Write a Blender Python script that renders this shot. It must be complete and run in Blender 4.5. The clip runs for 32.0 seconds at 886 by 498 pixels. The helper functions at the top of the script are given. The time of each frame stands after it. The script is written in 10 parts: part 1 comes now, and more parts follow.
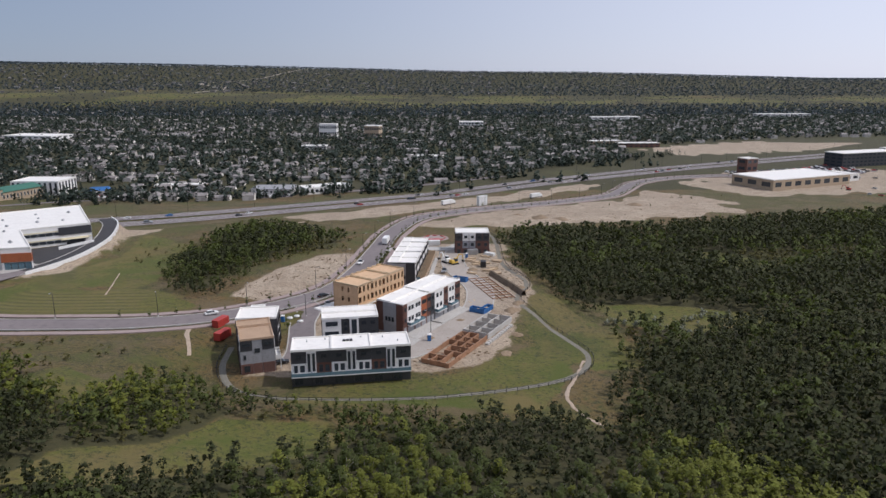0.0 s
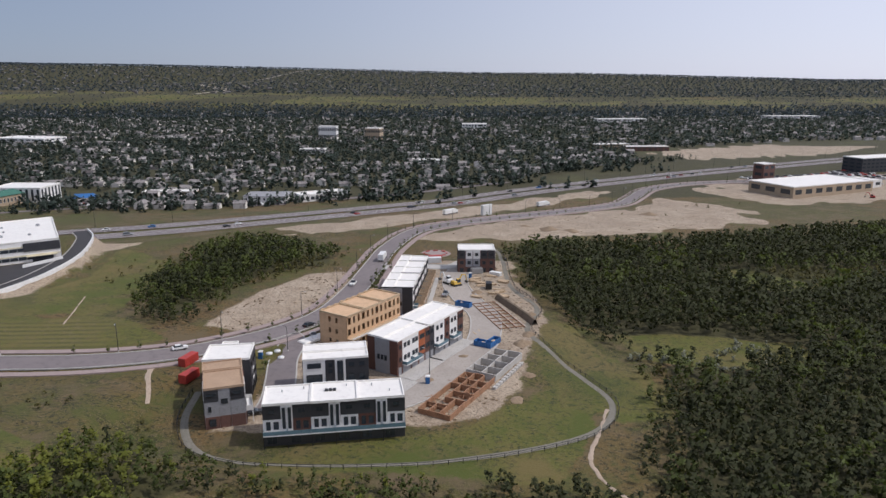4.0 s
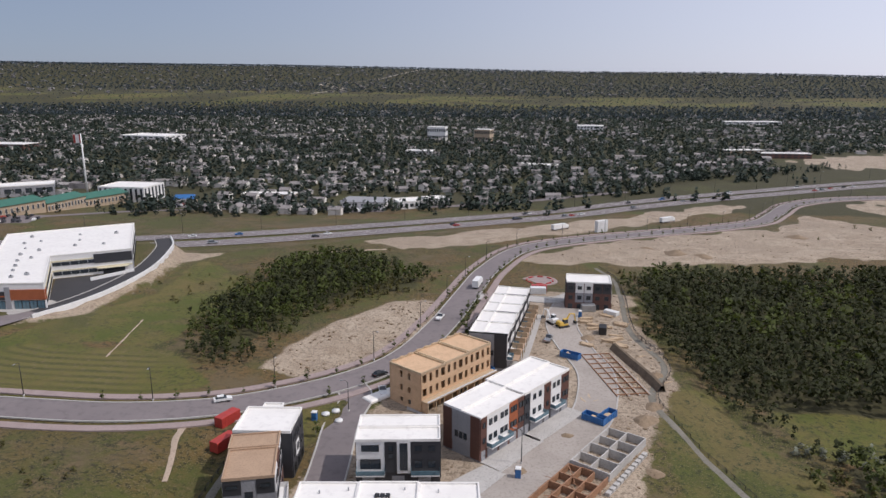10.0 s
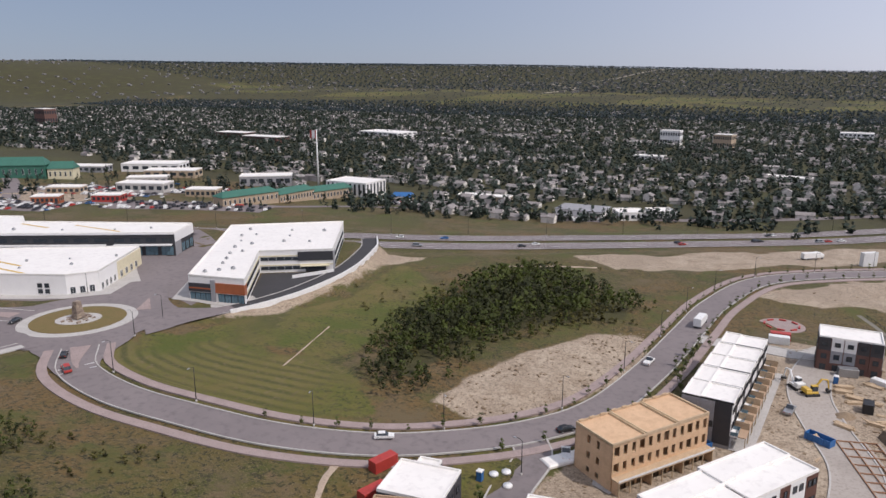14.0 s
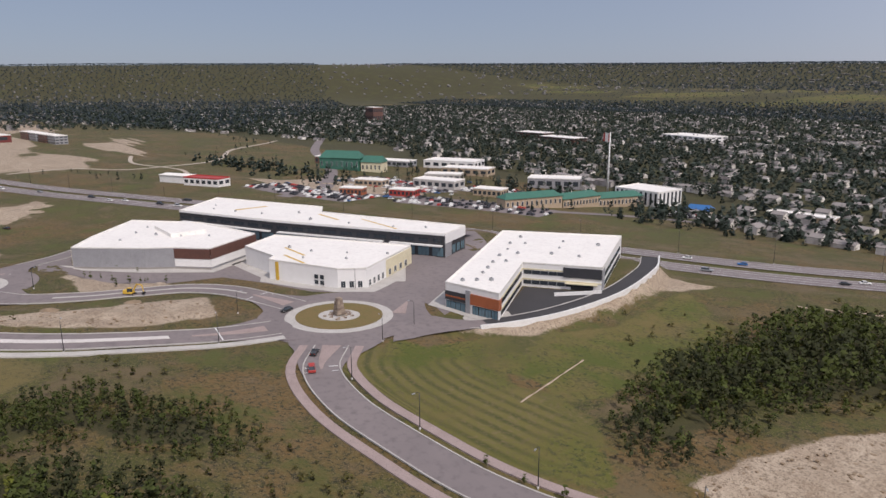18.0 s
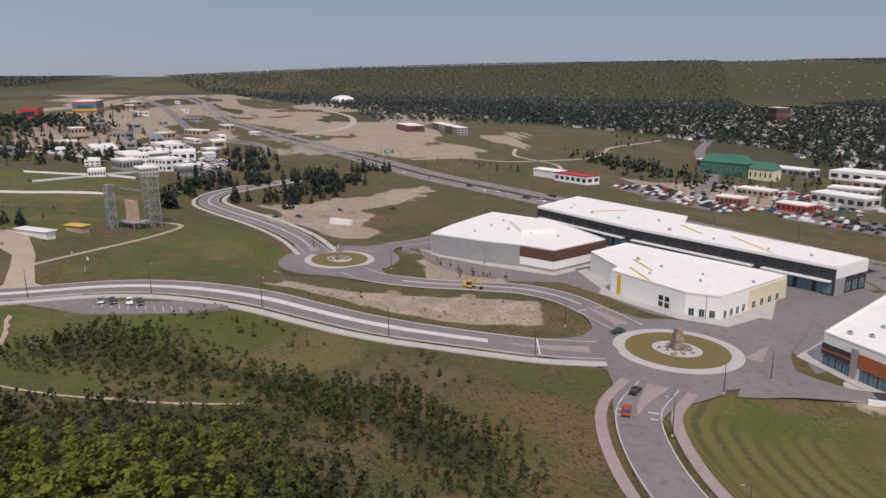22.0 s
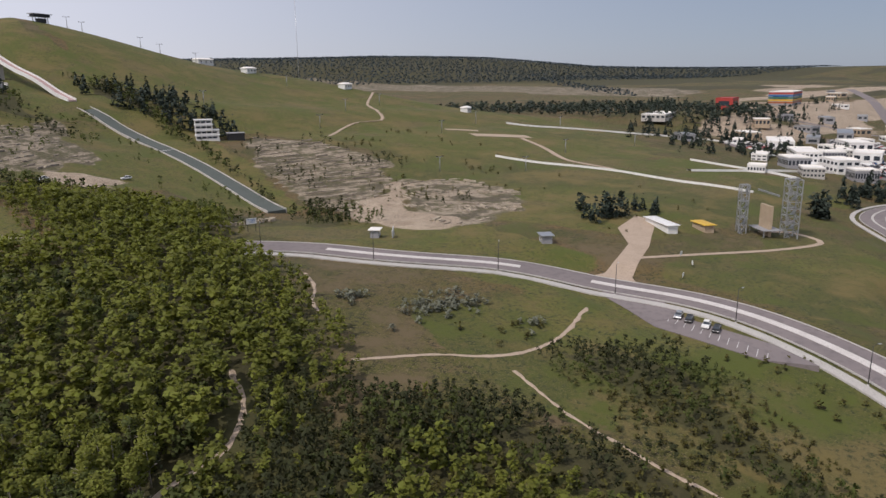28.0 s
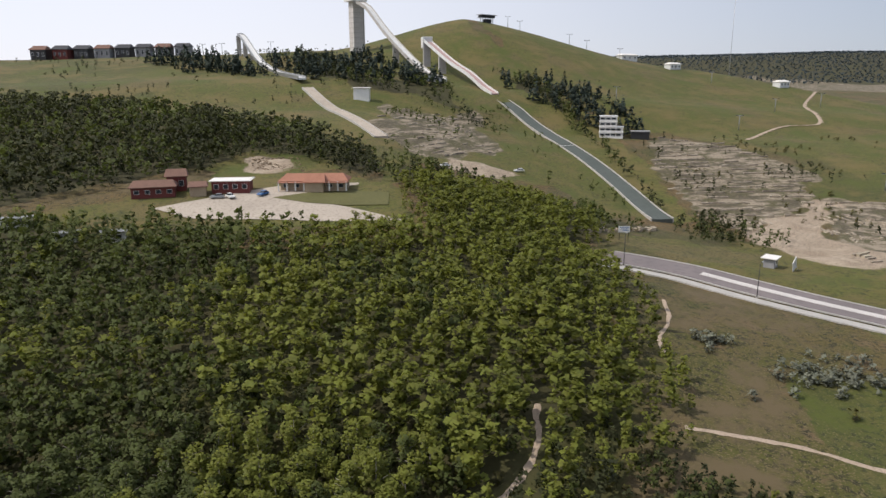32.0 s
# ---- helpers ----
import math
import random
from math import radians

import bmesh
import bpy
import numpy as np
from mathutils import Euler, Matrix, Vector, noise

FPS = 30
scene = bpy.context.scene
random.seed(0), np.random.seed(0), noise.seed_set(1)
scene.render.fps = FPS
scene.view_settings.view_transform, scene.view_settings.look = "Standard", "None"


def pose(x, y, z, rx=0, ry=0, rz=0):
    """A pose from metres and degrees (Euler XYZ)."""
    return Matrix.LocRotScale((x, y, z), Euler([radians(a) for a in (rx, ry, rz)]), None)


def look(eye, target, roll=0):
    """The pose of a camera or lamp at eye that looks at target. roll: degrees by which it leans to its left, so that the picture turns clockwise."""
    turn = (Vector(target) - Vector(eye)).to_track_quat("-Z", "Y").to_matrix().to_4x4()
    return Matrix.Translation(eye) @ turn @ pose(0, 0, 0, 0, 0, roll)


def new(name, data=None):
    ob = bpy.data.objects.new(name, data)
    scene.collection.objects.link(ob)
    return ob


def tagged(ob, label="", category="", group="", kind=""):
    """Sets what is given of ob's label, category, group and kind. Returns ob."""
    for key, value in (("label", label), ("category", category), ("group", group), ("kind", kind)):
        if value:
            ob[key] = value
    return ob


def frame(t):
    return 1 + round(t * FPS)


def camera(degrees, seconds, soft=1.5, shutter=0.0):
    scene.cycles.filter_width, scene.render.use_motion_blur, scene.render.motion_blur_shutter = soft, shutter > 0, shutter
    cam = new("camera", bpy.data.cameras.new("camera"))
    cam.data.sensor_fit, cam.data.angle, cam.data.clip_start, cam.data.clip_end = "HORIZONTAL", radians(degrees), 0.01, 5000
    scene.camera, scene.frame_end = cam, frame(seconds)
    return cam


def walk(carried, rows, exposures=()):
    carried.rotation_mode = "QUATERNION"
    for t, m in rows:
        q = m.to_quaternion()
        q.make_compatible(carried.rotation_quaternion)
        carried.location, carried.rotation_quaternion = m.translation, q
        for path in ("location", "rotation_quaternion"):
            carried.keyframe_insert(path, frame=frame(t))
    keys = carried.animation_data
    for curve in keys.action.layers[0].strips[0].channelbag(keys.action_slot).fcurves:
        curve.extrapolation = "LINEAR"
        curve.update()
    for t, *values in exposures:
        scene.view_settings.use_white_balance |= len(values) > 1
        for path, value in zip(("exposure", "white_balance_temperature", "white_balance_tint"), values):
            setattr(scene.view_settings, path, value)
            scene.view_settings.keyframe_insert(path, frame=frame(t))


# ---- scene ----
cam = camera(64.40, 32.0, soft=1.5)
# seconds; x, y, z of the drone; pitch, roll and yaw to the left, in degrees
FLIGHT = (
    (0, 0.00, -0.00, 75.53, -13.65, -0.08, 0.00),
    (1, 0.20, 8.14, 75.60, -13.64, -0.15, 0.04),
    (2, 0.30, 15.86, 75.70, -13.62, -0.15, 0.09),
    (3, 0.37, 23.40, 75.86, -13.60, -0.09, 0.14),
    (3.5, 0.48, 27.16, 75.86, -13.58, -0.08, 0.20),
    (5.5, 0.66, 42.93, 75.57, -13.54, 0.01, 0.21),
    (6, 0.78, 46.88, 75.54, -13.55, 0.06, 0.25),
    (6.5, 0.90, 50.82, 75.52, -13.55, 0.10, 0.52),
    (7, 0.99, 54.76, 75.52, -13.55, 0.03, 1.08),
    (8, 1.19, 62.32, 75.44, -13.58, 0.01, 3.18),
    (9, 1.57, 70.16, 75.54, -13.61, -0.07, 6.08),
    (10, 1.60, 78.24, 75.41, -13.58, -0.06, 9.34),
    (11, 1.20, 86.18, 75.19, -13.54, 0.03, 13.19),
    (12, 0.78, 93.86, 75.17, -13.55, 0.05, 17.89),
    (13, 0.08, 101.54, 75.14, -13.55, 0.08, 22.86),
    (14, -1.14, 109.41, 75.12, -13.59, 0.06, 27.71),
    (14.5, -1.97, 113.18, 75.13, -13.59, 0.02, 30.31),
    (16.5, -6.09, 127.67, 75.07, -13.58, -0.24, 42.33),
    (17, -7.79, 130.97, 74.88, -13.55, -0.25, 45.35),
    (18, -11.69, 137.51, 74.49, -13.49, -0.31, 51.95),
    (19, -16.25, 144.22, 73.95, -13.41, -0.37, 59.62),
    (20, -21.21, 149.73, 73.43, -13.40, -0.28, 67.43),
    (21, -26.19, 154.16, 73.14, -13.45, -0.28, 74.89),
    (22, -31.57, 158.43, 72.80, -13.46, -0.35, 82.74),
    (23, -37.32, 161.76, 72.60, -13.49, -0.36, 91.35),
    (24, -43.30, 164.19, 72.58, -13.53, -0.24, 99.91),
    (25, -49.76, 165.90, 72.69, -13.60, -0.23, 108.45),
    (25.5, -53.40, 166.32, 72.73, -13.62, -0.23, 112.84),
    (27.5, -68.15, 167.01, 72.69, -13.76, -0.49, 131.50),
    (28, -71.56, 166.16, 72.54, -13.77, -0.60, 135.60),
    (29, -78.02, 163.18, 71.89, -13.67, -0.43, 144.89),
    (30, -83.90, 159.50, 71.42, -13.64, -0.30, 154.48),
    (31, -89.19, 155.31, 71.29, -13.69, -0.25, 164.01),
    (31.5, -91.78, 153.09, 71.29, -13.73, -0.22, 168.35),
    (31.7, -93.40, 151.70, 71.30, -13.72, -0.21, 168.99),
    (32, -94.38, 150.84, 71.30, -13.72, -0.21, 169.06),
)
PATH = []
for t, x, y, z, pitch, roll, yaw in FLIGHT:
    PATH.append((t, pose(x, y, z, 90 + pitch, 0, yaw) @ pose(0, 0, 0, 0, 0, roll)))
walk(cam, PATH, ((0, -0.26, 6050, 15), (8, -0.3, 6150, 16), (13, -0.16, 6250, 17), (20, -0.22, 6500, 18), (25, -0.3, 6500, 18), (29, -0.16, 6500, 15), (32, -0.03, 6500, 12)))


# ---- world, sun ----
SUN_ELEVATION, SUN_HEADING = 52.0, 93.0  # degrees; heading clockwise from +y
world = bpy.data.worlds.new("sky")
scene.world = world
world.use_nodes = True
_wn, _wl = world.node_tree.nodes, world.node_tree.links
_sky = _wn.new("ShaderNodeTexSky")
_sky.sky_type, _sky.sun_disc = "NISHITA", False
_sky.sun_elevation, _sky.sun_rotation = radians(SUN_ELEVATION), radians(SUN_HEADING)
_sky.altitude, _sky.air_density, _sky.dust_density, _sky.ozone_density = 1100, 1.0, 1.2, 2.0
_haze = _wn.new("ShaderNodeMix")  # thin smoke that pales the blue, brighter on the sun's side
_haze.data_type = "RGBA"
_haze.inputs[0].default_value = 0.7
_tc, _dot, _mr, _hc = _wn.new("ShaderNodeTexCoord"), _wn.new("ShaderNodeVectorMath"), _wn.new("ShaderNodeMapRange"), _wn.new("ShaderNodeMix")
_dot.operation, _mr.interpolation_type, _hc.data_type = "DOT_PRODUCT", "SMOOTHSTEP", "RGBA"
_dot.inputs[1].default_value = (math.sin(radians(106)), math.cos(radians(106)), 0)
_mr.inputs[1].default_value, _mr.inputs[2].default_value = -1.0, 0.5
_hc.inputs[6].default_value, _hc.inputs[7].default_value = (4.4, 5.4, 7.0, 1), (15.2, 15.4, 16.8, 1)
_wl.new(_tc.outputs["Generated"], _dot.inputs[0])
_wl.new(_dot.outputs["Value"], _mr.inputs[0])
_wl.new(_mr.outputs[0], _hc.inputs[0])
_wl.new(_hc.outputs[2], _haze.inputs[7])
_wl.new(_sky.outputs[0], _haze.inputs[6])
_wl.new(_haze.outputs[2], _wn["Background"].inputs[0])
_wn["Background"].inputs[1].default_value = 0.075
_sd = bpy.data.lights.new("sun", "SUN")
_sd.energy, _sd.angle, _sd.color = 3.1, radians(0.8), (1.0, 0.94, 0.84)
_h, _e = radians(SUN_HEADING), radians(SUN_ELEVATION)
_sun = new("sun", _sd)
_sun.matrix_world = look((0, 0, 300), (-math.sin(_h) * math.cos(_e) * 100, -math.cos(_h) * math.cos(_e) * 100, 300 - math.sin(_e) * 100))


# ---- materials ----
def _node(nt, kind, **inputs):
    n = nt.nodes.new("ShaderNode" + kind)
    for k, v in inputs.items():
        n.inputs[k.replace("_", " ")].default_value = v
    return n


def _mix(nt, fac, a, b):
    """A colour mix node; fac, a and b are sockets or values."""
    m = nt.nodes.new("ShaderNodeMix")
    m.data_type = "RGBA"
    for i, v in ((0, fac), (6, a), (7, b)):
        if isinstance(v, bpy.types.NodeSocket):
            nt.links.new(v, m.inputs[i])
        elif i == 0:
            m.inputs[0].default_value = v
        else:
            m.inputs[i].default_value = (*v, 1)
    return m.outputs[2]


def _ramp(nt, src, lo, hi):
    r = nt.nodes.new("ShaderNodeMapRange")
    r.inputs[1].default_value, r.inputs[2].default_value = lo, hi
    nt.links.new(src, r.inputs[0])
    return r.outputs[0]


def _noise(nt, vec, scale, detail=4.0, rough=0.6):
    n = nt.nodes.new("ShaderNodeTexNoise")
    n.inputs["Scale"].default_value, n.inputs["Detail"].default_value, n.inputs["Roughness"].default_value = scale, detail, rough
    nt.links.new(vec, n.inputs["Vector"])
    return n.outputs[0]


def mat(name, color, second=None, rough=0.8, metal=0.0, scale=0.4, fine=6.0, amount=0.6, bump=0.15, pieces=0.0, islands=0.0, wave=None, thin=0.0, grit=0.6):
    """A worn surface: two colours mixed by broad and fine noise, relief, and a shift from piece to piece."""
    m = bpy.data.materials.new(name)
    m.use_nodes = True
    nt = m.node_tree
    b = nt.nodes["Principled BSDF"]
    vec = nt.nodes.new("ShaderNodeTexCoord").outputs["Object"]
    second = second or tuple(c * 0.72 for c in color)
    broad, grain = _noise(nt, vec, scale), _noise(nt, vec, fine, 3.0)
    c = _mix(nt, _ramp(nt, broad, 0.42, 0.68), color, tuple(p + (q - p) * amount for p, q in zip(color, second)))
    c = _mix(nt, _ramp(nt, grain, 0.5, 0.8), c, tuple(grit * q for q in second))
    if pieces or islands:
        r = nt.nodes.new("ShaderNodeObjectInfo").outputs["Random"] if pieces else nt.nodes.new("ShaderNodeNewGeometry").outputs["Random Per Island"]
        h = nt.nodes.new("ShaderNodeHueSaturation")
        mr = nt.nodes.new("ShaderNodeMapRange")
        k = pieces or islands
        mr.inputs[3].default_value, mr.inputs[4].default_value = 1 - k, 1 + k
        nt.links.new(r, mr.inputs[0])
        nt.links.new(mr.outputs[0], h.inputs["Value"])
        hm = nt.nodes.new("ShaderNodeMapRange")
        hm.inputs[3].default_value, hm.inputs[4].default_value = 0.5 - 0.04 * k, 0.5 + 0.04 * k
        nt.links.new(r, hm.inputs[0])
        nt.links.new(hm.outputs[0], h.inputs["Hue"])
        nt.links.new(c, h.inputs["Color"])
        c = h.outputs[0]
    nt.links.new(c, b.inputs["Base Color"])
    b.inputs["Roughness"].default_value, b.inputs["Metallic"].default_value = rough, metal
    if wave:
        w = nt.nodes.new("ShaderNodeTexWave")
        w.bands_direction, w.inputs["Scale"].default_value = wave
        nt.links.new(vec, w.inputs["Vector"])
        grain = w.outputs[1]
    if bump:
        bp = _node(nt, "Bump", Strength=bump, Distance=0.05)
        nt.links.new(grain, bp.inputs["Height"])
        nt.links.new(bp.outputs[0], b.inputs["Normal"])
    if thin:
        b.inputs["Subsurface Weight"].default_value = 0.0
        tr = _node(nt, "BsdfTranslucent")
        nt.links.new(c, tr.inputs[0])
        ms = nt.nodes.new("ShaderNodeMixShader")
        ms.inputs[0].default_value = thin
        nt.links.new(b.outputs[0], ms.inputs[1])
        nt.links.new(tr.outputs[0], ms.inputs[2])
        nt.links.new(ms.outputs[0], nt.nodes["Material Output"].inputs[0])
    return m


ASPHALT = mat("asphalt", (0.200, 0.172, 0.168), (0.150, 0.130, 0.130), 0.9, scale=0.05, fine=0.5, bump=0.1, grit=0.85)
ASPHALT_NEW = mat("new_asphalt", (0.045, 0.043, 0.045), (0.035, 0.034, 0.036), 0.85, scale=0.1, fine=2)
CONCRETE = mat("concrete", (0.46, 0.44, 0.41), (0.36, 0.34, 0.31), 0.85, scale=0.2, fine=3)
PALE_CONCRETE = mat("pale_concrete", (0.60, 0.57, 0.54), (0.48, 0.45, 0.42), 0.85, scale=0.2, fine=3)
CONCRETE_DARK = mat("weathered_concrete", (0.30, 0.28, 0.26), (0.22, 0.2, 0.18), 0.9, scale=0.2, fine=3)
PAVING = mat("red_paving", (0.33, 0.26, 0.24), (0.26, 0.2, 0.185), 0.9, scale=0.3, fine=4)
SHALE_PATH = mat("shale_path", (0.42, 0.33, 0.25), (0.33, 0.26, 0.19), 0.95, scale=0.15, fine=2)
GRAVEL = mat("gravel", (0.45, 0.39, 0.32), (0.34, 0.29, 0.235), 0.95, scale=0.06, fine=1.2, bump=0.4)
WHITE_LINE = mat("road_paint", (0.72, 0.72, 0.70), (0.5, 0.5, 0.48), 0.7, scale=0.6, fine=5)
MEMBRANE = mat("white_roof_membrane", (0.80, 0.775, 0.725), (0.70, 0.67, 0.63), 0.55, scale=0.12, fine=0.7, amount=0.45, bump=0.02, grit=0.93)
WHITE_PANEL = mat("white_panel", (0.76, 0.75, 0.73), (0.66, 0.65, 0.62), 0.5, scale=0.3, fine=4, amount=0.4, bump=0.03, grit=0.88)
BLACK_PANEL = mat("charcoal_panel", (0.035, 0.036, 0.042), (0.05, 0.05, 0.055), 0.45, scale=0.5, fine=5, bump=0.05)
GREY_PANEL = mat("grey_panel", (0.30, 0.30, 0.31), (0.24, 0.24, 0.25), 0.6, scale=0.3, fine=4, bump=0.03)
RED_WOOD = mat("red_brown_siding", (0.115, 0.050, 0.035), (0.078, 0.034, 0.026), 0.6, scale=0.5, fine=5, wave=("Z", 1.6))
BRICK_RED = mat("red_brick", (0.145, 0.075, 0.058), (0.10, 0.05, 0.042), 0.85, scale=0.5, fine=6)
ORANGE_PANEL = mat("orange_panel", (0.36, 0.105, 0.04), (0.27, 0.08, 0.03), 0.5, scale=0.4, fine=4, bump=0.03)
OSB = mat("strand_board", (0.64, 0.43, 0.26), (0.52, 0.34, 0.20), 0.85, scale=0.6, fine=8, amount=0.8)
LUMBER = mat("raw_lumber", (0.50, 0.37, 0.24), (0.36, 0.26, 0.165), 0.8, scale=0.8, fine=6, islands=0.25)
DUSTY = mat("dusty_concrete", (0.37, 0.33, 0.29), (0.28, 0.245, 0.21), 0.92, scale=0.12, fine=1.5, bump=0.15, grit=0.8)
PATH_GREY = mat("dull_path", (0.20, 0.185, 0.15), (0.145, 0.135, 0.105), 0.95, scale=0.2, fine=2)
BANK_SOIL = mat("shored_soil", (0.17, 0.125, 0.085), (0.10, 0.075, 0.05), 0.95, scale=0.3, fine=2.0, bump=0.5)
FORM_PLY = mat("form_plywood", (0.32, 0.17, 0.095), (0.20, 0.105, 0.06), 0.8, scale=0.5, fine=4, islands=0.2)
TAN_FELT = mat("tan_roof_felt", (0.42, 0.29, 0.19), (0.34, 0.23, 0.15), 0.9, scale=0.3, fine=3)
DARK_METAL = mat("dark_metal", (0.05, 0.05, 0.052), None, 0.45, 0.6, fine=8, bump=0.02)
STEEL = mat("galvanised_steel", (0.45, 0.46, 0.47), (0.36, 0.37, 0.38), 0.4, 0.7, fine=5, bump=0.02)
WHITE_PAINT = mat("white_paint", (0.76, 0.76, 0.74), (0.62, 0.61, 0.58), 0.45, scale=0.4, fine=4, amount=0.5, bump=0.02)
BLUE_PAINT = mat("blue_paint", (0.03, 0.14, 0.36), (0.025, 0.10, 0.26), 0.5, scale=0.6, fine=4)
RED_PAINT = mat("red_paint", (0.42, 0.045, 0.035), (0.32, 0.04, 0.03), 0.5, scale=0.6, fine=4)
YELLOW_PAINT = mat("yellow_paint", (0.62, 0.40, 0.05), (0.5, 0.3, 0.04), 0.5, scale=0.6, fine=4)
GREEN_METAL = mat("green_metal_roof", (0.042, 0.15, 0.105), (0.034, 0.115, 0.085), 0.5, scale=0.2, fine=3)
CREAM = mat("cream_stucco", (0.66, 0.60, 0.42), (0.56, 0.5, 0.34), 0.8, scale=0.3, fine=4)
STONE = mat("stacked_stone", (0.28, 0.22, 0.17), (0.17, 0.13, 0.10), 0.9, scale=0.6, fine=4, pieces=0.3)
RUBBER = mat("tyre_rubber", (0.02, 0.02, 0.021), None, 0.8, fine=9)
BARK = mat("bark", (0.32, 0.29, 0.24), (0.18, 0.16, 0.13), 0.9, scale=1.2, fine=7)
ROCK = mat("pale_rock", (0.37, 0.315, 0.24), (0.235, 0.195, 0.145), 0.95, scale=0.15, fine=1.2, bump=0.5, islands=0.2)
GLASS = mat("window_glass", (0.045, 0.055, 0.065), (0.03, 0.035, 0.045), 0.08, 0.0, scale=0.3, fine=2, bump=0.0)
GLASS_BLUE = mat("blue_glass", (0.12, 0.20, 0.24), (0.09, 0.15, 0.18), 0.08, 0.0, scale=0.3, fine=2, bump=0.0)
LEAF = {
    "aspen": mat("aspen_leaves", (0.180, 0.196, 0.026), (0.112, 0.132, 0.019), 0.75, scale=0.05, fine=0.6, islands=0.2, bump=0, thin=0.42),
    "dark": mat("poplar_leaves", (0.084, 0.104, 0.020), (0.054, 0.070, 0.014), 0.75, scale=0.05, fine=0.6, islands=0.2, bump=0, thin=0.40),
    "shrub": mat("shrub_leaves", (0.104, 0.094, 0.020), (0.068, 0.062, 0.014), 0.8, scale=0.06, fine=0.7, islands=0.25, bump=0, thin=0.36),
    "spruce": mat("spruce_needles", (0.033, 0.050, 0.036), (0.022, 0.035, 0.027), 0.8, scale=0.1, fine=0.8, islands=0.25, bump=0, thin=0.2),
    # poplar leaves again, with shadow over the woods put into a darker colour
    "shade": mat("shaded_poplar_leaves", (0.044, 0.051, 0.014), (0.028, 0.034, 0.009), 0.8, scale=0.05, fine=0.6, islands=0.2, bump=0, thin=0.36),
    "garden": mat("garden_leaves", (0.054, 0.072, 0.052), (0.034, 0.049, 0.037), 0.8, scale=0.05, fine=0.4, islands=0.3, bump=0, thin=0.38),
    # blue in this leaf colour stands for distance haze over far trees
    "bluish": mat("hazed_far_leaves", (0.058, 0.080, 0.090), (0.038, 0.056, 0.066), 0.85, scale=0.004, fine=0.05, islands=0.3, bump=0, thin=0.35),
    "silver": mat("silver_leaves", (0.19, 0.20, 0.145), (0.12, 0.13, 0.092), 0.8, scale=0.2, fine=1, islands=0.25, bump=0, thin=0.2),
}


def ground_material():
    """Prairie grass, lush grass, bare earth, woodland floor and town ground, spread by the cover attribute."""
    m = bpy.data.materials.new("open_ground")
    m.use_nodes = True
    nt = m.node_tree
    b = nt.nodes["Principled BSDF"]
    b.inputs["Roughness"].default_value = 0.95
    vec = nt.nodes.new("ShaderNodeTexCoord").outputs["Object"]
    at = nt.nodes.new("ShaderNodeAttribute")
    at.attribute_name = "cover"
    sep = nt.nodes.new("ShaderNodeSeparateColor")
    nt.links.new(at.outputs["Color"], sep.inputs[0])
    n1, n2, n3 = _noise(nt, vec, 0.022, 8, 0.65), _noise(nt, vec, 0.11, 8, 0.72), _noise(nt, vec, 0.8, 6, 0.75)
    n0 = _noise(nt, vec, 0.006, 5, 0.6)
    tuft = _noise(nt, vec, 2.6, 3, 0.7)
    dry = _mix(nt, _ramp(nt, n1, 0.46, 0.54), (0.125, 0.076, 0.024), (0.054, 0.056, 0.008))
    dry = _mix(nt, _ramp(nt, n0, 0.47, 0.60), dry, (0.068, 0.066, 0.010))
    dry = _mix(nt, _ramp(nt, n2, 0.52, 0.64), dry, (0.125, 0.084, 0.040))
    dry = _mix(nt, _ramp(nt, n3, 0.49, 0.58), dry, (0.022, 0.021, 0.006))
    dry = _mix(nt, _ramp(nt, tuft, 0.55, 0.63), dry, (0.165, 0.128, 0.062))
    lush = _mix(nt, _ramp(nt, n2, 0.44, 0.58), (0.084, 0.090, 0.011), (0.108, 0.096, 0.018))
    lush = _mix(nt, _ramp(nt, n0, 0.50, 0.58), lush, (0.062, 0.066, 0.011))
    lush = _mix(nt, _ramp(nt, n1, 0.52, 0.60), lush, (0.116, 0.090, 0.030))
    lush = _mix(nt, _ramp(nt, n3, 0.50, 0.60), lush, (0.024, 0.030, 0.007))
    lush = _mix(nt, _ramp(nt, tuft, 0.56, 0.66), lush, (0.15, 0.135, 0.05))
    mow = nt.nodes.new("ShaderNodeAttribute")
    mow.attribute_name = "mow"
    wob = nt.nodes.new("ShaderNodeMath")
    wob.operation = "MULTIPLY_ADD"
    nt.links.new(n2, wob.inputs[0])
    wob.inputs[1].default_value = 1.6
    nt.links.new(mow.outputs["Fac"], wob.inputs[2])
    sw = nt.nodes.new("ShaderNodeMath")
    sw.operation = "MULTIPLY"
    sw.inputs[1].default_value = 2 * math.pi / 4.0
    nt.links.new(wob.outputs[0], sw.inputs[0])
    sn = nt.nodes.new("ShaderNodeMath")
    sn.operation = "SINE"
    nt.links.new(sw.outputs[0], sn.inputs[0])
    lines = _mix(nt, _ramp(nt, sn.outputs[0], -0.4, 0.9), (0.118, 0.104, 0.024), (0.058, 0.060, 0.012))
    lines = _mix(nt, _ramp(nt, n3, 0.5, 0.7), lines, (0.16, 0.12, 0.06))
    patchy = nt.nodes.new("ShaderNodeMath")
    patchy.operation = "MULTIPLY"
    nt.links.new(_ramp(nt, mow.outputs["Fac"], 1.0, 4.0), patchy.inputs[0])
    nt.links.new(_ramp(nt, n1, 0.40, 0.56), patchy.inputs[1])
    dry = _mix(nt, patchy.outputs[0], dry, lines)
    earth = _mix(nt, _ramp(nt, n2, 0.42, 0.62), (0.41, 0.335, 0.248), (0.27, 0.205, 0.142))
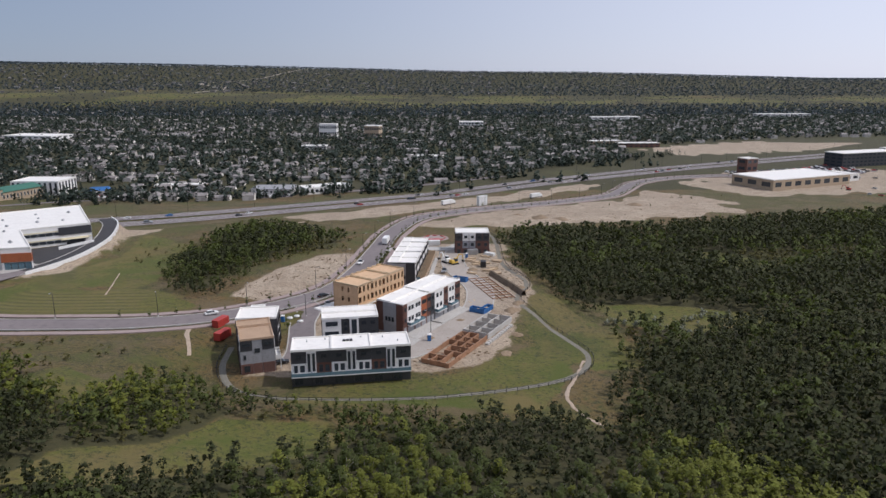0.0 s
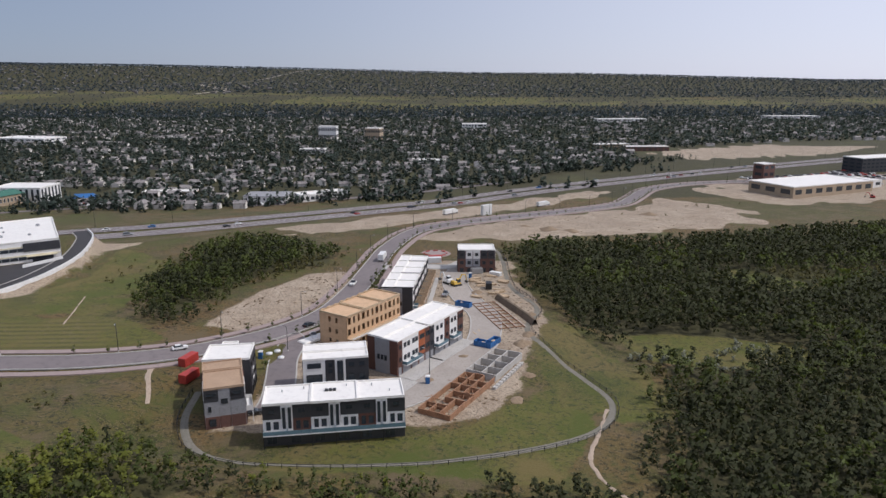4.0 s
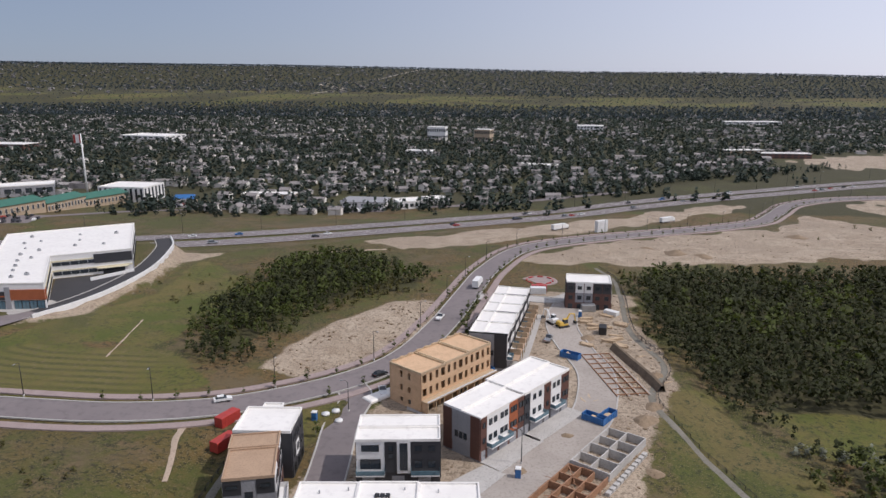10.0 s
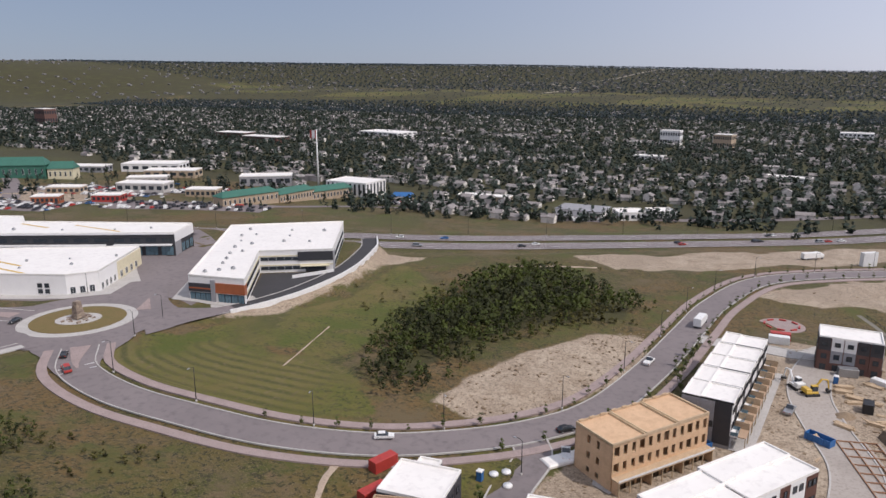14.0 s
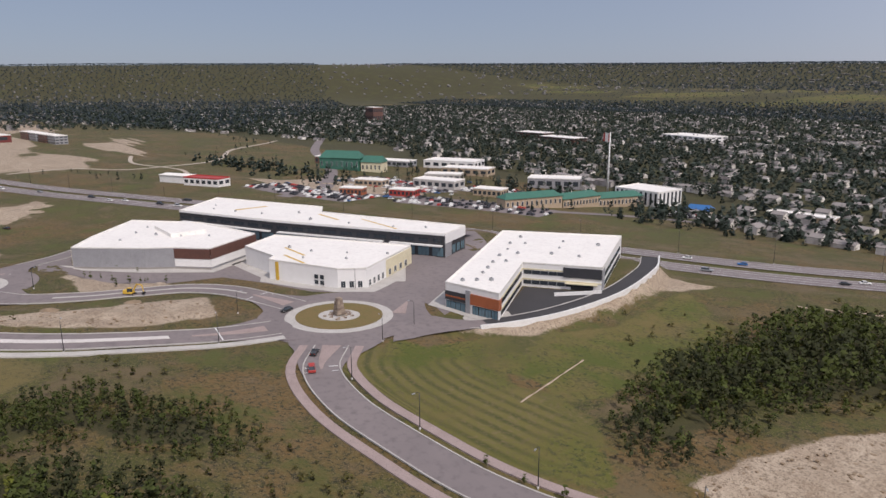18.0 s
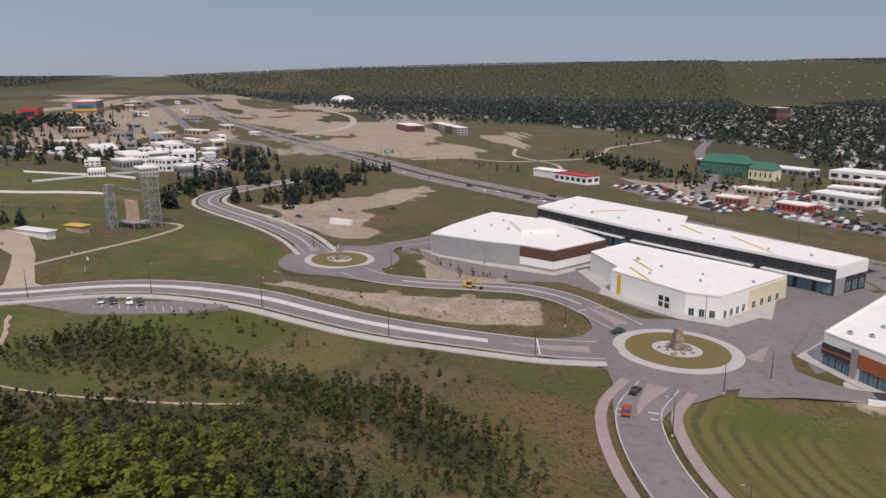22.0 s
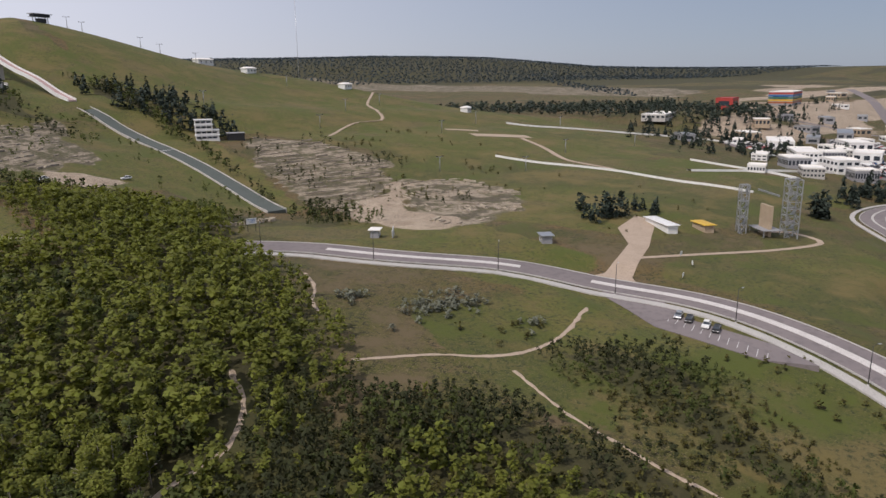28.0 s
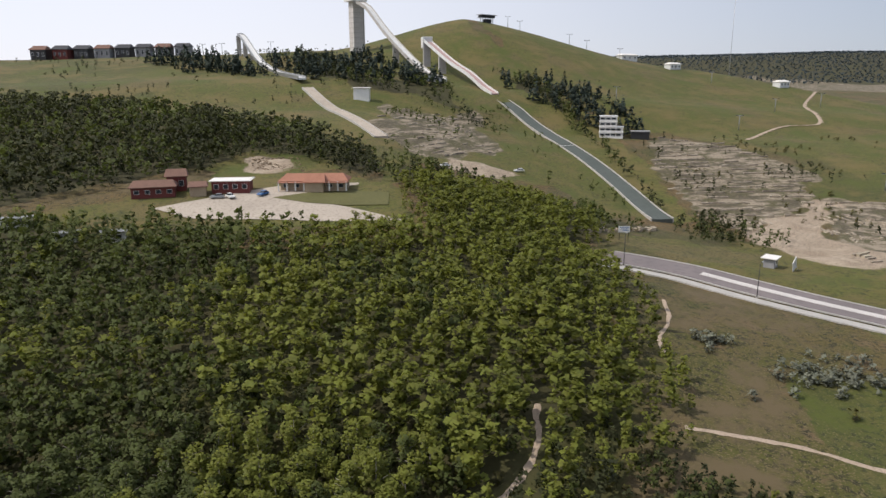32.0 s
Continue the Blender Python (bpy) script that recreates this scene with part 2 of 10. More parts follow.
    earth = _mix(nt, _ramp(nt, n1, 0.5, 0.58), earth, (0.31, 0.245, 0.178))
    earth = _mix(nt, _ramp(nt, n3, 0.50, 0.60), earth, (0.20, 0.152, 0.105))
    earth = _mix(nt, _ramp(nt, tuft, 0.57, 0.63), earth, (0.13, 0.105, 0.07))
    earth = _mix(nt, _ramp(nt, tuft, 0.42, 0.36), earth, (0.47, 0.39, 0.295))
    sc = nt.nodes.new("ShaderNodeMapping")
    sc.inputs["Scale"].default_value = (0.05, 0.05, 0.9)
    nt.links.new(vec, sc.inputs[0])
    beds = _noise(nt, sc.outputs[0], 1.0, 5, 0.7)
    rock = _mix(nt, _ramp(nt, beds, 0.46, 0.54), (0.070, 0.060, 0.034), (0.29, 0.24, 0.175))
    rock = _mix(nt, _ramp(nt, n2, 0.5, 0.58), rock, (0.070, 0.066, 0.024))
    rock = _mix(nt, _ramp(nt, n3, 0.5, 0.62), rock, (0.15, 0.118, 0.078))
    floor = _mix(nt, _ramp(nt, n3, 0.4, 0.7), (0.036, 0.034, 0.010), (0.060, 0.052, 0.017))
    floor = _mix(nt, _ramp(nt, n1, 0.5, 0.62), floor, (0.056, 0.055, 0.014))

    def edged(channel, width=0.5):
        mm = nt.nodes.new("ShaderNodeMath")
        mm.operation = "MULTIPLY_ADD"
        nt.links.new(n3, mm.inputs[0])
        mm.inputs[1].default_value = width
        nt.links.new(at.outputs["Alpha"] if channel == 3 else sep.outputs[channel], mm.inputs[2])
        m2 = nt.nodes.new("ShaderNodeMath")
        m2.operation = "MULTIPLY_ADD"
        nt.links.new(n2, m2.inputs[0])
        m2.inputs[1].default_value = width
        nt.links.new(mm.outputs[0], m2.inputs[2])
        return _ramp(nt, m2.outputs[0], 0.5 + width - 0.045, 0.5 + width + 0.045)

    n4 = _noise(nt, vec, 0.034, 10, 0.72)
    lush = _mix(nt, _ramp(nt, n4, 0.50, 0.62), lush, (0.128, 0.100, 0.030))
    lush = _mix(nt, _ramp(nt, n4, 0.48, 0.38), lush, (0.066, 0.080, 0.009))
    dry = _mix(nt, _ramp(nt, n4, 0.52, 0.64), dry, (0.066, 0.072, 0.012))
    dry = _mix(nt, _ramp(nt, n4, 0.47, 0.36), dry, (0.112, 0.083, 0.040))
    c = _mix(nt, edged(1), dry, lush)
    c = _mix(nt, patchy.outputs[0], c, lines)
    c = _mix(nt, edged(2), c, floor)
    c = _mix(nt, edged(3), c, rock)
    c = _mix(nt, edged(0), c, earth)
    nt.links.new(c, b.inputs["Base Color"])
    bp = _node(nt, "Bump", Strength=0.5, Distance=0.3)
    nt.links.new(n3, bp.inputs["Height"])
    nt.links.new(bp.outputs[0], b.inputs["Normal"])
    return m


GROUND = ground_material()

# ---- lie of the land ----
# North-south height profiles: y stations, then z at each of them for lines of constant x.
LAND_Y = (-2700, -1500, -700, -480, -310, -230, -95, 0, 90, 150, 210, 250, 330, 430, 600, 2000, 2600, 4800)
LAND = {
    -4800: (230, 70, 50, 40, 40, 30, 20, 15, 10, 8, 5, 4, 2, 0, -8, -15, 60, 190),
    -2600: (168, 60, 42, 30, 20, 12, 8, 5, 2, 0, -2, -3, -5, -8, -15, -25, 35, 175),
    -950: (140, 60, 44, 30, 16, 10, 7, 5, 2, 0, -2, -3, -6, -10, -16, -28, 20, 150),
    -420: (110, 75, 85, 82, 48, 34, 20, 16, 6, -3, -4, -3, -4, -10, -20, -28, 10, 134),
    -235: (105, 100, 108, 121, 62, 38, 15, 17, 12, 6, 0, -2, -5, -10, -21, -28, 5, 128),
    -120: (105, 88, 92, 94, 72, 54, 35, 24, 14, 6, -2, -3, -7, -10, -21, -28, 2, 124),
    -20: (105, 88, 90, 90, 70, 56, 36, 20, 4, -4, -6, -6, -7, -9, -20, -28, 0, 120),
    110: (105, 90, 88, 86, 66, 52, 32, 16, 2, -8, -12, -13, -13, -11, -19, -28, 0, 112),
    500: (105, 95, 90, 78, 62, 48, 28, 14, 2, -8, -12, -13, -13, -13, -19, -28, 0, 100),
    3000: (105, 95, 90, 78, 62, 48, 28, 14, 2, -8, -12, -13, -13, -15, -19, -28, 0, 78),
}
# height of the farthest land by compass heading
SKYLINE_AZ = (-180, -152, -140, -131, -123, -112, -103, -90, -78, -64, -42, -23, -17, 0, 11, 29, 60, 180)
SKYLINE_Z = (150, 180, 185, 165, 106, 102, 107, 152, 172, 176, 166, 155, 146, 116, 110, 64, 60, 120)
RIDGE_X, RIDGE_Y = (256, 385, 420, 495, 640, 730, 800, 1000), (-530, -482, -464, -414, -262, -140, -40, -40)
_LX = np.array(sorted(LAND), float)
_LZ = np.array([LAND[int(k)] for k in _LX], float)
_LY = np.array(LAND_Y, float)


def _eased(v, keys):
    """Index of the span that v lies in, and the eased share along it."""
    i = np.clip(np.searchsorted(keys, v, side="right") - 1, 0, len(keys) - 2)
    u = np.clip((v - keys[i]) / (keys[i + 1] - keys[i]), 0, 1)
    return i, 0.5 * u + 0.5 * u * u * (3 - 2 * u)


def land(x, y):
    """Height of the bare land at x, y (numbers or arrays)."""
    x, y = np.asarray(x, float), np.asarray(y, float)
    i, u = _eased(x, _LX)
    j, v = _eased(y, _LY)
    z = (_LZ[i, j] * (1 - u) + _LZ[i + 1, j] * u) * (1 - v) + (_LZ[i, j + 1] * (1 - u) + _LZ[i + 1, j + 1] * u) * v
    # behind the ski hill's western ridge the land drops to flat fields
    q = np.hypot(x + 90, y - 155)
    v = np.clip((np.interp(-x, RIDGE_X, RIDGE_Y) - y) / 150, 0, 1) * np.clip((-x - 240) / 130, 0, 1) * np.clip((2900 - q) / 1000, 0, 1)
    z = z + (30 + 10 * np.clip((q - 1300) / 700, 0, 1) - z) * v * v * (3 - 2 * v)
    r, az = np.hypot(x, y - 150), np.degrees(np.arctan2(x, y - 150))
    w = np.clip((r - 3300) / 1400, 0, 1)
    w = w * w * (3 - 2 * w) * np.clip((az + 146) / 6, 0, 1)
    return z + (np.interp(az, SKYLINE_AZ, SKYLINE_Z) - z) * w

from mathutils import geometry

# ---- builders ----
def mesh(name, verts, faces, material, smooth=False):
    me = bpy.data.meshes.new(name)
    me.from_pydata([tuple(v) for v in verts], [], [tuple(f) for f in faces])
    me.materials.append(material)
    if smooth:
        me.polygons.foreach_set("use_smooth", [True] * len(me.polygons))
    return me


def quads_mesh(name, verts, material, soft=None):
    """A mesh of loose quads from an array of n x 4 corners, quickly; soft: a normal for each corner, for foliage."""
    v = np.asarray(verts, np.float32).reshape(-1, 3)
    n = len(v) // 4
    me = bpy.data.meshes.new(name)
    me.vertices.add(len(v))
    me.vertices.foreach_set("co", v.ravel())
    me.loops.add(len(v))
    me.loops.foreach_set("vertex_index", np.arange(len(v), dtype=np.int32))
    me.polygons.add(n)
    me.polygons.foreach_set("loop_start", np.arange(0, 4 * n, 4, dtype=np.int32))
    me.update(calc_edges=True)
    if soft is not None:
        me.attributes.new("custom_normal", "FLOAT_VECTOR", "POINT").data.foreach_set("vector", np.asarray(soft, np.float32).ravel())
    me.materials.append(material)
    return me


def crown_normals(quads):
    """Leaf clumps turned outwards from the crown's heart, with a soft normal for each corner."""
    q = np.array(quads, float)
    top = q[..., 2].max()
    c = q.mean(1)
    out = c - np.array([0, 0, 0.42 * top])
    out[:, 2] *= 0.8
    out /= np.linalg.norm(out, axis=1, keepdims=True) + 1e-9
    flat = np.cross(q[:, 1] - q[:, 0], q[:, 3] - q[:, 0])
    flat /= np.linalg.norm(flat, axis=1, keepdims=True) + 1e-9
    back = (flat * out).sum(1) < 0
    q[back] = q[back][:, ::-1]
    flat[back] *= -1
    n = 0.8 * out + 0.22 * flat + np.array([0, 0, 0.3])
    n /= np.linalg.norm(n, axis=1, keepdims=True)
    return q, np.repeat(n[:, None], 4, 1)


def thing(name, m, label, category, group="", kind=""):
    """An empty at a thing's base, to parent its parts."""
    e = new(name)
    e.matrix_world = m
    e.empty_display_size = 0.5
    return tagged(e, label, category, group, kind)


def part(name, data, parent, label="", m=None):
    """A mesh, or a bmesh with its material, as one part under a thing or a part."""
    ob = new(name, data)
    ob.parent = parent
    if m is not None:
        ob.matrix_basis = m
    if label:
        ob["label"] = label
    return ob


BOX_FACES = ((0, 3, 2, 1), (4, 5, 6, 7), (0, 1, 5, 4), (1, 2, 6, 5), (2, 3, 7, 6), (3, 0, 4, 7))


def box_data(name, boxes, material, bevel=0.0):
    """Boxes (x0, y0, z0, x1, y1, z1) in one mesh; bevel chamfers their upper edges."""
    vs, fs = [], []
    for x0, y0, z0, x1, y1, z1 in boxes:
        n = len(vs)
        c = min(bevel, abs(x1 - x0) / 3, abs(y1 - y0) / 3, abs(z1 - z0) / 2)
        if c > 0:
            vs += [(x0, y0, z0), (x1, y0, z0), (x1, y1, z0), (x0, y1, z0), (x0, y0, z1 - c), (x1, y0, z1 - c), (x1, y1, z1 - c), (x0, y1, z1 - c)]
            vs += [(x0 + c, y0 + c, z1), (x1 - c, y0 + c, z1), (x1 - c, y1 - c, z1), (x0 + c, y1 - c, z1)]
            fs += [[n + i for i in f] for f in BOX_FACES if f != (4, 5, 6, 7)]
            fs += [[n + i for i in f] for f in ((4, 5, 9, 8), (5, 6, 10, 9), (6, 7, 11, 10), (7, 4, 8, 11), (8, 9, 10, 11))]
        else:
            vs += [(x0, y0, z0), (x1, y0, z0), (x1, y1, z0), (x0, y1, z0), (x0, y0, z1), (x1, y0, z1), (x1, y1, z1), (x0, y1, z1)]
            fs += [[n + i for i in f] for f in BOX_FACES]
    return mesh(name, vs, fs, material)


def box(name, b, material, parent, label="", bevel=0.0):
    return part(name, box_data(name, [b], material, bevel), parent, label)


def prism_data(name, outline, z0, z1, material):
    """An upright prism over a plan outline, counter-clockwise."""
    n = len(outline)
    vs = [(x, y, z0) for x, y in outline] + [(x, y, z1) for x, y in outline]
    fs = [tuple(range(n, 2 * n)), tuple(range(n - 1, -1, -1))] + [(i, (i + 1) % n, n + (i + 1) % n, n + i) for i in range(n)]
    return mesh(name, vs, fs, material)


def tube_data(name, points, radii, material, sides=8, smooth=True):
    """A round bar along points, with a radius at each."""
    vs, fs = [], []
    pts = [Vector(p) for p in points]
    for k, p in enumerate(pts):
        d = (pts[min(k + 1, len(pts) - 1)] - pts[max(k - 1, 0)]).normalized()
        a = d.orthogonal().normalized() if abs(d.z) < 0.99 else Vector((1, 0, 0))
        b = d.cross(a)
        r = radii[k] if isinstance(radii, (list, tuple)) else radii
        vs += [p + r * (math.cos(2 * math.pi * i / sides) * a + math.sin(2 * math.pi * i / sides) * b) for i in range(sides)]
    for k in range(len(pts) - 1):
        for i in range(sides):
            j = (i + 1) % sides
            fs.append((k * sides + i, k * sides + j, (k + 1) * sides + j, (k + 1) * sides + i))
    fs += [tuple(range(sides - 1, -1, -1)), tuple(range(len(vs) - sides, len(vs)))]
    return mesh(name, vs, fs, material, smooth)


def curve(points, step=3.0):
    """A smooth line through points, as an array with about step metres between samples."""
    p = np.array(points, float)
    p = np.vstack([2 * p[0] - p[1], p, 2 * p[-1] - p[-2]])
    out = []
    for i in range(1, len(p) - 2):
        n = max(2, int(np.linalg.norm(p[i + 1] - p[i]) / step))
        for u in np.arange(n) / n:
            out.append(0.5 * (2 * p[i] + (p[i + 1] - p[i - 1]) * u + (2 * p[i - 1] - 5 * p[i] + 4 * p[i + 1] - p[i + 2]) * u**2 + (3 * p[i] - p[i - 1] - 3 * p[i + 1] + p[i + 2]) * u**3))
    return np.array(out + [p[-2]])


def normals(line):
    """Unit vectors to the left of a line of plan points."""
    d = np.gradient(line[:, :2], axis=0)
    d /= np.linalg.norm(d, axis=1, keepdims=True)
    return np.stack([-d[:, 1], d[:, 0]], 1)


def inside(poly, x, y):
    """Whether points lie inside a plan polygon."""
    r = np.zeros(np.shape(x), bool)
    for (x0, y0), (x1, y1) in zip(poly, poly[1:] + poly[:1]):
        r ^= ((y0 > y) != (y1 > y)) & (x < (x1 - x0) * (y - y0) / (y1 - y0 + 1e-9) + x0)
    return r


# ---- plan of roads and paved areas ----
def with_height(pts, smooth=9):
    c = curve(pts)
    z = land(c[:, 0], c[:, 1])
    k = np.ones(smooth) / smooth
    z = np.convolve(np.pad(z, smooth // 2, mode="edge"), k, "valid")
    return np.column_stack([c, z])


ROUND_A, ROUND_B = (-208.5, 247.5, -1.7), (-319, 151.5, 0.6)
MAIN_ROAD = with_height([(-186, 232), (-172, 221), (-150, 216), (-126, 216.5), (-104, 219), (-84, 226), (-69, 236), (-53, 252), (-42, 272), (-36, 304), (-32, 345), (-28, 384), (-16, 428), (12, 462), (55, 500), (100, 535), (135, 568), (157, 608), (183, 653), (234, 688), (330, 712)])
PARK_ROAD = with_height([(-211, 226), (-216, 198), (-221, 172), (-233, 143), (-248, 109), (-252, 84), (-247, 58), (-234, 30), (-212, 4), (-196, -18), (-178, -33)])
STORE_ROAD = with_height([(-228, 241), (-246, 236), (-262, 230), (-274, 219), (-278, 203), (-278, 182), (-286, 166), (-300, 157)])
LOOP_ROAD = with_height([(-332, 142), (-360, 132), (-385, 116), (-412, 92), (-438, 77), (-473, 78), (-516, 96), (-580, 128)])
BACK_ROAD = with_height([(-331, 164), (-345, 176), (-366, 197), (-400, 225)])
OFFICE_ROAD = with_height([(-196, 262), (-222, 290), (-246, 308), (-264, 326), (-283, 347), (-292, 372)])
RAMP_ROAD = with_height([(-186, 262), (-176, 276), (-170, 294), (-168, 315), (-171, 344), (-183, 379), (-196, 400)])
HIGHWAY = with_height([(-2400, -420), (-1500, -120), (-1000, 62), (-830, 128), (-743, 168), (-571, 236), (-427, 309), (-330, 362), (-226, 412), (-162, 443), (-106, 488), (-37, 550), (54, 628), (173, 710), (318, 800), (700, 1010), (1500, 1400), (2600, 1800)])
ROADS = ((MAIN_ROAD, 9.6), (PARK_ROAD, 13.0), (STORE_ROAD, 10.5), (LOOP_ROAD, 10.0), (BACK_ROAD, 9.0), (OFFICE_ROAD, 11.0), (RAMP_ROAD, 7.0), (HIGHWAY, 34.0))
SITE_PADS = (  # level pads: outline, height
    ([(-70, 178), (-44, 172), (-5, 176), (6, 196), (36, 255), (38, 300), (28, 345), (2, 348), (-14, 330), (-26, 270), (-44, 250), (-56, 222), (-70, 205)], -6.0, 14),
    ([(-205, 270), (-170, 282), (-165, 330), (-178, 372), (-200, 398), (-250, 362), (-262, 330), (-300, 372), (-345, 330), (-420, 290), (-395, 235), (-330, 185), (-290, 205), (-265, 240), (-232, 262)], -2.6, 6),
    ([(-245, 62), (-239, 60), (-224, 84), (-221, 112), (-231, 125), (-238, 108)], 11.0, 10),
)


def near_line(line, x, y, reach):
    """For each point: distance to a line and the line's height there (inf where out of reach)."""
    d = np.full(x.shape, np.inf)
    h = np.zeros(x.shape)
    ok = (x > line[:, 0].min() - reach) & (x < line[:, 0].max() + reach) & (y > line[:, 1].min() - reach) & (y < line[:, 1].max() + reach)
    idx = np.nonzero(ok)[0]
    for s in range(0, len(idx), 4000):
        k = idx[s : s + 4000]
        q = (x[k, None] - line[None, :, 0]) ** 2 + (y[k, None] - line[None, :, 1]) ** 2
        j = q.argmin(1)
        d[k], h[k] = np.sqrt(q[np.arange(len(k)), j]), line[j, 2]
    return d, h


def edge_distance(poly, x, y):
    d = np.full(x.shape, np.inf)
    for (x0, y0), (x1, y1) in zip(poly, poly[1:] + poly[:1]):
        t = np.clip(((x - x0) * (x1 - x0) + (y - y0) * (y1 - y0)) / ((x1 - x0) ** 2 + (y1 - y0) ** 2 + 1e-9), 0, 1)
        d = np.minimum(d, np.hypot(x - x0 - t * (x1 - x0), y - y0 - t * (y1 - y0)))
    return d


def ground(x, y):
    """Height of the finished ground: the land, levelled for pads and graded for roads."""
    x, y = np.atleast_1d(np.asarray(x, float)).ravel(), np.atleast_1d(np.asarray(y, float)).ravel()
    z = land(x, y)
    for poly, h, fade in SITE_PADS:
        d = np.where(inside(poly, x, y), 0, edge_distance(poly, x, y))
        w = np.clip(1 - d / fade, 0, 1)
        z = z + (h - z) * w * w * (3 - 2 * w)
    for cx, cy, h in (ROUND_A, ROUND_B):
        w = np.clip(1 - (np.hypot(x - cx, y - cy) - 30) / 14, 0, 1)
        z = z + (h - 0.25 - z) * w * w * (3 - 2 * w)
    num, den, keep = np.zeros(x.shape), np.full(x.shape, 1e-9), np.ones(x.shape)
    for line, width in ROADS:
        d, h = near_line(line, x, y, width / 2 + 22)
        edge, fade = (0.6, 4) if line is RAMP_ROAD else (4, 14)
        w = np.clip(1 - (d - width / 2 - edge) / fade, 0, 1)
        w = w * w * (3 - 2 * w)
        num, den, keep = num + w * (h - 0.25), den + w, np.minimum(keep, 1 - w)
    return z * keep + (1 - keep) * num / den


def height(x, y):
    return float(ground(x, y)[0])


# settle the roads onto pads and roundabouts before the land is graded to them
def _settle(line):
    z = line[:, 2].copy()
    for poly, h, _ in SITE_PADS:
        d = np.where(inside(poly, line[:, 0], line[:, 1]), 0, edge_distance(poly, line[:, 0], line[:, 1]))
        w = np.clip(1 - d / 25, 0, 1)
        z += (h + 0.25 - z) * w
    for cx, cy, h in (ROUND_A, ROUND_B):
        w = np.clip(1 - (np.hypot(line[:, 0] - cx, line[:, 1] - cy) - 20) / 40, 0, 1)
        z += (h - z) * w
    line[:, 2] = np.convolve(np.pad(z, 4, mode="edge"), np.ones(9) / 9, "valid")


for _r in (STORE_ROAD, LOOP_ROAD, BACK_ROAD, OFFICE_ROAD, PARK_ROAD, RAMP_ROAD):
    _settle(_r)

def fuzz(x, y, size, seed=0):
    """Smooth random field from about -1 to 1, with features of the given size."""
    rng = np.random.default_rng(seed)
    out, amp = np.zeros(np.shape(x)), 0.6
    for k in range(3):
        for _ in range(4):
            a, p = rng.uniform(0, 2 * math.pi, 2)
            f = 2 * math.pi / (size * rng.uniform(0.8, 1.7)) * 2**k
            out = out + 0.5 * amp * np.sin(f * (x * math.cos(a) + y * math.sin(a)) + p)
        amp *= 0.55
    return out


# ---- cover of the ground ----
DIRT = (
    [(-82, 252), (-72, 304), (-46, 338), (-38, 330), (-42, 292), (-52, 264), (-64, 252)],
    [(-16, 405), (8, 402), (60, 414), (120, 432), (196, 466), (214, 520), (206, 572), (178, 598), (160, 572), (139, 546), (80, 505), (20, 455)],
    [(-75, 420), (-35, 440), (40, 520), (110, 600), (150, 640), (120, 640), (30, 560), (-60, 470), (-100, 440)],
    [(-56, 184), (-20, 185), (-6, 186), (9, 192), (22, 213), (27, 238), (35, 262), (35, 285), (28, 345), (0, 350), (-14, 330), (-22, 268), (-40, 248)],
    [(-258, 220), (-262, 190), (-258, 160), (-272, 132), (-256, 128), (-234, 172), (-232, 215)],
    [(-400, 112), (-464, 121), (-545, 208), (-523, 214), (-448, 165), (-358, 168), (-372, 145)],
    [(-190, -152), (-150, -142), (-150, -130), (-190, -138)],
    [(-252, -76), (-284, -99), (-312, -115), (-303, -93), (-273, -62), (-270, -31), (-257, -11), (-245, -23), (-234, -34), (-244, -60)],
    [(-73, -139), (-92, -136), (-94, -116), (-75, -118)],
    [(-434, 112), (-451, 150), (-502, 210), (-534, 212), (-494, 145)],
    [(-160, 398), (-172, 372), (-160, 330), (-162, 290), (-180, 262), (-184, 268), (-172, 300), (-171, 340), (-186, 388)],
    [(-340, 200), (-312, 180), (-284, 190), (-282, 214), (-294, 224)],
    [(250, 560), (420, 600), (520, 720), (420, 760), (250, 690), (220, 640)],
    [(300, 900), (500, 960), (640, 1080), (480, 1120), (280, 1000)],
    [(-1246, 38), (-1425, 257), (-1148, 263), (-1075, 229), (-1025, 92)],
    [(-1014, 334), (-1179, 438), (-944, 384), (-861, 364)],
    [(-590, 380), (-560, 470), (-470, 480), (-440, 450), (-478, 372)],
)
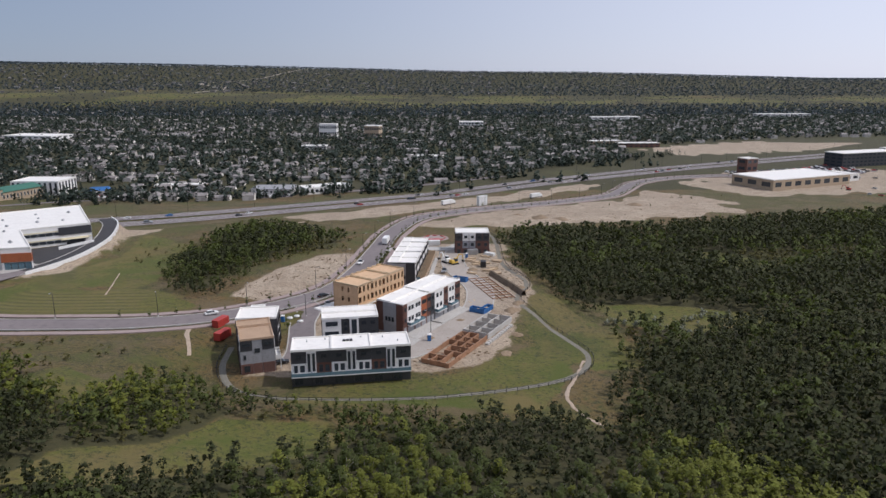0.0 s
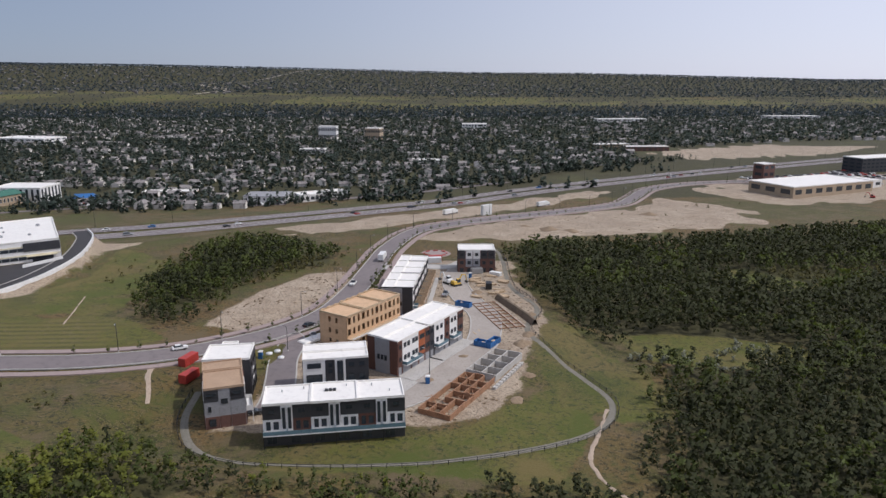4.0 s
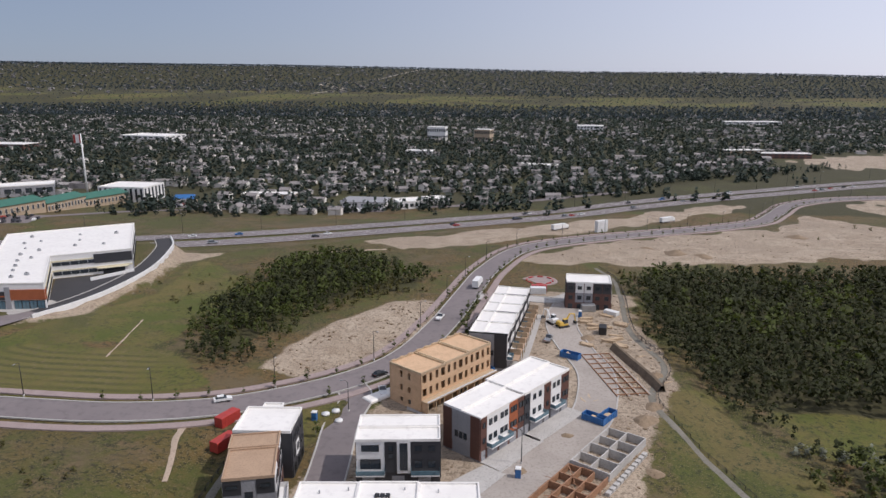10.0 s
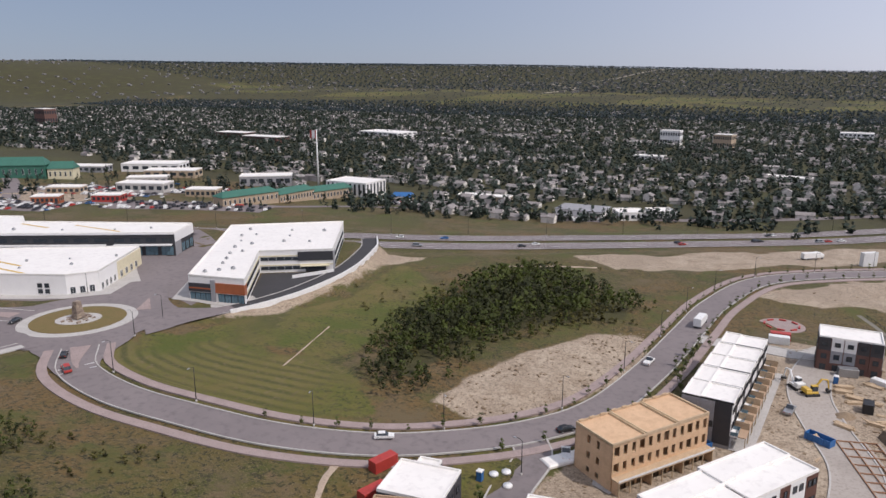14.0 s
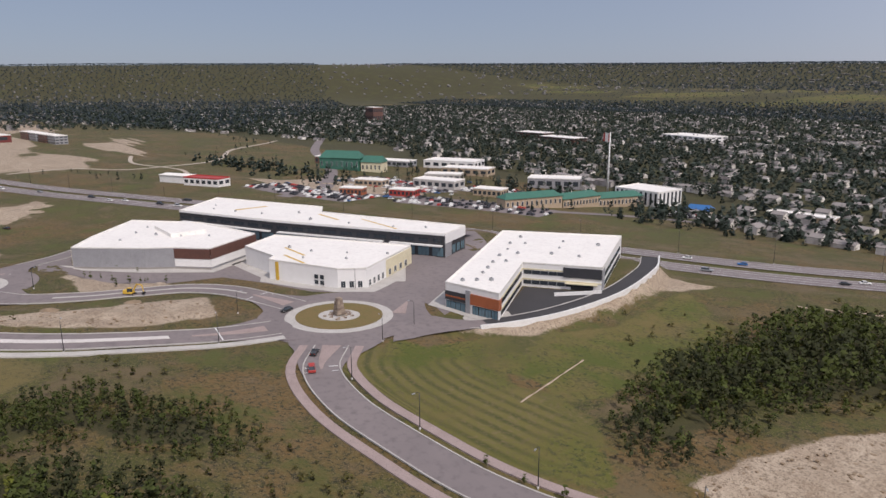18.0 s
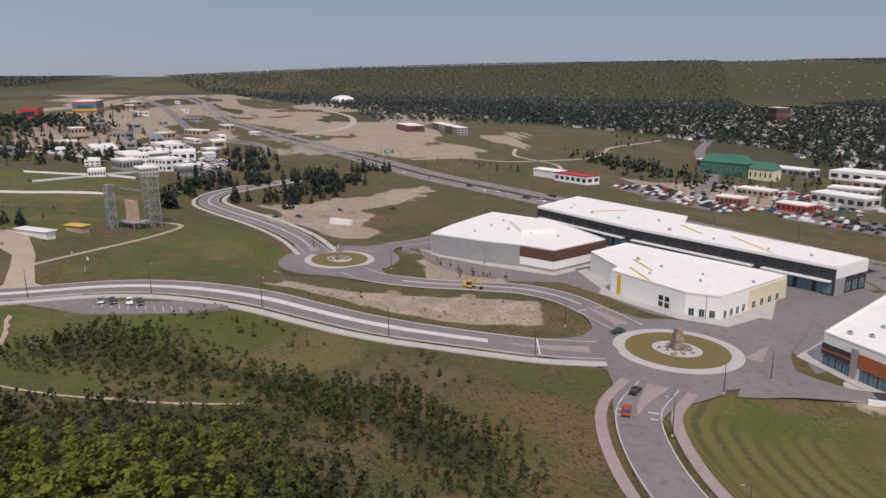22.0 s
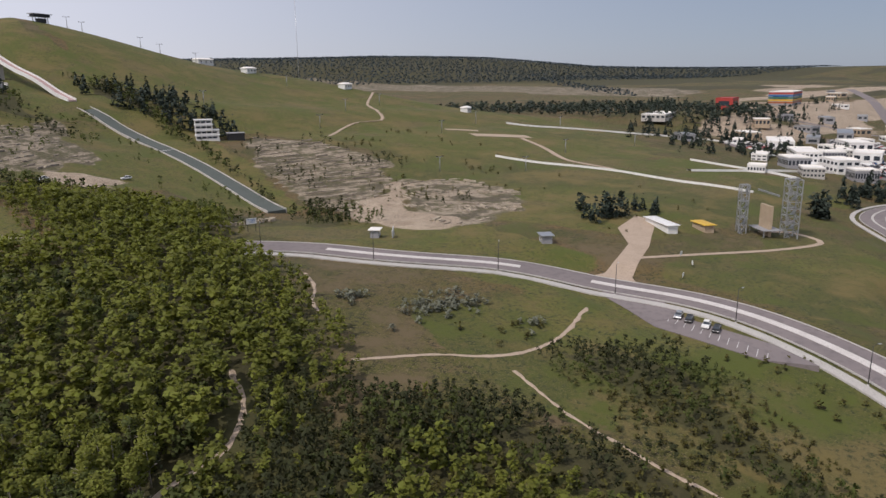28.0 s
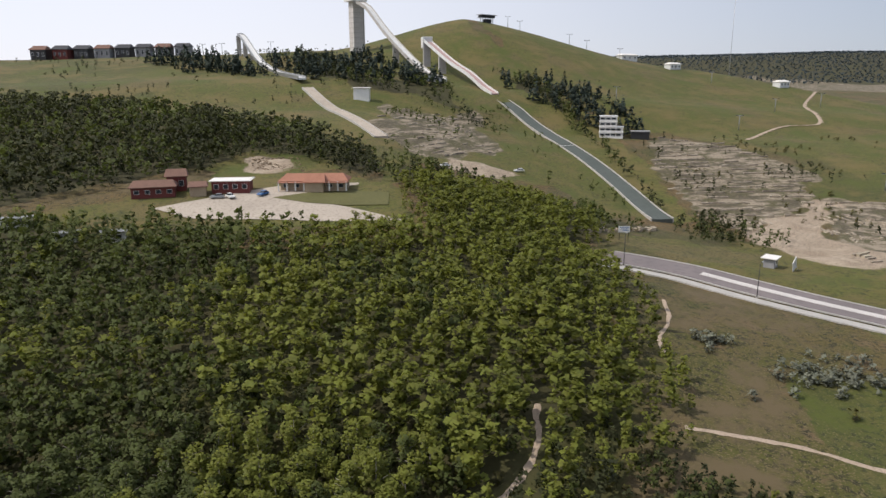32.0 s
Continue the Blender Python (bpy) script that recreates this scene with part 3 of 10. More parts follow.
LUSH = (
    [(-42, 171), (8, 173), (38, 187), (44, 206), (38, 224), (24, 206), (8, 187), (-12, 181)],
    [(-118, -60), (-126, -130), (-165, -140), (-230, -110), (-232, -250), (-250, -330), (-205, -300), (-160, -260), (-130, -150)],
    [(-232, -330), (-270, -336), (-268, -200), (-248, -100), (-234, -90), (-236, -200)],
    [(-30, -112), (-62, -205), (-60, -480), (140, -480), (200, -300), (60, -270), (-12, -236)],
    [(-2, -48), (-30, -82), (-58, -104), (-100, -118), (-126, -90), (-124, -48), (-60, -54)],
    [(-62, 214), (-51, 214), (-50, 232), (-55, 245), (-63, 234)],
    [(-349, -88), (-407, -117), (-422, -9), (-418, 21), (-335, 5), (-346, -44)],
    [(-30, -300), (-60, -470), (-240, -490), (-262, -290), (-255, -200), (-240, -120), (-205, -90), (-190, -130), (-130, -130), (-90, -110), (-60, -110)],
    [(-200, -20), (-178, -60), (-240, -60), (-270, -20), (-262, 40), (-225, 60)],
    [(-180, 250), (-165, 228), (-110, 224), (-88, 240), (-110, 258), (-150, 262)],
    [(24, 262), (30, 215), (44, 190), (60, 200), (62, 225), (44, 262)],
    [(-168, 256), (-140, 262), (-118, 262), (-118, 300), (-126, 350), (-160, 375), (-152, 320), (-160, 290)],
    [(-372, 75), (-300, 60), (-262, 62), (-262, 110), (-278, 130), (-340, 128)],
    [(-520, -60), (-380, -130), (-280, -20), (-300, 40), (-480, 60)],
    [(-240, -480), (-420, -480), (-700, -250), (-560, -100), (-400, -30), (-330, -10), (-300, -110), (-345, -170), (-300, -240), (-262, -290)],
    [(-250, 100), (-236, 60), (-180, 40), (-165, 90), (-190, 150), (-215, 170)],
    [(-30, 186), (5, 180), (34, 200), (40, 190), (20, 160), (-40, 165)],
)
WOODS = {  # outline of each wood: kind of trees, spacing, height
    "ravine": [(-108, 262), (-122, 290), (-127, 330), (-126, 365), (-119, 398), (-96, 402), (-73, 386), (-44, 362), (-46, 342), (-69, 325), (-82, 296), (-82, 256), (-92, 247)],
    "east": [(30, 300), (38, 268), (60, 238), (56, 214), (51, 196), (46, 178), (36, 150), (90, 80), (420, 60), (560, 300), (420, 480), (230, 440), (120, 405), (30, 392)],
    "front": [(-150, 60), (-60, 20), (60, 40), (120, 60), (60, 150), (30, 165), (-40, 160), (-72, 176), (-110, 150)],
    "slope": [(-154, 57), (-148, 66), (-118, 82), (-90, 95), (-60, 110), (40, 80), (60, -40), (-20, -66), (-40, -58), (-92, -42), (-122, -46), (-124, -96), (-134, -114), (-152, -106), (-185, -100), (-195, -72), (-186, -48), (-176, -27), (-175, -4), (-168, 16), (-162, 37)],
    "hill": [(-10, -78), (-28, -90), (-44, -106), (-58, -108), (-74, -136), (-98, -126), (-122, -96), (-126, -120), (-118, -153), (-100, -185), (-66, -200), (-12, -240), (60, -272), (180, -300), (240, -150), (160, -40), (40, -52)],
    "ridge": [(-70, -460), (-118, -410), (-140, -330), (-191, -304), (-190, -262), (-206, -215), (-190, -205), (-172, -262), (-120, -275), (-94, -330)],
    "link": [(-122, -96), (-128, -136), (-150, -128), (-172, -118), (-165, -100), (-140, -92)],
    "thicket": [(-188, 72), (-203, 84), (-214, 92), (-212, 110), (-198, 132), (-186, 150), (-172, 172), (-165, 192), (-140, 194), (-134, 176), (-152, 156), (-166, 146), (-175, 130), (-175, 108), (-180, 90)],
    "scrub": [(-186, 168), (-176, 118), (-166, 84), (-142, 62), (-128, 84), (-146, 112), (-152, 150), (-160, 186)],
    "bank": [(-41, -238), (-70, -188), (-97, -156), (-129, -133), (-125, -98), (-110, -98), (-92, -129), (-73, -147), (-51, -112), (-30, -160)],
    "flank": [(-226, -360), (-262, -336), (-262, -282), (-252, -205), (-246, -150), (-238, -110), (-232, -106), (-238, -146), (-246, -216), (-246, -271), (-236, -330)],
    "yard_front": [(-44, -66), (-62, -58), (-100, -48), (-126, -46), (-128, -34), (-60, -38), (-38, -52)],
    "lane_side": [(-126, -75), (-150, -105), (-200, -112), (-226, -92), (-222, -70), (-190, -60), (-160, -70), (-140, -60)],
    "meadow": [(-148, 66), (-158, 80), (-157, 95), (-152, 110), (-158, 130), (-150, 152), (-128, 176), (-100, 170), (-84, 150), (-90, 118), (-100, 95), (-118, 84)],
}

WOOD_CLEAR = (  # grassy openings in the woods
    [(58, 262), (92, 266), (120, 260), (126, 246), (86, 233), (62, 240)],
    [(118, 350), (140, 356), (168, 330), (152, 316), (132, 330)],
    [(-52, 150), (-26, 151), (-20, 141), (-35, 128), (-62, 110), (-78, 108), (-76, 124), (-60, 134)],
    [(-100, 172), (-78, 160), (-84, 150), (-104, 158)],
)
ROCKY = (  # worn slopes of the old quarry; last, a far field given rock's brown
    [(-298, -229), (-325, -216), (-334, -170), (-324, -133), (-295, -100), (-252, -76), (-250, -117), (-262, -168)],
    [(-315, -114), (-350, -99), (-337, -52), (-305, -23), (-256, -16), (-273, -62)],
    [(-138, -241), (-190, -255), (-180, -168), (-142, -141), (-128, -179)],
    [(-1450, -1900), (-1700, -1300), (-1750, -750), (-1600, -560), (-1300, -480), (-1280, -620), (-1380, -1000), (-1200, -1500)],
)
_gx = np.concatenate([-np.geomspace(4900, 560, 46), np.arange(-548, -420, 8), np.arange(-420, 262, 3.0), np.arange(264, 500, 8), np.geomspace(510, 4900, 46)])
_gy = np.concatenate([-np.geomspace(4900, 560, 30), np.arange(-550, -340, 8), np.arange(-336, 470, 3.0), np.arange(472, 900, 8), np.geomspace(910, 4900, 70)])
_X, _Y = np.meshgrid(_gx, _gy)
_x, _y = _X.ravel(), _Y.ravel()
_z = ground(_x, _y)
for _line, _w in ROADS[:7]:
    _d, _ = near_line(_line, _x, _y, _w / 2 + 5)
    _z = np.where(_d < _w / 2 + 3, _z - 0.12, _z)
_dirt, _lush, _wood, _rock = (np.zeros(len(_x)) for _ in range(4))
_wander = 5.0 * fuzz(_x, _y, 34, 3) * np.clip(np.hypot(_x + 100, _y - 200) / 250, 0.5, 6)
for _polys, _a in ((DIRT, _dirt), (LUSH, _lush), (WOODS.values(), _wood), (ROCKY, _rock)):
    for _p in _polys:
        _in = inside(_p, _x, _y)
        _d = edge_distance(_p, _x, _y)
        _a[:] = np.maximum(_a, np.clip(0.5 + (np.where(_in, _d, -_d) + _wander - (9 if _a is _wood else 0)) / 12, 0, 1))
for _p in WOOD_CLEAR:
    _in, _d = inside(_p, _x, _y), edge_distance(_p, _x, _y)
    _share = np.clip(0.5 + (np.where(_in, _d, -_d) + 0.4 * _wander) / 8, 0, 1)
    _wood, _lush = _wood * (1 - _share), np.maximum(_lush, _share)
_built = inside(SITE_PADS[0][0], _x, _y) | inside(SITE_PADS[1][0], _x, _y)
_z += np.where(_built, 0, 1) * np.clip(_dirt, 0, 1) * (0.45 * fuzz(_x, _y, 26, 5) + 0.25 * fuzz(_x, _y, 11, 6)) * (np.abs(_x) < 560)
_town = np.clip((_y - 575) / 60, 0, 1) * np.clip((_x + 2400) / 200, 0, 1)
_wood = np.maximum(_wood, _town * np.clip((2330 + 90 * fuzz(_x, _y, 500, 8) - _y) / 60, 0, 1))
_wood = np.maximum(_wood, np.clip((_y - 2720 + 130 * fuzz(_x, _y, 600, 9)) / 120, 0, 1))
_band = np.clip(1.6 - np.abs(_y - 2530 + 90 * fuzz(_x, _y, 700, 20)) / 250, 0, 1)
_lush = np.maximum(_lush, _band * np.clip(0.55 + 0.9 * fuzz(_x, 1.6 * _y, 420, 19), 0, 1))
_wood = np.maximum(_wood, _band * np.clip(0.45 - 0.9 * fuzz(_x, 1.6 * _y, 420, 19), 0, 1))
_works = np.clip((-_x - 640) / 160, 0, 1) * np.clip((_y + 1300) / 200, 0, 1) * np.clip((430 - _y) / 100, 0, 1)
_dirt = np.maximum(_dirt, 0.9 * _works * np.clip(0.62 + 1.0 * fuzz(_x, _y * 2.2, 420, 12) + 0.4 * fuzz(_x, _y * 2, 120, 13), 0, 1) * np.clip((_y + 0.32 * (-_x) + 40) / 120, 0, 1) * np.clip((2700 - np.hypot(_x, _y)) / 500, 0, 1))
_wood = np.maximum(_wood, np.clip((-_x - 1000) / 500, 0, 1) * np.clip(0.35 + 0.9 * fuzz(_x, _y * 2, 700, 15), 0, 1))
_wood = np.maximum(_wood, np.clip((-_x - 2500) / 200, 0, 1) * np.clip((_y - 100) / 300, 0, 1))
_wood = np.maximum(_wood, np.clip((-_y - 1350) / 150, 0, 1) * np.clip((-_x - 300) / 300, 0, 1))
_reach = np.hypot(_x + 90, _y - 155)
_wood = np.maximum(_wood, np.clip((-_y - 900) / 200, 0, 1) * np.clip((_reach - 2250) / 250, 0, 1))
_wood = np.maximum(_wood, np.clip((-_x - 2300) / 300, 0, 1) * np.clip((_y + 300) / 300, 0, 1) * np.clip(0.75 + 0.7 * fuzz(_x, _y, 500, 17), 0, 1))
_mowed = inside([(-196, 262), (-186, 240), (-172, 226), (-100, 224), (-84, 232), (-92, 246), (-112, 256), (-140, 262), (-160, 300), (-178, 300)], _x, _y)
_mow = np.where(_mowed, np.minimum(near_line(MAIN_ROAD, _x, _y, 60)[0], 40), 0)
_n = len(_gx)
_ix = np.arange((len(_gy) - 1) * _n).reshape(-1, _n)[:, :-1].ravel()
_me = bpy.data.meshes.new("ground")
_me.vertices.add(len(_x))
_me.vertices.foreach_set("co", np.column_stack([_x, _y, _z]).astype(np.float32).ravel())
_fi = np.column_stack([_ix, _ix + 1, _ix + 1 + _n, _ix + _n]).astype(np.int32)
_me.loops.add(_fi.size)
_me.loops.foreach_set("vertex_index", _fi.ravel())
_me.polygons.add(len(_fi))
_me.polygons.foreach_set("loop_start", np.arange(0, _fi.size, 4, dtype=np.int32))
_me.polygons.foreach_set("use_smooth", np.ones(len(_fi), bool))
_me.update(calc_edges=True)
_at = _me.color_attributes.new("cover", "FLOAT_COLOR", "POINT")
_at.data.foreach_set("color", np.column_stack([_dirt, _lush, _wood, _rock]).astype(np.float32).ravel())
_mw = _me.attributes.new("mow", "FLOAT", "POINT")
_mw.data.foreach_set("value", _mow.astype(np.float32))
_me.materials.append(GROUND)
GROUND_OB = tagged(new("ground", _me), "dry prairie grass, lush verges and bare building earth rolling into a valley", "ground", kind="structure")


# ---- roads ----
def ribbon(name, line, offsets, material, parent=None, lift=0.0, z_profile=None):
    """A strip along a line between lateral offsets, with a height above the line at each offset."""
    nrm = normals(line)
    k = len(offsets)
    zs = z_profile or [0.0] * k
    vs = [(x + nx * o, y + ny * o, z + dz + lift) for (x, y, z), (nx, ny) in zip(line, nrm) for o, dz in zip(offsets, zs)]
    fs = [(i * k + j + 1, i * k + j, (i + 1) * k + j, (i + 1) * k + j + 1) for i in range(len(line) - 1) for j in range(k - 1)]
    me = mesh(name, vs, fs, material)
    return part(name, me, parent) if parent else new(name, me)


def road(name, line, width, label, kerbs=True, walks=(0, 0), paint=True, walk_mat=None):
    ob = tagged(ribbon(name, line, (-width / 2, 0, width / 2), ASPHALT, z_profile=(0, 0.06, 0)), label, "road", kind="structure")
    for side, walk_w in zip((-1, 1), walks):
        if kerbs:
            o = side * width / 2
            offs = [o, o, o + side * 0.35, o + side * 0.35]
            zs = [-0.1, 0.16, 0.17, -0.2]
            if side < 0:
                offs, zs = offs[::-1], zs[::-1]
            ribbon("kerb", line, offs, CONCRETE, ob, z_profile=zs)
        if walk_w:
            a, b = side * (width / 2 + 2.2), side * (width / 2 + 2.2 + walk_w)
            lo, hi = min(a, b), max(a, b)
            ribbon("footpath", line, (lo, lo, hi, hi), walk_mat or CONCRETE, ob, z_profile=(-0.3, 0.1, 0.1, -0.3))
    return ob


R_MAIN = road("main_road", MAIN_ROAD, 9.6, "grey asphalt road curving past the townhouses, with concrete kerbs", walks=(2.6, 2.6), walk_mat=PAVING)
R_PARK = road("park_road", PARK_ROAD, 12.5, "grey asphalt road with a pale concrete median strip", walks=(0, 3.0), walk_mat=CONCRETE)
for _seg in (PARK_ROAD[10:58], PARK_ROAD[64:-8]):
    ribbon("median", _seg, (-1.25, -1.25, 1.25, 1.25), PALE_CONCRETE, R_PARK, z_profile=(0, 0.2, 0.2, 0))
R_STORE = road("store_road", STORE_ROAD, 10.5, "grey asphalt road between two roundabouts")
ribbon("median", STORE_ROAD[8:-8], (-0.5, -0.5, 0.5, 0.5), CONCRETE, R_STORE, z_profile=(0, 0.2, 0.2, 0))
R_LOOP = road("loop_road", LOOP_ROAD, 10, "grey asphalt road bending round a gravel lot", walks=(2.5, 2.0))
ribbon("median", LOOP_ROAD[4:], (-0.5, -0.5, 0.5, 0.5), CONCRETE, R_LOOP, z_profile=(0, 0.2, 0.2, 0))
R_BACK = road("back_road", BACK_ROAD, 9, "short grey asphalt road behind the big store")
R_OFFICE = road("store_street", OFFICE_ROAD, 11, "dark asphalt street between the new stores", kerbs=False)
R_RAMP = road("parkade_ramp", RAMP_ROAD, 7, "dark asphalt ramp curving behind a retaining wall")
R_RAMP.data.materials[0] = ASPHALT_NEW
R_HW = tagged(ribbon("highway", HIGHWAY, (-17, -10, -3.4), ASPHALT, z_profile=(0, 0.12, 0.15)), "two-way grey asphalt highway with a grass median", "highway", kind="structure")
ribbon("carriageway", HIGHWAY, (2.6, 9, 16), ASPHALT, R_HW, z_profile=(0.15, 0.12, 0))
for _o in (-16.2, -12.0, -8.1, -4.2, 3.4, 7.4, 11.3, 15.2):
    ribbon("lane_line", HIGHWAY, (_o - 0.12, _o + 0.12), WHITE_LINE, R_HW, lift=0.16)


def ring(name, c, r0, r1, z, material, parent, h=0.0, squash=1.0, turn=0.0, sides=64):
    """A flat ring, or a disc where r0 is 0, with an outer upstand of h."""
    vs, fs = [], []
    ct, st = math.cos(turn), math.sin(turn)
    for i in range(sides):
        a = 2 * math.pi * i / sides
        for r, dz in ((r0, h), (r1, h), (r1, -0.05)):
            u, v = r * math.cos(a), r * math.sin(a) * squash
            vs.append((c[0] + u * ct - v * st, c[1] + u * st + v * ct, z + dz))
    for i in range(sides):
        j = (i + 1) % sides
        fs += [(3 * i, 3 * i + 1, 3 * j + 1, 3 * j), (3 * i + 1, 3 * i + 2, 3 * j + 2, 3 * j + 1)]
    return part(name, mesh(name, vs, fs, material), parent)


def roundabout(name, c, r_out, r_apron, r_grass, squash, turn, label):
    top = tagged(new(name, mesh(name, [(c[0] + r_out * math.cos(a), c[1] + r_out * math.sin(a), c[2] + 0.02) for a in np.arange(72) * math.pi / 36], [tuple(range(72))], ASPHALT)), label, "roundabout", kind="structure")
    ring("apron", c, 0.0, r_apron, c[2] + 0.02, CONCRETE, top, 0.12, squash, turn)
    ring("lawn", c, 0.0, r_grass, c[2] + 0.14, LAWN, top, 0.14, squash, turn)
    ring("gravel_ring", c, 0.0, r_grass * 0.48, c[2] + 0.28, CONCRETE, top, 0.1, squash * 0.9, turn)
    return top


LODGE_LAWN = mat("lodge_lawn_grass", (0.115, 0.110, 0.035), (0.085, 0.085, 0.024), 0.95, scale=0.15, fine=2, bump=0.3)
LAWN = mat("mown_lawn", (0.165, 0.118, 0.042), (0.13, 0.112, 0.033), 0.95, scale=0.25, fine=3, bump=0.3)
ROUNDABOUT_A = roundabout("roundabout", ROUND_A, 27, 18.0, 14.5, 0.92, 0.8, "asphalt roundabout with a concrete apron and grassy middle")
ROUNDABOUT_B = roundabout("roundabout", ROUND_B, 25, 15.5, 12.5, 0.9, 0.6, "asphalt roundabout with a grassy middle and stone ring")


# ---- trails and lanes ----
def draped(pts, step=3.0):
    c = curve(pts, step)
    return np.column_stack([c, ground(c[:, 0], c[:, 1])])


FENCE_WALK = draped([(-66, 206), (-64, 190), (-57, 176), (-45, 169), (-24, 167), (7, 171), (35, 185), (45, 204), (40, 222), (28, 252), (34, 277), (27, 305), (27, 345), (27, 377), (20, 398)])
TRAILS = (
    ("fence_walk", FENCE_WALK, 1.9, PATH_GREY, "dull grey concrete footpath round the building site"),
    ("dirt_trail", draped([(-152, 57), (-167, 64), (-181, 74), (-198, 75), (-221, 67)]), 1.2, SHALE_PATH, "narrow dirt trail through the meadow"),
    ("dirt_trail", draped([(-176, 80), (-170, 97), (-169, 109), (-169, 120), (-171, 135)]), 0.8, SHALE_PATH, "faint dirt trail through tall grass"),
    ("dirt_trail", draped([(-96, 80), (-105, 73), (-117, 70), (-126, 60), (-130, 48)]), 1.1, SHALE_PATH, "brown dirt track at the edge of the wood"),
    ("dirt_trail", draped([(-161, 34), (-163, 27), (-170, 18), (-175, 6)]), 0.9, SHALE_PATH, "short dirt trail in scrub"),
    ("dirt_trail", draped([(43, 201), (38, 187), (33, 173), (34, 162), (40, 152)]), 0.9, SHALE_PATH, "narrow trail dropping from the footpath into the wood"),
    ("link_path", draped([(-83, 219), (-82, 212), (-78, 202), (-76, 196)]), 1.8, SHALE_PATH, "pale gravel link path beside the townhouses"),
    ("tower_path", draped([(-276, 50), (-297, 59), (-332, 73), (-362, 79), (-368, 66), (-356, 58)]), 3.0, SHALE_PATH, "pale gravel path to the climbing tower"),
    ("hill_path", draped([(-348, -224), (-378, -248), (-402, -262), (-430, -268), (-451, -299), (-462, -322), (-479, -346), (-549, -419)]), 3.4, SHALE_PATH, "winding pale gravel path up the ski hill"),
    ("ravine_track", draped([(-126, 251), (-131, 268), (-137, 287)]), 0.5, SHALE_PATH, "pale track across the grassy slope"),
    ("slope_track", draped([(-128, 398), (-105, 412), (-84, 420)]), 2.0, SHALE_PATH, "pale track down the slope below the highway"),
    ("far_road", draped([(-940, 2700), (-900, 3000), (-1080, 3250), (-900, 3500), (-760, 4300)], 40), 26, GRAVEL, "pale road climbing the far hillside"),
)


def worn_path(name, line, w, material):
    """A trodden strip whose two edges wander."""
    nrm = normals(line)
    a, b = (w * (0.5 + sway * fuzz(line[:, 0] + k, line[:, 1], 5.0, 23)) for k, sway in ((0, 0.3), (90, 0.3)))
    vs = []
    for (x, y, z), (nx, ny), l, r in zip(line, nrm, a, b):
        vs += [(x + nx * o, y + ny * o, z + dz) for o, dz in ((-l, 0.02), (-l / 2, 0.1), (r / 2, 0.1), (r, 0.02))]
    fs = [(i * 4 + j + 1, i * 4 + j, i * 4 + j + 4, i * 4 + j + 5) for i in range(len(line) - 1) for j in range(3)]
    return new(name, mesh(name, vs, fs, material))


for _name, _line, _w, _m, _lab in TRAILS:
    if "trail" in _name or "track" in _name or _name == "hill_path":
        _p = worn_path(_name, curve(_line, 1.0), _w, _m)
    else:
        _p = ribbon(_name, _line, (-_w / 2, -_w / 4, _w / 4, _w / 2), _m, z_profile=(0.02, 0.1, 0.1, 0.02))
    tagged(_p, _lab, "path", kind="structure")
PATH_LINES = [(t[1], t[2]) for t in TRAILS[:11]] + [(draped([(-170, 135), (-160, 150)]), 1)]


# ---- trees ----
RNG = np.random.default_rng(7)


def leaf_quads(centres, size, rng, flat=0.5):
    """Small four-cornered leaf clumps of random turn, bent towards the level by flat."""
    n = len(centres)
    nrm = rng.normal(size=(n, 3))
    nrm[:, 2] = np.abs(nrm[:, 2]) + flat
    nrm /= np.linalg.norm(nrm, axis=1, keepdims=True)
    a = np.cross(nrm, rng.normal(size=(n, 3)))
    a /= np.linalg.norm(a, axis=1, keepdims=True)
    b = np.cross(nrm, a)
    s = (size * rng.uniform(0.6, 1.3, n))[:, None]
    w = rng.uniform(0.55, 1.0, n)[:, None]
    return np.stack([centres - a * s - b * s * w * 0.4, centres + a * s * 0.2 - b * s * w, centres + a * s + b * s * w * 0.3, centres - a * s * 0.1 + b * s * w], 1)


def broadleaf(h, r, n, size, rng, low=0.22, flat=1.1):
    """Leaves of an uneven crown: tufts round limb ends, fuller on the outside."""
    k = 9
    t = rng.uniform(low + 0.1, 0.95, k)
    ang = rng.uniform(0, 2 * math.pi, k)
    rad = r * np.sqrt(np.clip(1 - ((t - 0.52) / 0.52) ** 2, 0.05, 1)) * rng.uniform(0.25, 0.8, k)
    c = np.column_stack([rad * np.cos(ang), rad * np.sin(ang), t * h])
    c = np.vstack([c, [[0, 0, 0.9 * h], [0, 0, 0.6 * h]]])
    which = rng.integers(0, len(c), n)
    d = rng.normal(size=(n, 3))
    d /= np.linalg.norm(d, axis=1, keepdims=True)
    tuft = r * rng.uniform(0.32, 0.52, len(c))
    p = c[which] + d * (tuft[which] * rng.uniform(0.55, 1.0, n))[:, None] * np.array([1, 1, 0.8])
    p[:, 2] = np.maximum(p[:, 2], low * h)
    return leaf_quads(p, size, rng, flat)


def conifer(h, r, n, size, rng):
    """Drooping sprays in rings, narrowing to a spire."""
    t = 1 - np.sqrt(rng.uniform(0.0, 1, n))
    t = 0.06 + 0.94 * t
    ring = np.round(t * 9) / 9 + rng.normal(0, 0.012, n)
    ang = rng.uniform(0, 2 * math.pi, n)
    rad = r * (1.03 - ring) * rng.uniform(0.45, 1.05, n)
    p = np.column_stack([rad * np.cos(ang), rad * np.sin(ang), np.clip(ring, 0.05, 1) * h])
    return leaf_quads(p, size, rng, flat=0.2)


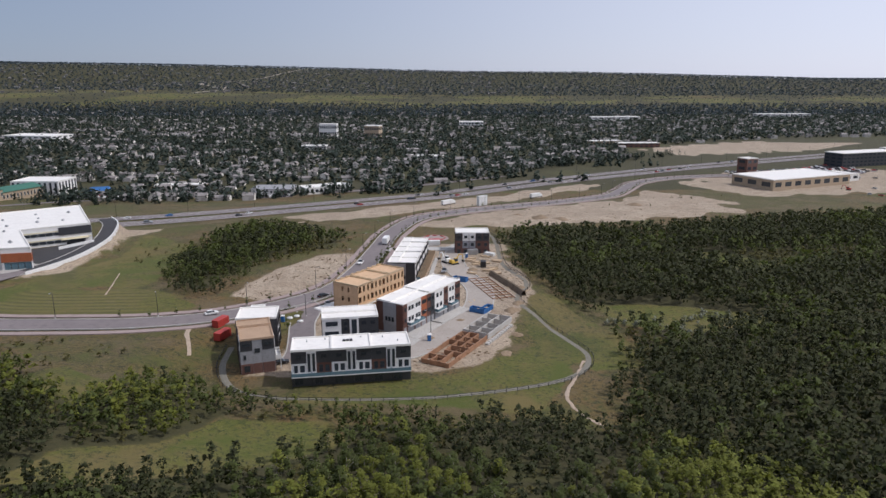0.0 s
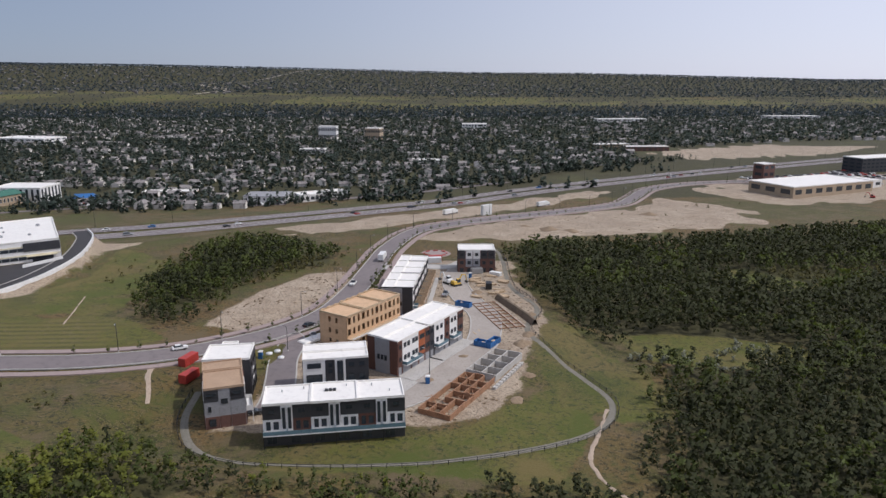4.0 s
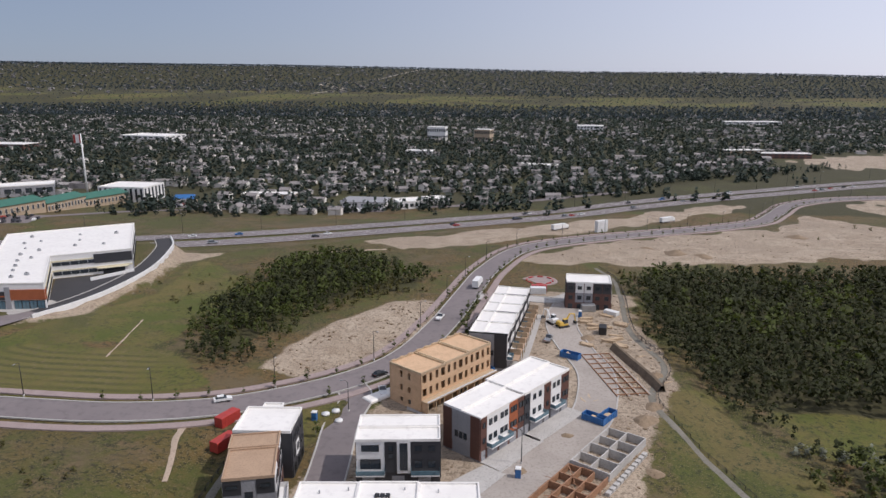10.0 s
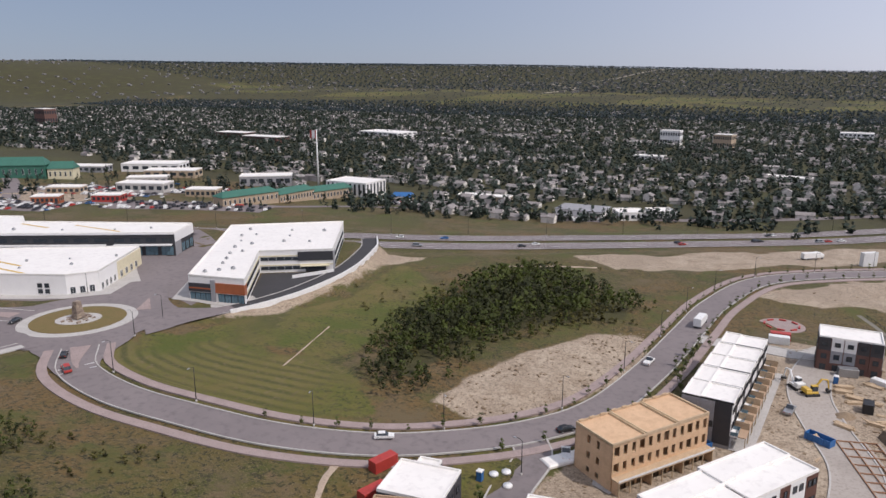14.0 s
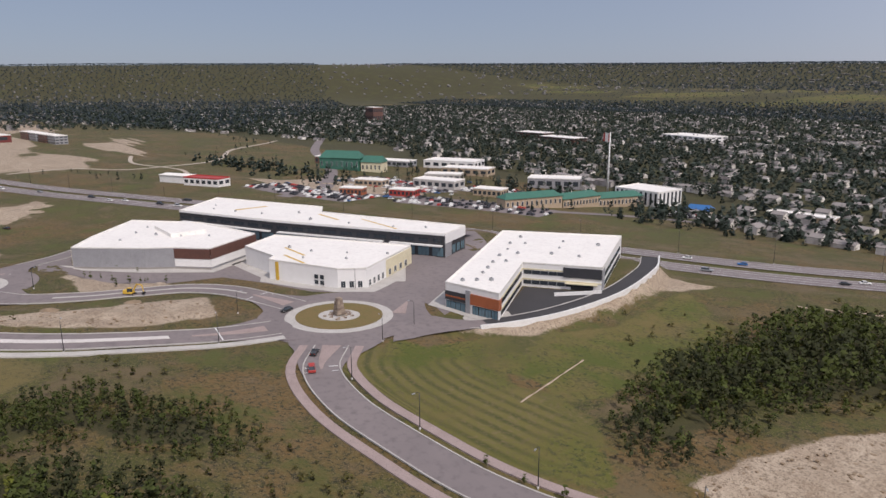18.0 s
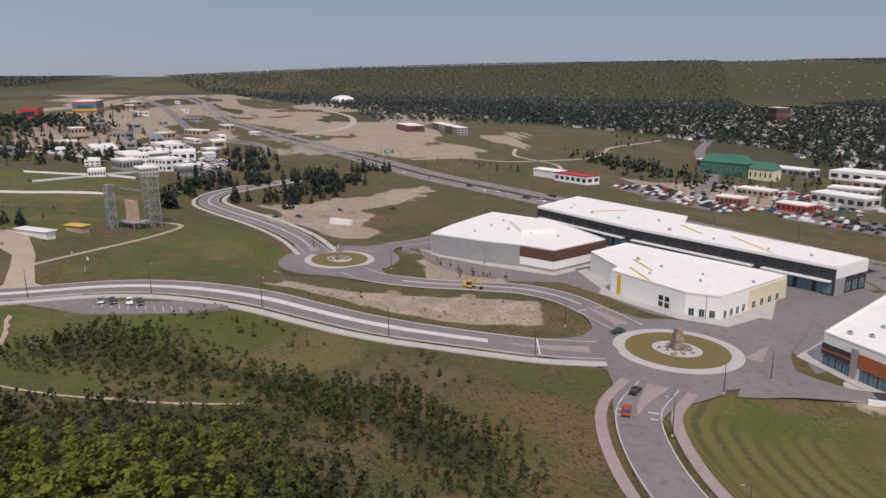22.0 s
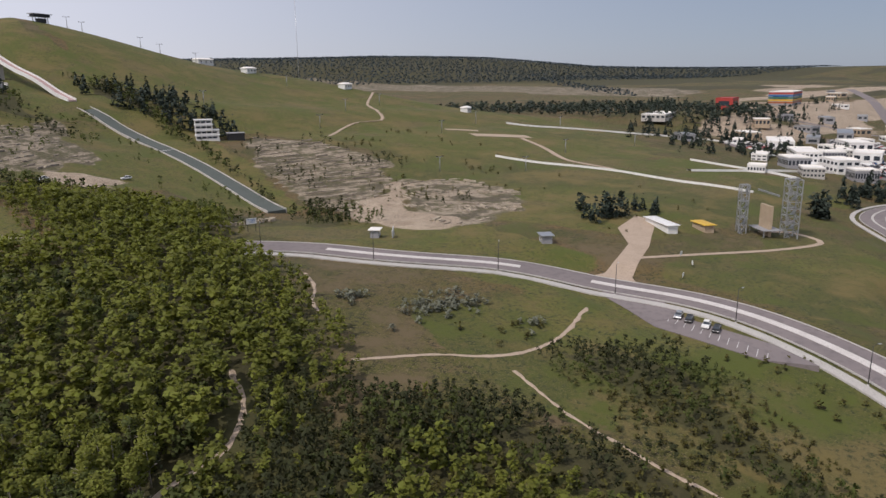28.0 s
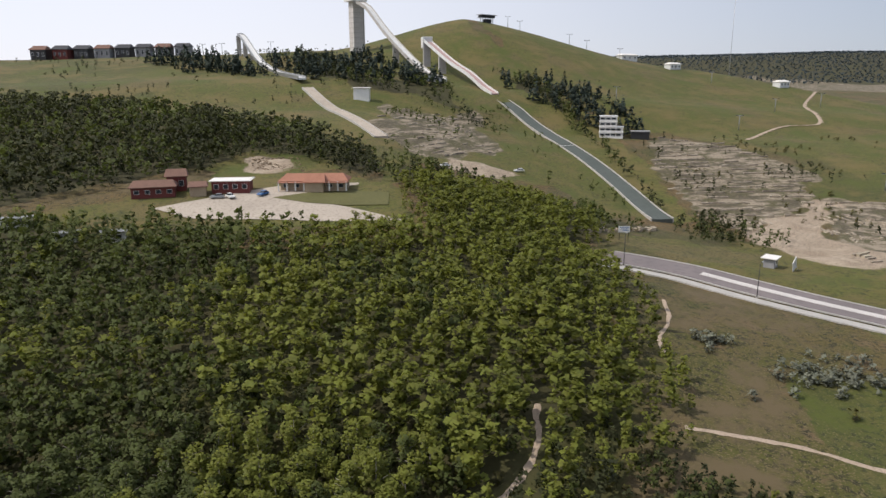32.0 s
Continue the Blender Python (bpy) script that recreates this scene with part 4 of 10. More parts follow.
def trunk_quads(h, r):
    """Two crossed tapering strips, for trees far off."""
    out = []
    for a in (0.3, 1.9):
        c, s = math.cos(a), math.sin(a)
        out.append([(-r * c, -r * s, -0.3), (r * c, r * s, -0.3), (r * c * 0.4, r * s * 0.4, h), (-r * c * 0.4, -r * s * 0.4, h)])
    return np.array(out)


FAR_TREES = {
    "aspen": [broadleaf(8.2, 2.5, 66, 0.6, RNG) for _ in range(6)],
    "dark": [broadleaf(7.8, 2.4, 62, 0.54, RNG, 0.2, 0.4) for _ in range(6)],
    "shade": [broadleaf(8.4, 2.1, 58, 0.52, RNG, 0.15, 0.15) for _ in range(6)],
    "shrub": [broadleaf(2.6, 1.5, 34, 0.42, RNG, 0.05) for _ in range(5)],
    "spruce": [conifer(9.5, 2.3, 80, 0.75, RNG) for _ in range(4)],
    "silver": [broadleaf(2.4, 1.6, 40, 0.38, RNG, 0.05) for _ in range(3)],
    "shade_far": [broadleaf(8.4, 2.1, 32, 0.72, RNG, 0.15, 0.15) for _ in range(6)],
    "town_leaf_far": [broadleaf(7.5, 3.2, 7, 2.5, RNG) for _ in range(5)],
    "town_spruce_far": [conifer(10, 2.4, 7, 2.3, RNG) for _ in range(4)],
    "town_leaf": [broadleaf(7.5, 3.2, 15, 1.75, RNG) for _ in range(5)],
    "town_spruce": [conifer(10, 2.4, 15, 1.6, RNG) for _ in range(4)],
}
FAR_TREES = {k: [crown_normals(q) for q in v] for k, v in FAR_TREES.items()}
STUFF = {}


def plant(heap, kind, x, y, scale, shapes=None):
    """Adds trees of one kind to a heap that becomes one mesh."""
    x, y, scale = (np.atleast_1d(np.asarray(v, float)) for v in (x, y, scale))
    z = ground(x, y)
    bank = FAR_TREES[shapes or kind]
    turn = RNG.uniform(0, 2 * math.pi, len(x))
    pick = RNG.integers(0, len(bank), len(x))
    for k in range(len(bank)):
        i = np.nonzero(pick == k)[0]
        if not len(i):
            continue
        q, soft = bank[k]
        q, soft = q.reshape(-1, 3), soft.reshape(-1, 3)
        c, s = np.cos(turn[i])[:, None], np.sin(turn[i])[:, None]
        wide = scale[i][:, None] * RNG.uniform(0.85, 1.15, len(i))[:, None]
        v = np.stack([(q[:, 0] * c - q[:, 1] * s) * wide + x[i][:, None], (q[:, 0] * s + q[:, 1] * c) * wide + y[i][:, None], q[:, 2] * scale[i][:, None] + z[i][:, None] - 0.1], -1)
        nv = np.stack([soft[:, 0] * c - soft[:, 1] * s, soft[:, 0] * s + soft[:, 1] * c, np.broadcast_to(soft[:, 2], (len(i), len(soft)))], -1)
        STUFF.setdefault((heap, kind), []).append((v.reshape(-1, 4, 3), nv.reshape(-1, 4, 3)))


def heap_up(heap, label, category):
    """Turns what was planted under a heap's name into one mesh for each kind of leaf."""
    for (h, kind), chunks in list(STUFF.items()):
        if h == heap:
            ob = new(heap, quads_mesh(heap, np.concatenate([c[0] for c in chunks]), LEAF[kind], np.concatenate([c[1] for c in chunks])))
            tagged(ob, label % kind if "%s" in label else label, category, kind="stuff")
            del STUFF[(h, kind)]


def scatter(poly, spacing, gap=0.0, seed=0):
    """Jittered plan points inside an outline, left out where a broad noise is low."""
    p = np.array(poly)
    gx, gy = np.meshgrid(np.arange(p[:, 0].min(), p[:, 0].max(), spacing), np.arange(p[:, 1].min(), p[:, 1].max(), spacing))
    x = gx.ravel() + RNG.uniform(-0.5, 0.5, gx.size) * spacing
    y = gy.ravel() + RNG.uniform(-0.5, 0.5, gx.size) * spacing
    ok = inside(poly, x, y)
    x, y = x[ok], y[ok]
    if gap:
        v = np.array([noise.noise((a * 0.028 + seed, b * 0.028, seed)) + 0.5 * noise.noise((a * 0.09, b * 0.09, seed + 5)) for a, b in zip(x, y)])
        ok = v > gap
        x, y = x[ok], y[ok]
    return x, y


def tree_meshes(kind, h, r, n, size, seed):
    """Trunk with limbs, and crown, of a tree seen from near."""
    rng = np.random.default_rng(seed)
    lean = rng.uniform(-0.03, 0.03, 2)
    pts = [(lean[0] * h * t, lean[1] * h * t, t * h) for t in (-0.04, 0.3, 0.6, 0.9)]
    if kind == "spruce":
        tr = tube_data("trunk", pts, [0.2, 0.16, 0.09, 0.03], BARK, 6)
        q, soft = crown_normals(conifer(h, r, n, size, rng))
        return tr, quads_mesh("crown", q, LEAF[kind], soft)
    vs, fs = [], []
    bars = [(pts, [0.02 * h, 0.016 * h, 0.01 * h, 0.004 * h])]
    for k in range(5):
        a, t = rng.uniform(0, 6.28), rng.uniform(0.3, 0.65)
        bars.append(([(0, 0, t * h), (0.35 * r * math.cos(a), 0.35 * r * math.sin(a), (t + 0.1) * h), (0.75 * r * math.cos(a), 0.75 * r * math.sin(a), (t + 0.18) * h)], [0.008 * h, 0.006 * h, 0.003 * h]))
    for p, rr in bars:
        m = tube_data("limb", p, rr, BARK, 5)
        n0 = len(vs)
        vs += [tuple(v.co) for v in m.vertices]
        fs += [[n0 + i for i in f.vertices] for f in m.polygons]
        bpy.data.meshes.remove(m)
    q, soft = crown_normals(broadleaf(h, r, n, size, rng))
    return mesh("trunk", vs, fs, BARK, True), quads_mesh("crown", q, LEAF[kind], soft)


NEAR_TREES = {k: [tree_meshes(k, h, r, n, s, 11 * i + j) for j in range(6)] for i, (k, h, r, n, s) in enumerate((("aspen", 8.4, 2.4, 420, 0.29), ("dark", 7.8, 2.5, 420, 0.29), ("spruce", 10.0, 2.3, 320, 0.42)))}
SAPLING = tree_meshes("dark", 2.6, 0.7, 60, 0.2, 99)


def near_tree(kind, x, y, s, label, group):
    name = {"aspen": "aspen_tree", "dark": "poplar_tree", "spruce": "spruce_tree"}[kind]
    t = thing(name, Matrix.Translation((x, y, height(x, y))) @ Matrix.Rotation(RNG.uniform(0, 6.28), 4, "Z") @ Matrix.Diagonal((s, s, s * RNG.uniform(0.9, 1.1), 1)), label, "tree", group)
    tr, cr = NEAR_TREES[kind][RNG.integers(0, 6)]
    part("trunk", tr, t)
    part("crown", cr, t)
    return t


# ---- facade toolkit ----
_cache = {}


def shared(key, make):
    if key not in _cache:
        _cache[key] = make()
    return _cache[key]


def face(side, length, depth):
    """Pose of a wall's outer face in a block's frame: x along it, y into the wall."""
    return {
        "front": Matrix.Identity(4),
        "right": Matrix.Translation((length, 0, 0)) @ Matrix.Rotation(math.pi / 2, 4, "Z"),
        "back": Matrix.Translation((length, depth, 0)) @ Matrix.Rotation(math.pi, 4, "Z"),
        "left": Matrix.Translation((0, depth, 0)) @ Matrix.Rotation(-math.pi / 2, 4, "Z"),
    }[side]


def window(parent, f, x, z, w, h, proud=0.0, frame_mat=None, glass=None, bars=1, name="window"):
    """A framed window on a face: outer frame with mullions, and a recessed pane for each light."""
    frame_mat, glass = frame_mat or DARK_METAL, glass or GLASS
    t, d = 0.07, 0.14

    def make_frame():
        b = [(-w / 2, -d, -h / 2, w / 2, 0.02, -h / 2 + t), (-w / 2, -d, h / 2 - t, w / 2, 0.02, h / 2), (-w / 2, -d, -h / 2 + t, -w / 2 + t, 0.02, h / 2 - t), (w / 2 - t, -d, -h / 2 + t, w / 2, 0.02, h / 2 - t)]
        b += [(-w / 2 + w * k / bars - t / 2, -d + 0.02, -h / 2 + t, -w / 2 + w * k / bars + t / 2, 0.02, h / 2 - t) for k in range(1, bars)]
        return box_data(name, b, frame_mat)

    ob = part(name, shared((name, round(w, 2), round(h, 2), bars, frame_mat.name), make_frame), parent, m=f @ Matrix.Translation((x, -proud, z)))
    pw = w / bars
    for k in range(bars):
        part("pane", shared(("pane", round(pw, 2), round(h, 2), glass.name), lambda: box_data("pane", [(-pw / 2 + t / 2, -0.06, -h / 2 + t, pw / 2 - t / 2, -0.03, h / 2 - t)], glass)), ob, m=Matrix.Translation((-w / 2 + pw * (k + 0.5), 0, 0)))
    return ob


def panel(parent, f, x0, x1, z0, z1, material, proud=0.12, name="panel"):
    """A cladding panel standing proud of a face, with shadow gaps round it."""
    return part(name, box_data(name, [(x0 + 0.015, -proud, z0, x1 - 0.015, 0.0, z1)], material), parent, m=f)


def balcony(parent, f, x0, x1, z, deep, rail=1.05, mat_slab=None, mat_rail=None, posts=True, name="balcony"):
    ob = part(name, box_data(name, [(x0, -deep, z - 0.3, x1, 0, z)], mat_slab or WHITE_PANEL), parent, m=f)
    b = [(x0, -deep, z, x1, -deep + 0.06, z + rail), (x0, -deep + 0.06, z, x0 + 0.06, 0, z + rail), (x1 - 0.06, -deep + 0.06, z, x1, 0, z + rail)]
    part("railing", box_data("railing", b, mat_rail or WHITE_PANEL), ob)
    n = max(2, int((x1 - x0) / 2.6))
    if posts:
        for k in range(n + 1):
            px = x0 + 0.12 + (x1 - x0 - 0.24) * k / n
            part("post", shared(("post", round(z, 1)), lambda: box_data("post", [(-0.09, -0.09, 0, 0.09, 0.09, z - 0.3)], WHITE_PANEL)), ob, m=Matrix.Translation((px, -deep + 0.15, 0)))
    return ob


def flat_roof(parent, x0, x1, y0, y1, z, rim=0.35, material=None, rim_mat=None, folds=()):
    """A membrane roof inside a parapet, with upstands across it at folds."""
    rf = part("roof", box_data("roof", [(x0 + 0.3, y0 + 0.3, z - 0.3, x1 - 0.3, y1 - 0.3, z - 0.05)], material or MEMBRANE), parent)
    b = [(x0, y0, z - 0.3, x1, y0 + 0.3, z + rim), (x0, y1 - 0.3, z - 0.3, x1, y1, z + rim), (x0, y0 + 0.3, z - 0.3, x0 + 0.3, y1 - 0.3, z + rim), (x1 - 0.3, y0 + 0.3, z - 0.3, x1, y1 - 0.3, z + rim)]
    part("parapet", box_data("parapet", b, rim_mat or material or MEMBRANE), rf)
    for k in folds:
        part("upstand", box_data("upstand", [(k - 0.12, y0 + 0.3, z - 0.05, k + 0.12, y1 - 0.3, z + rim * 0.9)], material or MEMBRANE), rf)
    return rf


def roof_unit(parent, x, y, z, s=1.0):
    """A small vent or air handler on a roof."""
    ob = part("roof_unit", shared("roof_unit", lambda: box_data("roof_unit", [(-0.8, -0.6, 0, 0.8, 0.6, 0.25), (-0.7, -0.5, 0.25, 0.7, 0.5, 1.0)], STEEL, 0.06)), parent, m=Matrix.Translation((x, y, z)) @ Matrix.Diagonal((s, s, s, 1)))
    part("fan_guard", shared("fan_guard", lambda: tube_data("fan_guard", [(0, 0, 1.0), (0, 0, 1.15)], 0.35, DARK_METAL, 10)), ob)
    return ob


BASE = -6.0


def block(name, a, b, depth, label, base=BASE, category="townhouses", group="townhouse blocks"):
    """An empty at a block's front left corner; returns it with the block's length."""
    m = Matrix.Translation((a[0], a[1], base)) @ Matrix.Rotation(math.atan2(b[1] - a[1], b[0] - a[0]), 4, "Z")
    return thing(name, m, label, category, group), math.hypot(b[0] - a[0], b[1] - a[1])


def walls(parent, L, D, H, material, z0=-0.6):
    t = 0.35
    for n, bx in (("wall", (0, 0, z0, L, t, H)), ("wall", (0, D - t, z0, L, D, H)), ("wall", (0, t, z0, t, D - t, H)), ("wall", (L - t, t, z0, L, D - t, H))):
        box(n, bx, material, parent)


STYLES = {"W": WHITE_PANEL, "B": BLACK_PANEL, "R": RED_WOOD, "O": ORANGE_PANEL, "G": GREY_PANEL, "K": BRICK_RED}


def stack(parent, f, x0, w, rows, H):
    """Cladding of one bay from the ground up: rows of (style, z0, z1, windows), windows as (x share, width, height)."""
    for style, z0, z1, wins in rows:
        pr = 0.14 if style in "WG" else 0.22
        panel(parent, f, x0, x0 + w, z0, z1, STYLES[style], pr)
        for sx, ww, hh in wins:
            window(parent, f, x0 + w * sx, (z0 + z1) / 2 + 0.05, ww, hh, pr, bars=2 if ww > 1.3 else 1)


# ---- townhouses ----
def front_row():
    p, L = block("townhouse_block", (-41, 177), (-9, 182), 9.4, "three-storey townhouse row with charcoal and white panels, white roof")
    D, H = 9.4, 10.3
    walls(p, L, D, H, BLACK_PANEL)
    f = face("front", L, D)
    u = L / 6
    for k in range(6):
        x = k * u
        red = k in (1, 4)
        slot = 0 if k % 2 == 0 else 1
        sx = x + (u - 1.3 if slot == 0 else 0)
        bx = x + (0 if slot == 0 else 1.3)
        stack(p, f, bx, u - 1.3, [("B", 6.7, H + 0.15, [(0.5, 1.5, 1.1)]), ("R" if red else "W", 3.4, 6.7, [(0.3, 1.0, 2.1), (0.72, 1.2, 1.9)])], H)
        panel(p, f, sx, sx + 1.3, 3.4, H + 0.2, WHITE_PANEL, 0.3, "pier")
        window(p, f, sx + 0.65, 6.9, 0.75, 5.2, 0.3, bars=1, name="slot_window")
        window(p, f, x + u * 0.35, 1.5, 2.2, 2.0, 0.0, bars=2, name="patio_door")
        balcony(p, f, x + 0.02, x + u - 0.02, 3.4, 1.6, 0.95, None, GLASS_BLUE, False)
        box("post", (x + 0.1, -1.55, -0.4, x + 0.26, -1.4, 3.1), DARK_METAL, p)
    for side in ("left", "right"):
        g = face(side, L, D)
        panel(p, g, 0.4, 3.2, 3.4, H, RED_WOOD, 0.12)
        panel(p, g, 3.2, 6.4, 3.4, H, WHITE_PANEL, 0.1)
        for z in (4.9, 8.2):
            window(p, g, 4.8, z, 1.0, 1.4, 0.1)
    g = face("back", L, D)
    for k in range(6):
        stack(p, g, k * u + 0.1, u - 0.2, [("W" if k % 2 else "G", 3.2, 6.6, [(0.3, 1.2, 1.4), (0.7, 1.2, 1.4)]), ("B", 6.6, H, [(0.3, 1.2, 1.3), (0.7, 1.2, 1.3)])], H)
        part("garage_door", box_data("garage_door", [(k * u + 0.9, -0.08, 0, k * u + 3.6, 0.02, 2.3)] + [(k * u + 0.9, -0.1, 0.55 * i + 0.02, k * u + 3.6, -0.07, 0.55 * i + 0.5) for i in range(4)], GREY_PANEL), p, m=g)
    third = L / 3
    for k, (dy, dz) in enumerate(((0.0, 0.0), (-0.5, 0.15), (0.0, 0.0))):
        flat_roof(p, k * third, (k + 1) * third, dy - 0.45, D, H + dz + 0.15, 0.3)
    for i in range(3):
        box("skylight", (third + 3.2 + i * 0.95, 4.6, H + 0.2, third + 4.0 + i * 0.95, 5.6, H + 0.62), DARK_METAL, p, "small black roof hatch", 0.06)
    for x, y in ((4, 6), (9, 7), (19, 7), (25, 6.5), (29, 3)):
        box("vent_pipe", (x, y, H + 0.1, x + 0.25, y + 0.25, H + 0.7), STEEL, p)


def block_c():
    p, L = block("townhouse_block", (-37, 203), (-20, 206), 10.2, "three-storey townhouse block with white and black panels and balconies")
    D, H = 10.2, 10.3
    walls(p, L, D, H, BLACK_PANEL)
    f = face("front", L, D)
    stack(p, f, 0.1, 5.8, [("W", 3.3, 6.7, [(0.5, 4.2, 2.2)]), ("W", 6.7, H + 0.1, [(0.5, 3.6, 1.4)])], H)
    stack(p, f, 6.0, 2.4, [("B", 3.3, H, [(0.5, 1.1, 1.2)])], H)
    window(p, f, 7.2, 8.6, 1.1, 1.3, 0.24)
    panel(p, f, 8.4, 11.2, 3.0, H + 0.25, WHITE_PANEL, 0.4, "frame_pier")
    window(p, f, 9.8, 6.8, 1.6, 6.0, 0.42, bars=2, name="slot_window")
    stack(p, f, 11.3, L - 11.4, [("B", 3.3, 6.7, [(0.25, 1.6, 1.8), (0.72, 1.6, 1.8)]), ("B", 6.7, H, [(0.25, 1.5, 1.3), (0.72, 1.5, 1.3)])], H)
    balcony(p, f, 0.1, 5.9, 3.3, 1.7, 1.0, None, GLASS_BLUE, False)
    balcony(p, f, 11.3, L - 0.1, 3.3, 1.7, 1.0, None, GLASS_BLUE, False)
    for x in (2.5, 8.6, 14):
        part("garage_door", box_data("garage_door", [(x - 1.3, -0.06, 0, x + 1.3, 0.02, 2.3)], GREY_PANEL), p, m=f)
    for side in ("left", "right", "back"):
        g = face(side, L, D)
        w = D if side != "back" else L
        for k in range(int(w // 3)):
            for z in (1.6, 4.9, 8.2):
                window(p, g, 1.8 + k * 3.0, z, 0.9, 1.3)
    flat_roof(p, 0, L, -0.3, D / 2, H + 0.1, 0.28)
    flat_roof(p, 0, L, D / 2, D, H + 0.3, 0.28)


def tan_block():
    p, L = block("townhouse_block", (-57, 185), (-48, 188), 16.2, "three-storey townhouse block with tan felt roof and brick base")
    D, H = 16.2, 10.3
    walls(p, L, D, H, GREY_PANEL)
    f = face("front", L, D)
    stack(p, f, 0.05, 3.3, [("K", 0, 3.1, [(0.5, 1.6, 1.9)]), ("G", 3.1, 7.0, [(0.35, 0.7, 1.4)]), ("B", 7.0, H + 0.1, [(0.5, 2.2, 0.9)])], H)
    stack(p, f, 3.4, 2.6, [("K", 0, 3.1, []), ("G", 3.1, H + 0.25, [(0.5, 1.5, 1.3)])], H)
    stack(p, f, 6.1, L - 6.2, [("K", 0, 3.1, []), ("G", 3.1, 7.0, []), ("B", 7.0, H + 0.1, [(0.5, 2.0, 0.9)])], H)
    for side in ("left", "right"):
        g = face(side, L, D)
        for k in range(3):
            stack(p, g, 0.2 + k * 5.2, 5.0, [("K", 0, 3.1, [(0.3, 1.0, 1.9)]), ("G", 3.1, 6.9, [(0.3, 1.2, 1.4), (0.7, 1.2, 1.4)]), ("R" if k % 2 else "W", 6.9, H, [(0.3, 1.2, 1.3), (0.7, 1.2, 1.3)])], H)
    balcony(p, face("right", L, D), 1.0, 7.5, 3.3, 1.8)
    flat_roof(p, 0, L, -0.3, 10.5, H + 0.1, 0.3, TAN_FELT, TAN_FELT)
    flat_roof(p, -0.2, L + 0.1, 10.5, D, H + 0.35, 0.3, TAN_FELT, TAN_FELT)
    q, L2 = block("townhouse_block", (-63, 202), (-51, 203.6), 11, "three-storey townhouse end unit with charcoal walls and a white roof")
    walls(q, L2, 11, H, BLACK_PANEL)
    for side, w in (("left", 11), ("right", 11), ("back", L2), ("front", L2)):
        g = face(side, L2, 11)
        for k in range(int(w // 3.2)):
            stack(q, g, 0.2 + k * 3.2, 3.0, [("B", 0, 3.1, [(0.5, 1.4, 1.9)]), ("W" if k % 2 else "B", 3.1, 6.7, [(0.5, 1.3, 1.4)]), ("B", 6.7, H, [(0.5, 1.3, 1.3)])], H)
    flat_roof(q, 0, L2, 0, 11, H + 0.25, 0.35, None, None)
    flat_roof(q, 3.2, 7.6, 11, 13, H + 0.25, 0.35)
    box("stair_bay", (3.2, 11, -0.6, 7.6, 13, H), BLACK_PANEL, q)


def lane_block(a, b, depth, label, bays, end_styles, roofs, base=BASE):
    p, L = block("townhouse_block", a, b, depth, label, base)
    D, H = depth, 10.3
    walls(p, L, D, H, GREY_PANEL)
    f = face("front", L, D)
    total = sum(w for w, _ in bays)
    # charcoal paints the shaded garage recess as flat colour; brick is the real base
    panel(p, f, 0, L, -0.3, 2.98, BRICK_RED if "O" in [q for _, q in bays] else BLACK_PANEL, 0.06, "dark_recess_panel")
    x = 0.0
    for w, st in bays:
        w = w * L / total
        wins = [(0.3, 1.1, 1.4), (0.7, 1.1, 1.4)] if w > 3 else [(0.5, 0.9, 1.3)]
        stack(p, f, x, w, [(st, 3.0, 6.6, wins), (st, 6.6, H + 0.1, wins)], H)
        part("garage_door", box_data("garage_door", [(x + 0.4, 0.3, 0, x + w - 0.4, 0.42, 2.4)] + [(x + 0.4, 0.27, 0.6 * i + 0.03, x + w - 0.4, 0.3, 0.6 * i + 0.55) for i in range(4)], GREY_PANEL), p, m=Matrix.Translation((0, -0.43, 0)))
        if st == "W":
            balcony(p, f, x + 0.1, x + w - 0.1, 3.1, 1.7, 0.9, None, GLASS_BLUE, False)
        x += w
    for side in ("left", "right"):
        g = face(side, L, D)
        n = len(end_styles)
        for k, st in enumerate(end_styles):
            panel(p, g, k * D / n, (k + 1) * D / n, 3.0 if st == "G" else 0.4, H + 0.1, STYLES[st], 0.16)
        for k in range(3):
            window(p, g, D * (0.38 + 0.12 * k), 4.9, 0.8, 1.5, 0.17)
    g = face("back", L, D)
    for k in range(int(L // 3.4)):
        for z in (1.6, 4.9, 8.2):
            window(p, g, 1.9 + k * 3.4, z, 1.3, 1.5)
    for x0, x1, y0, y1, dz in roofs:
        flat_roof(p, x0 * L, x1 * L, y0 * D, y1 * D, H + 0.1 + dz, 0.28)
    return p, L


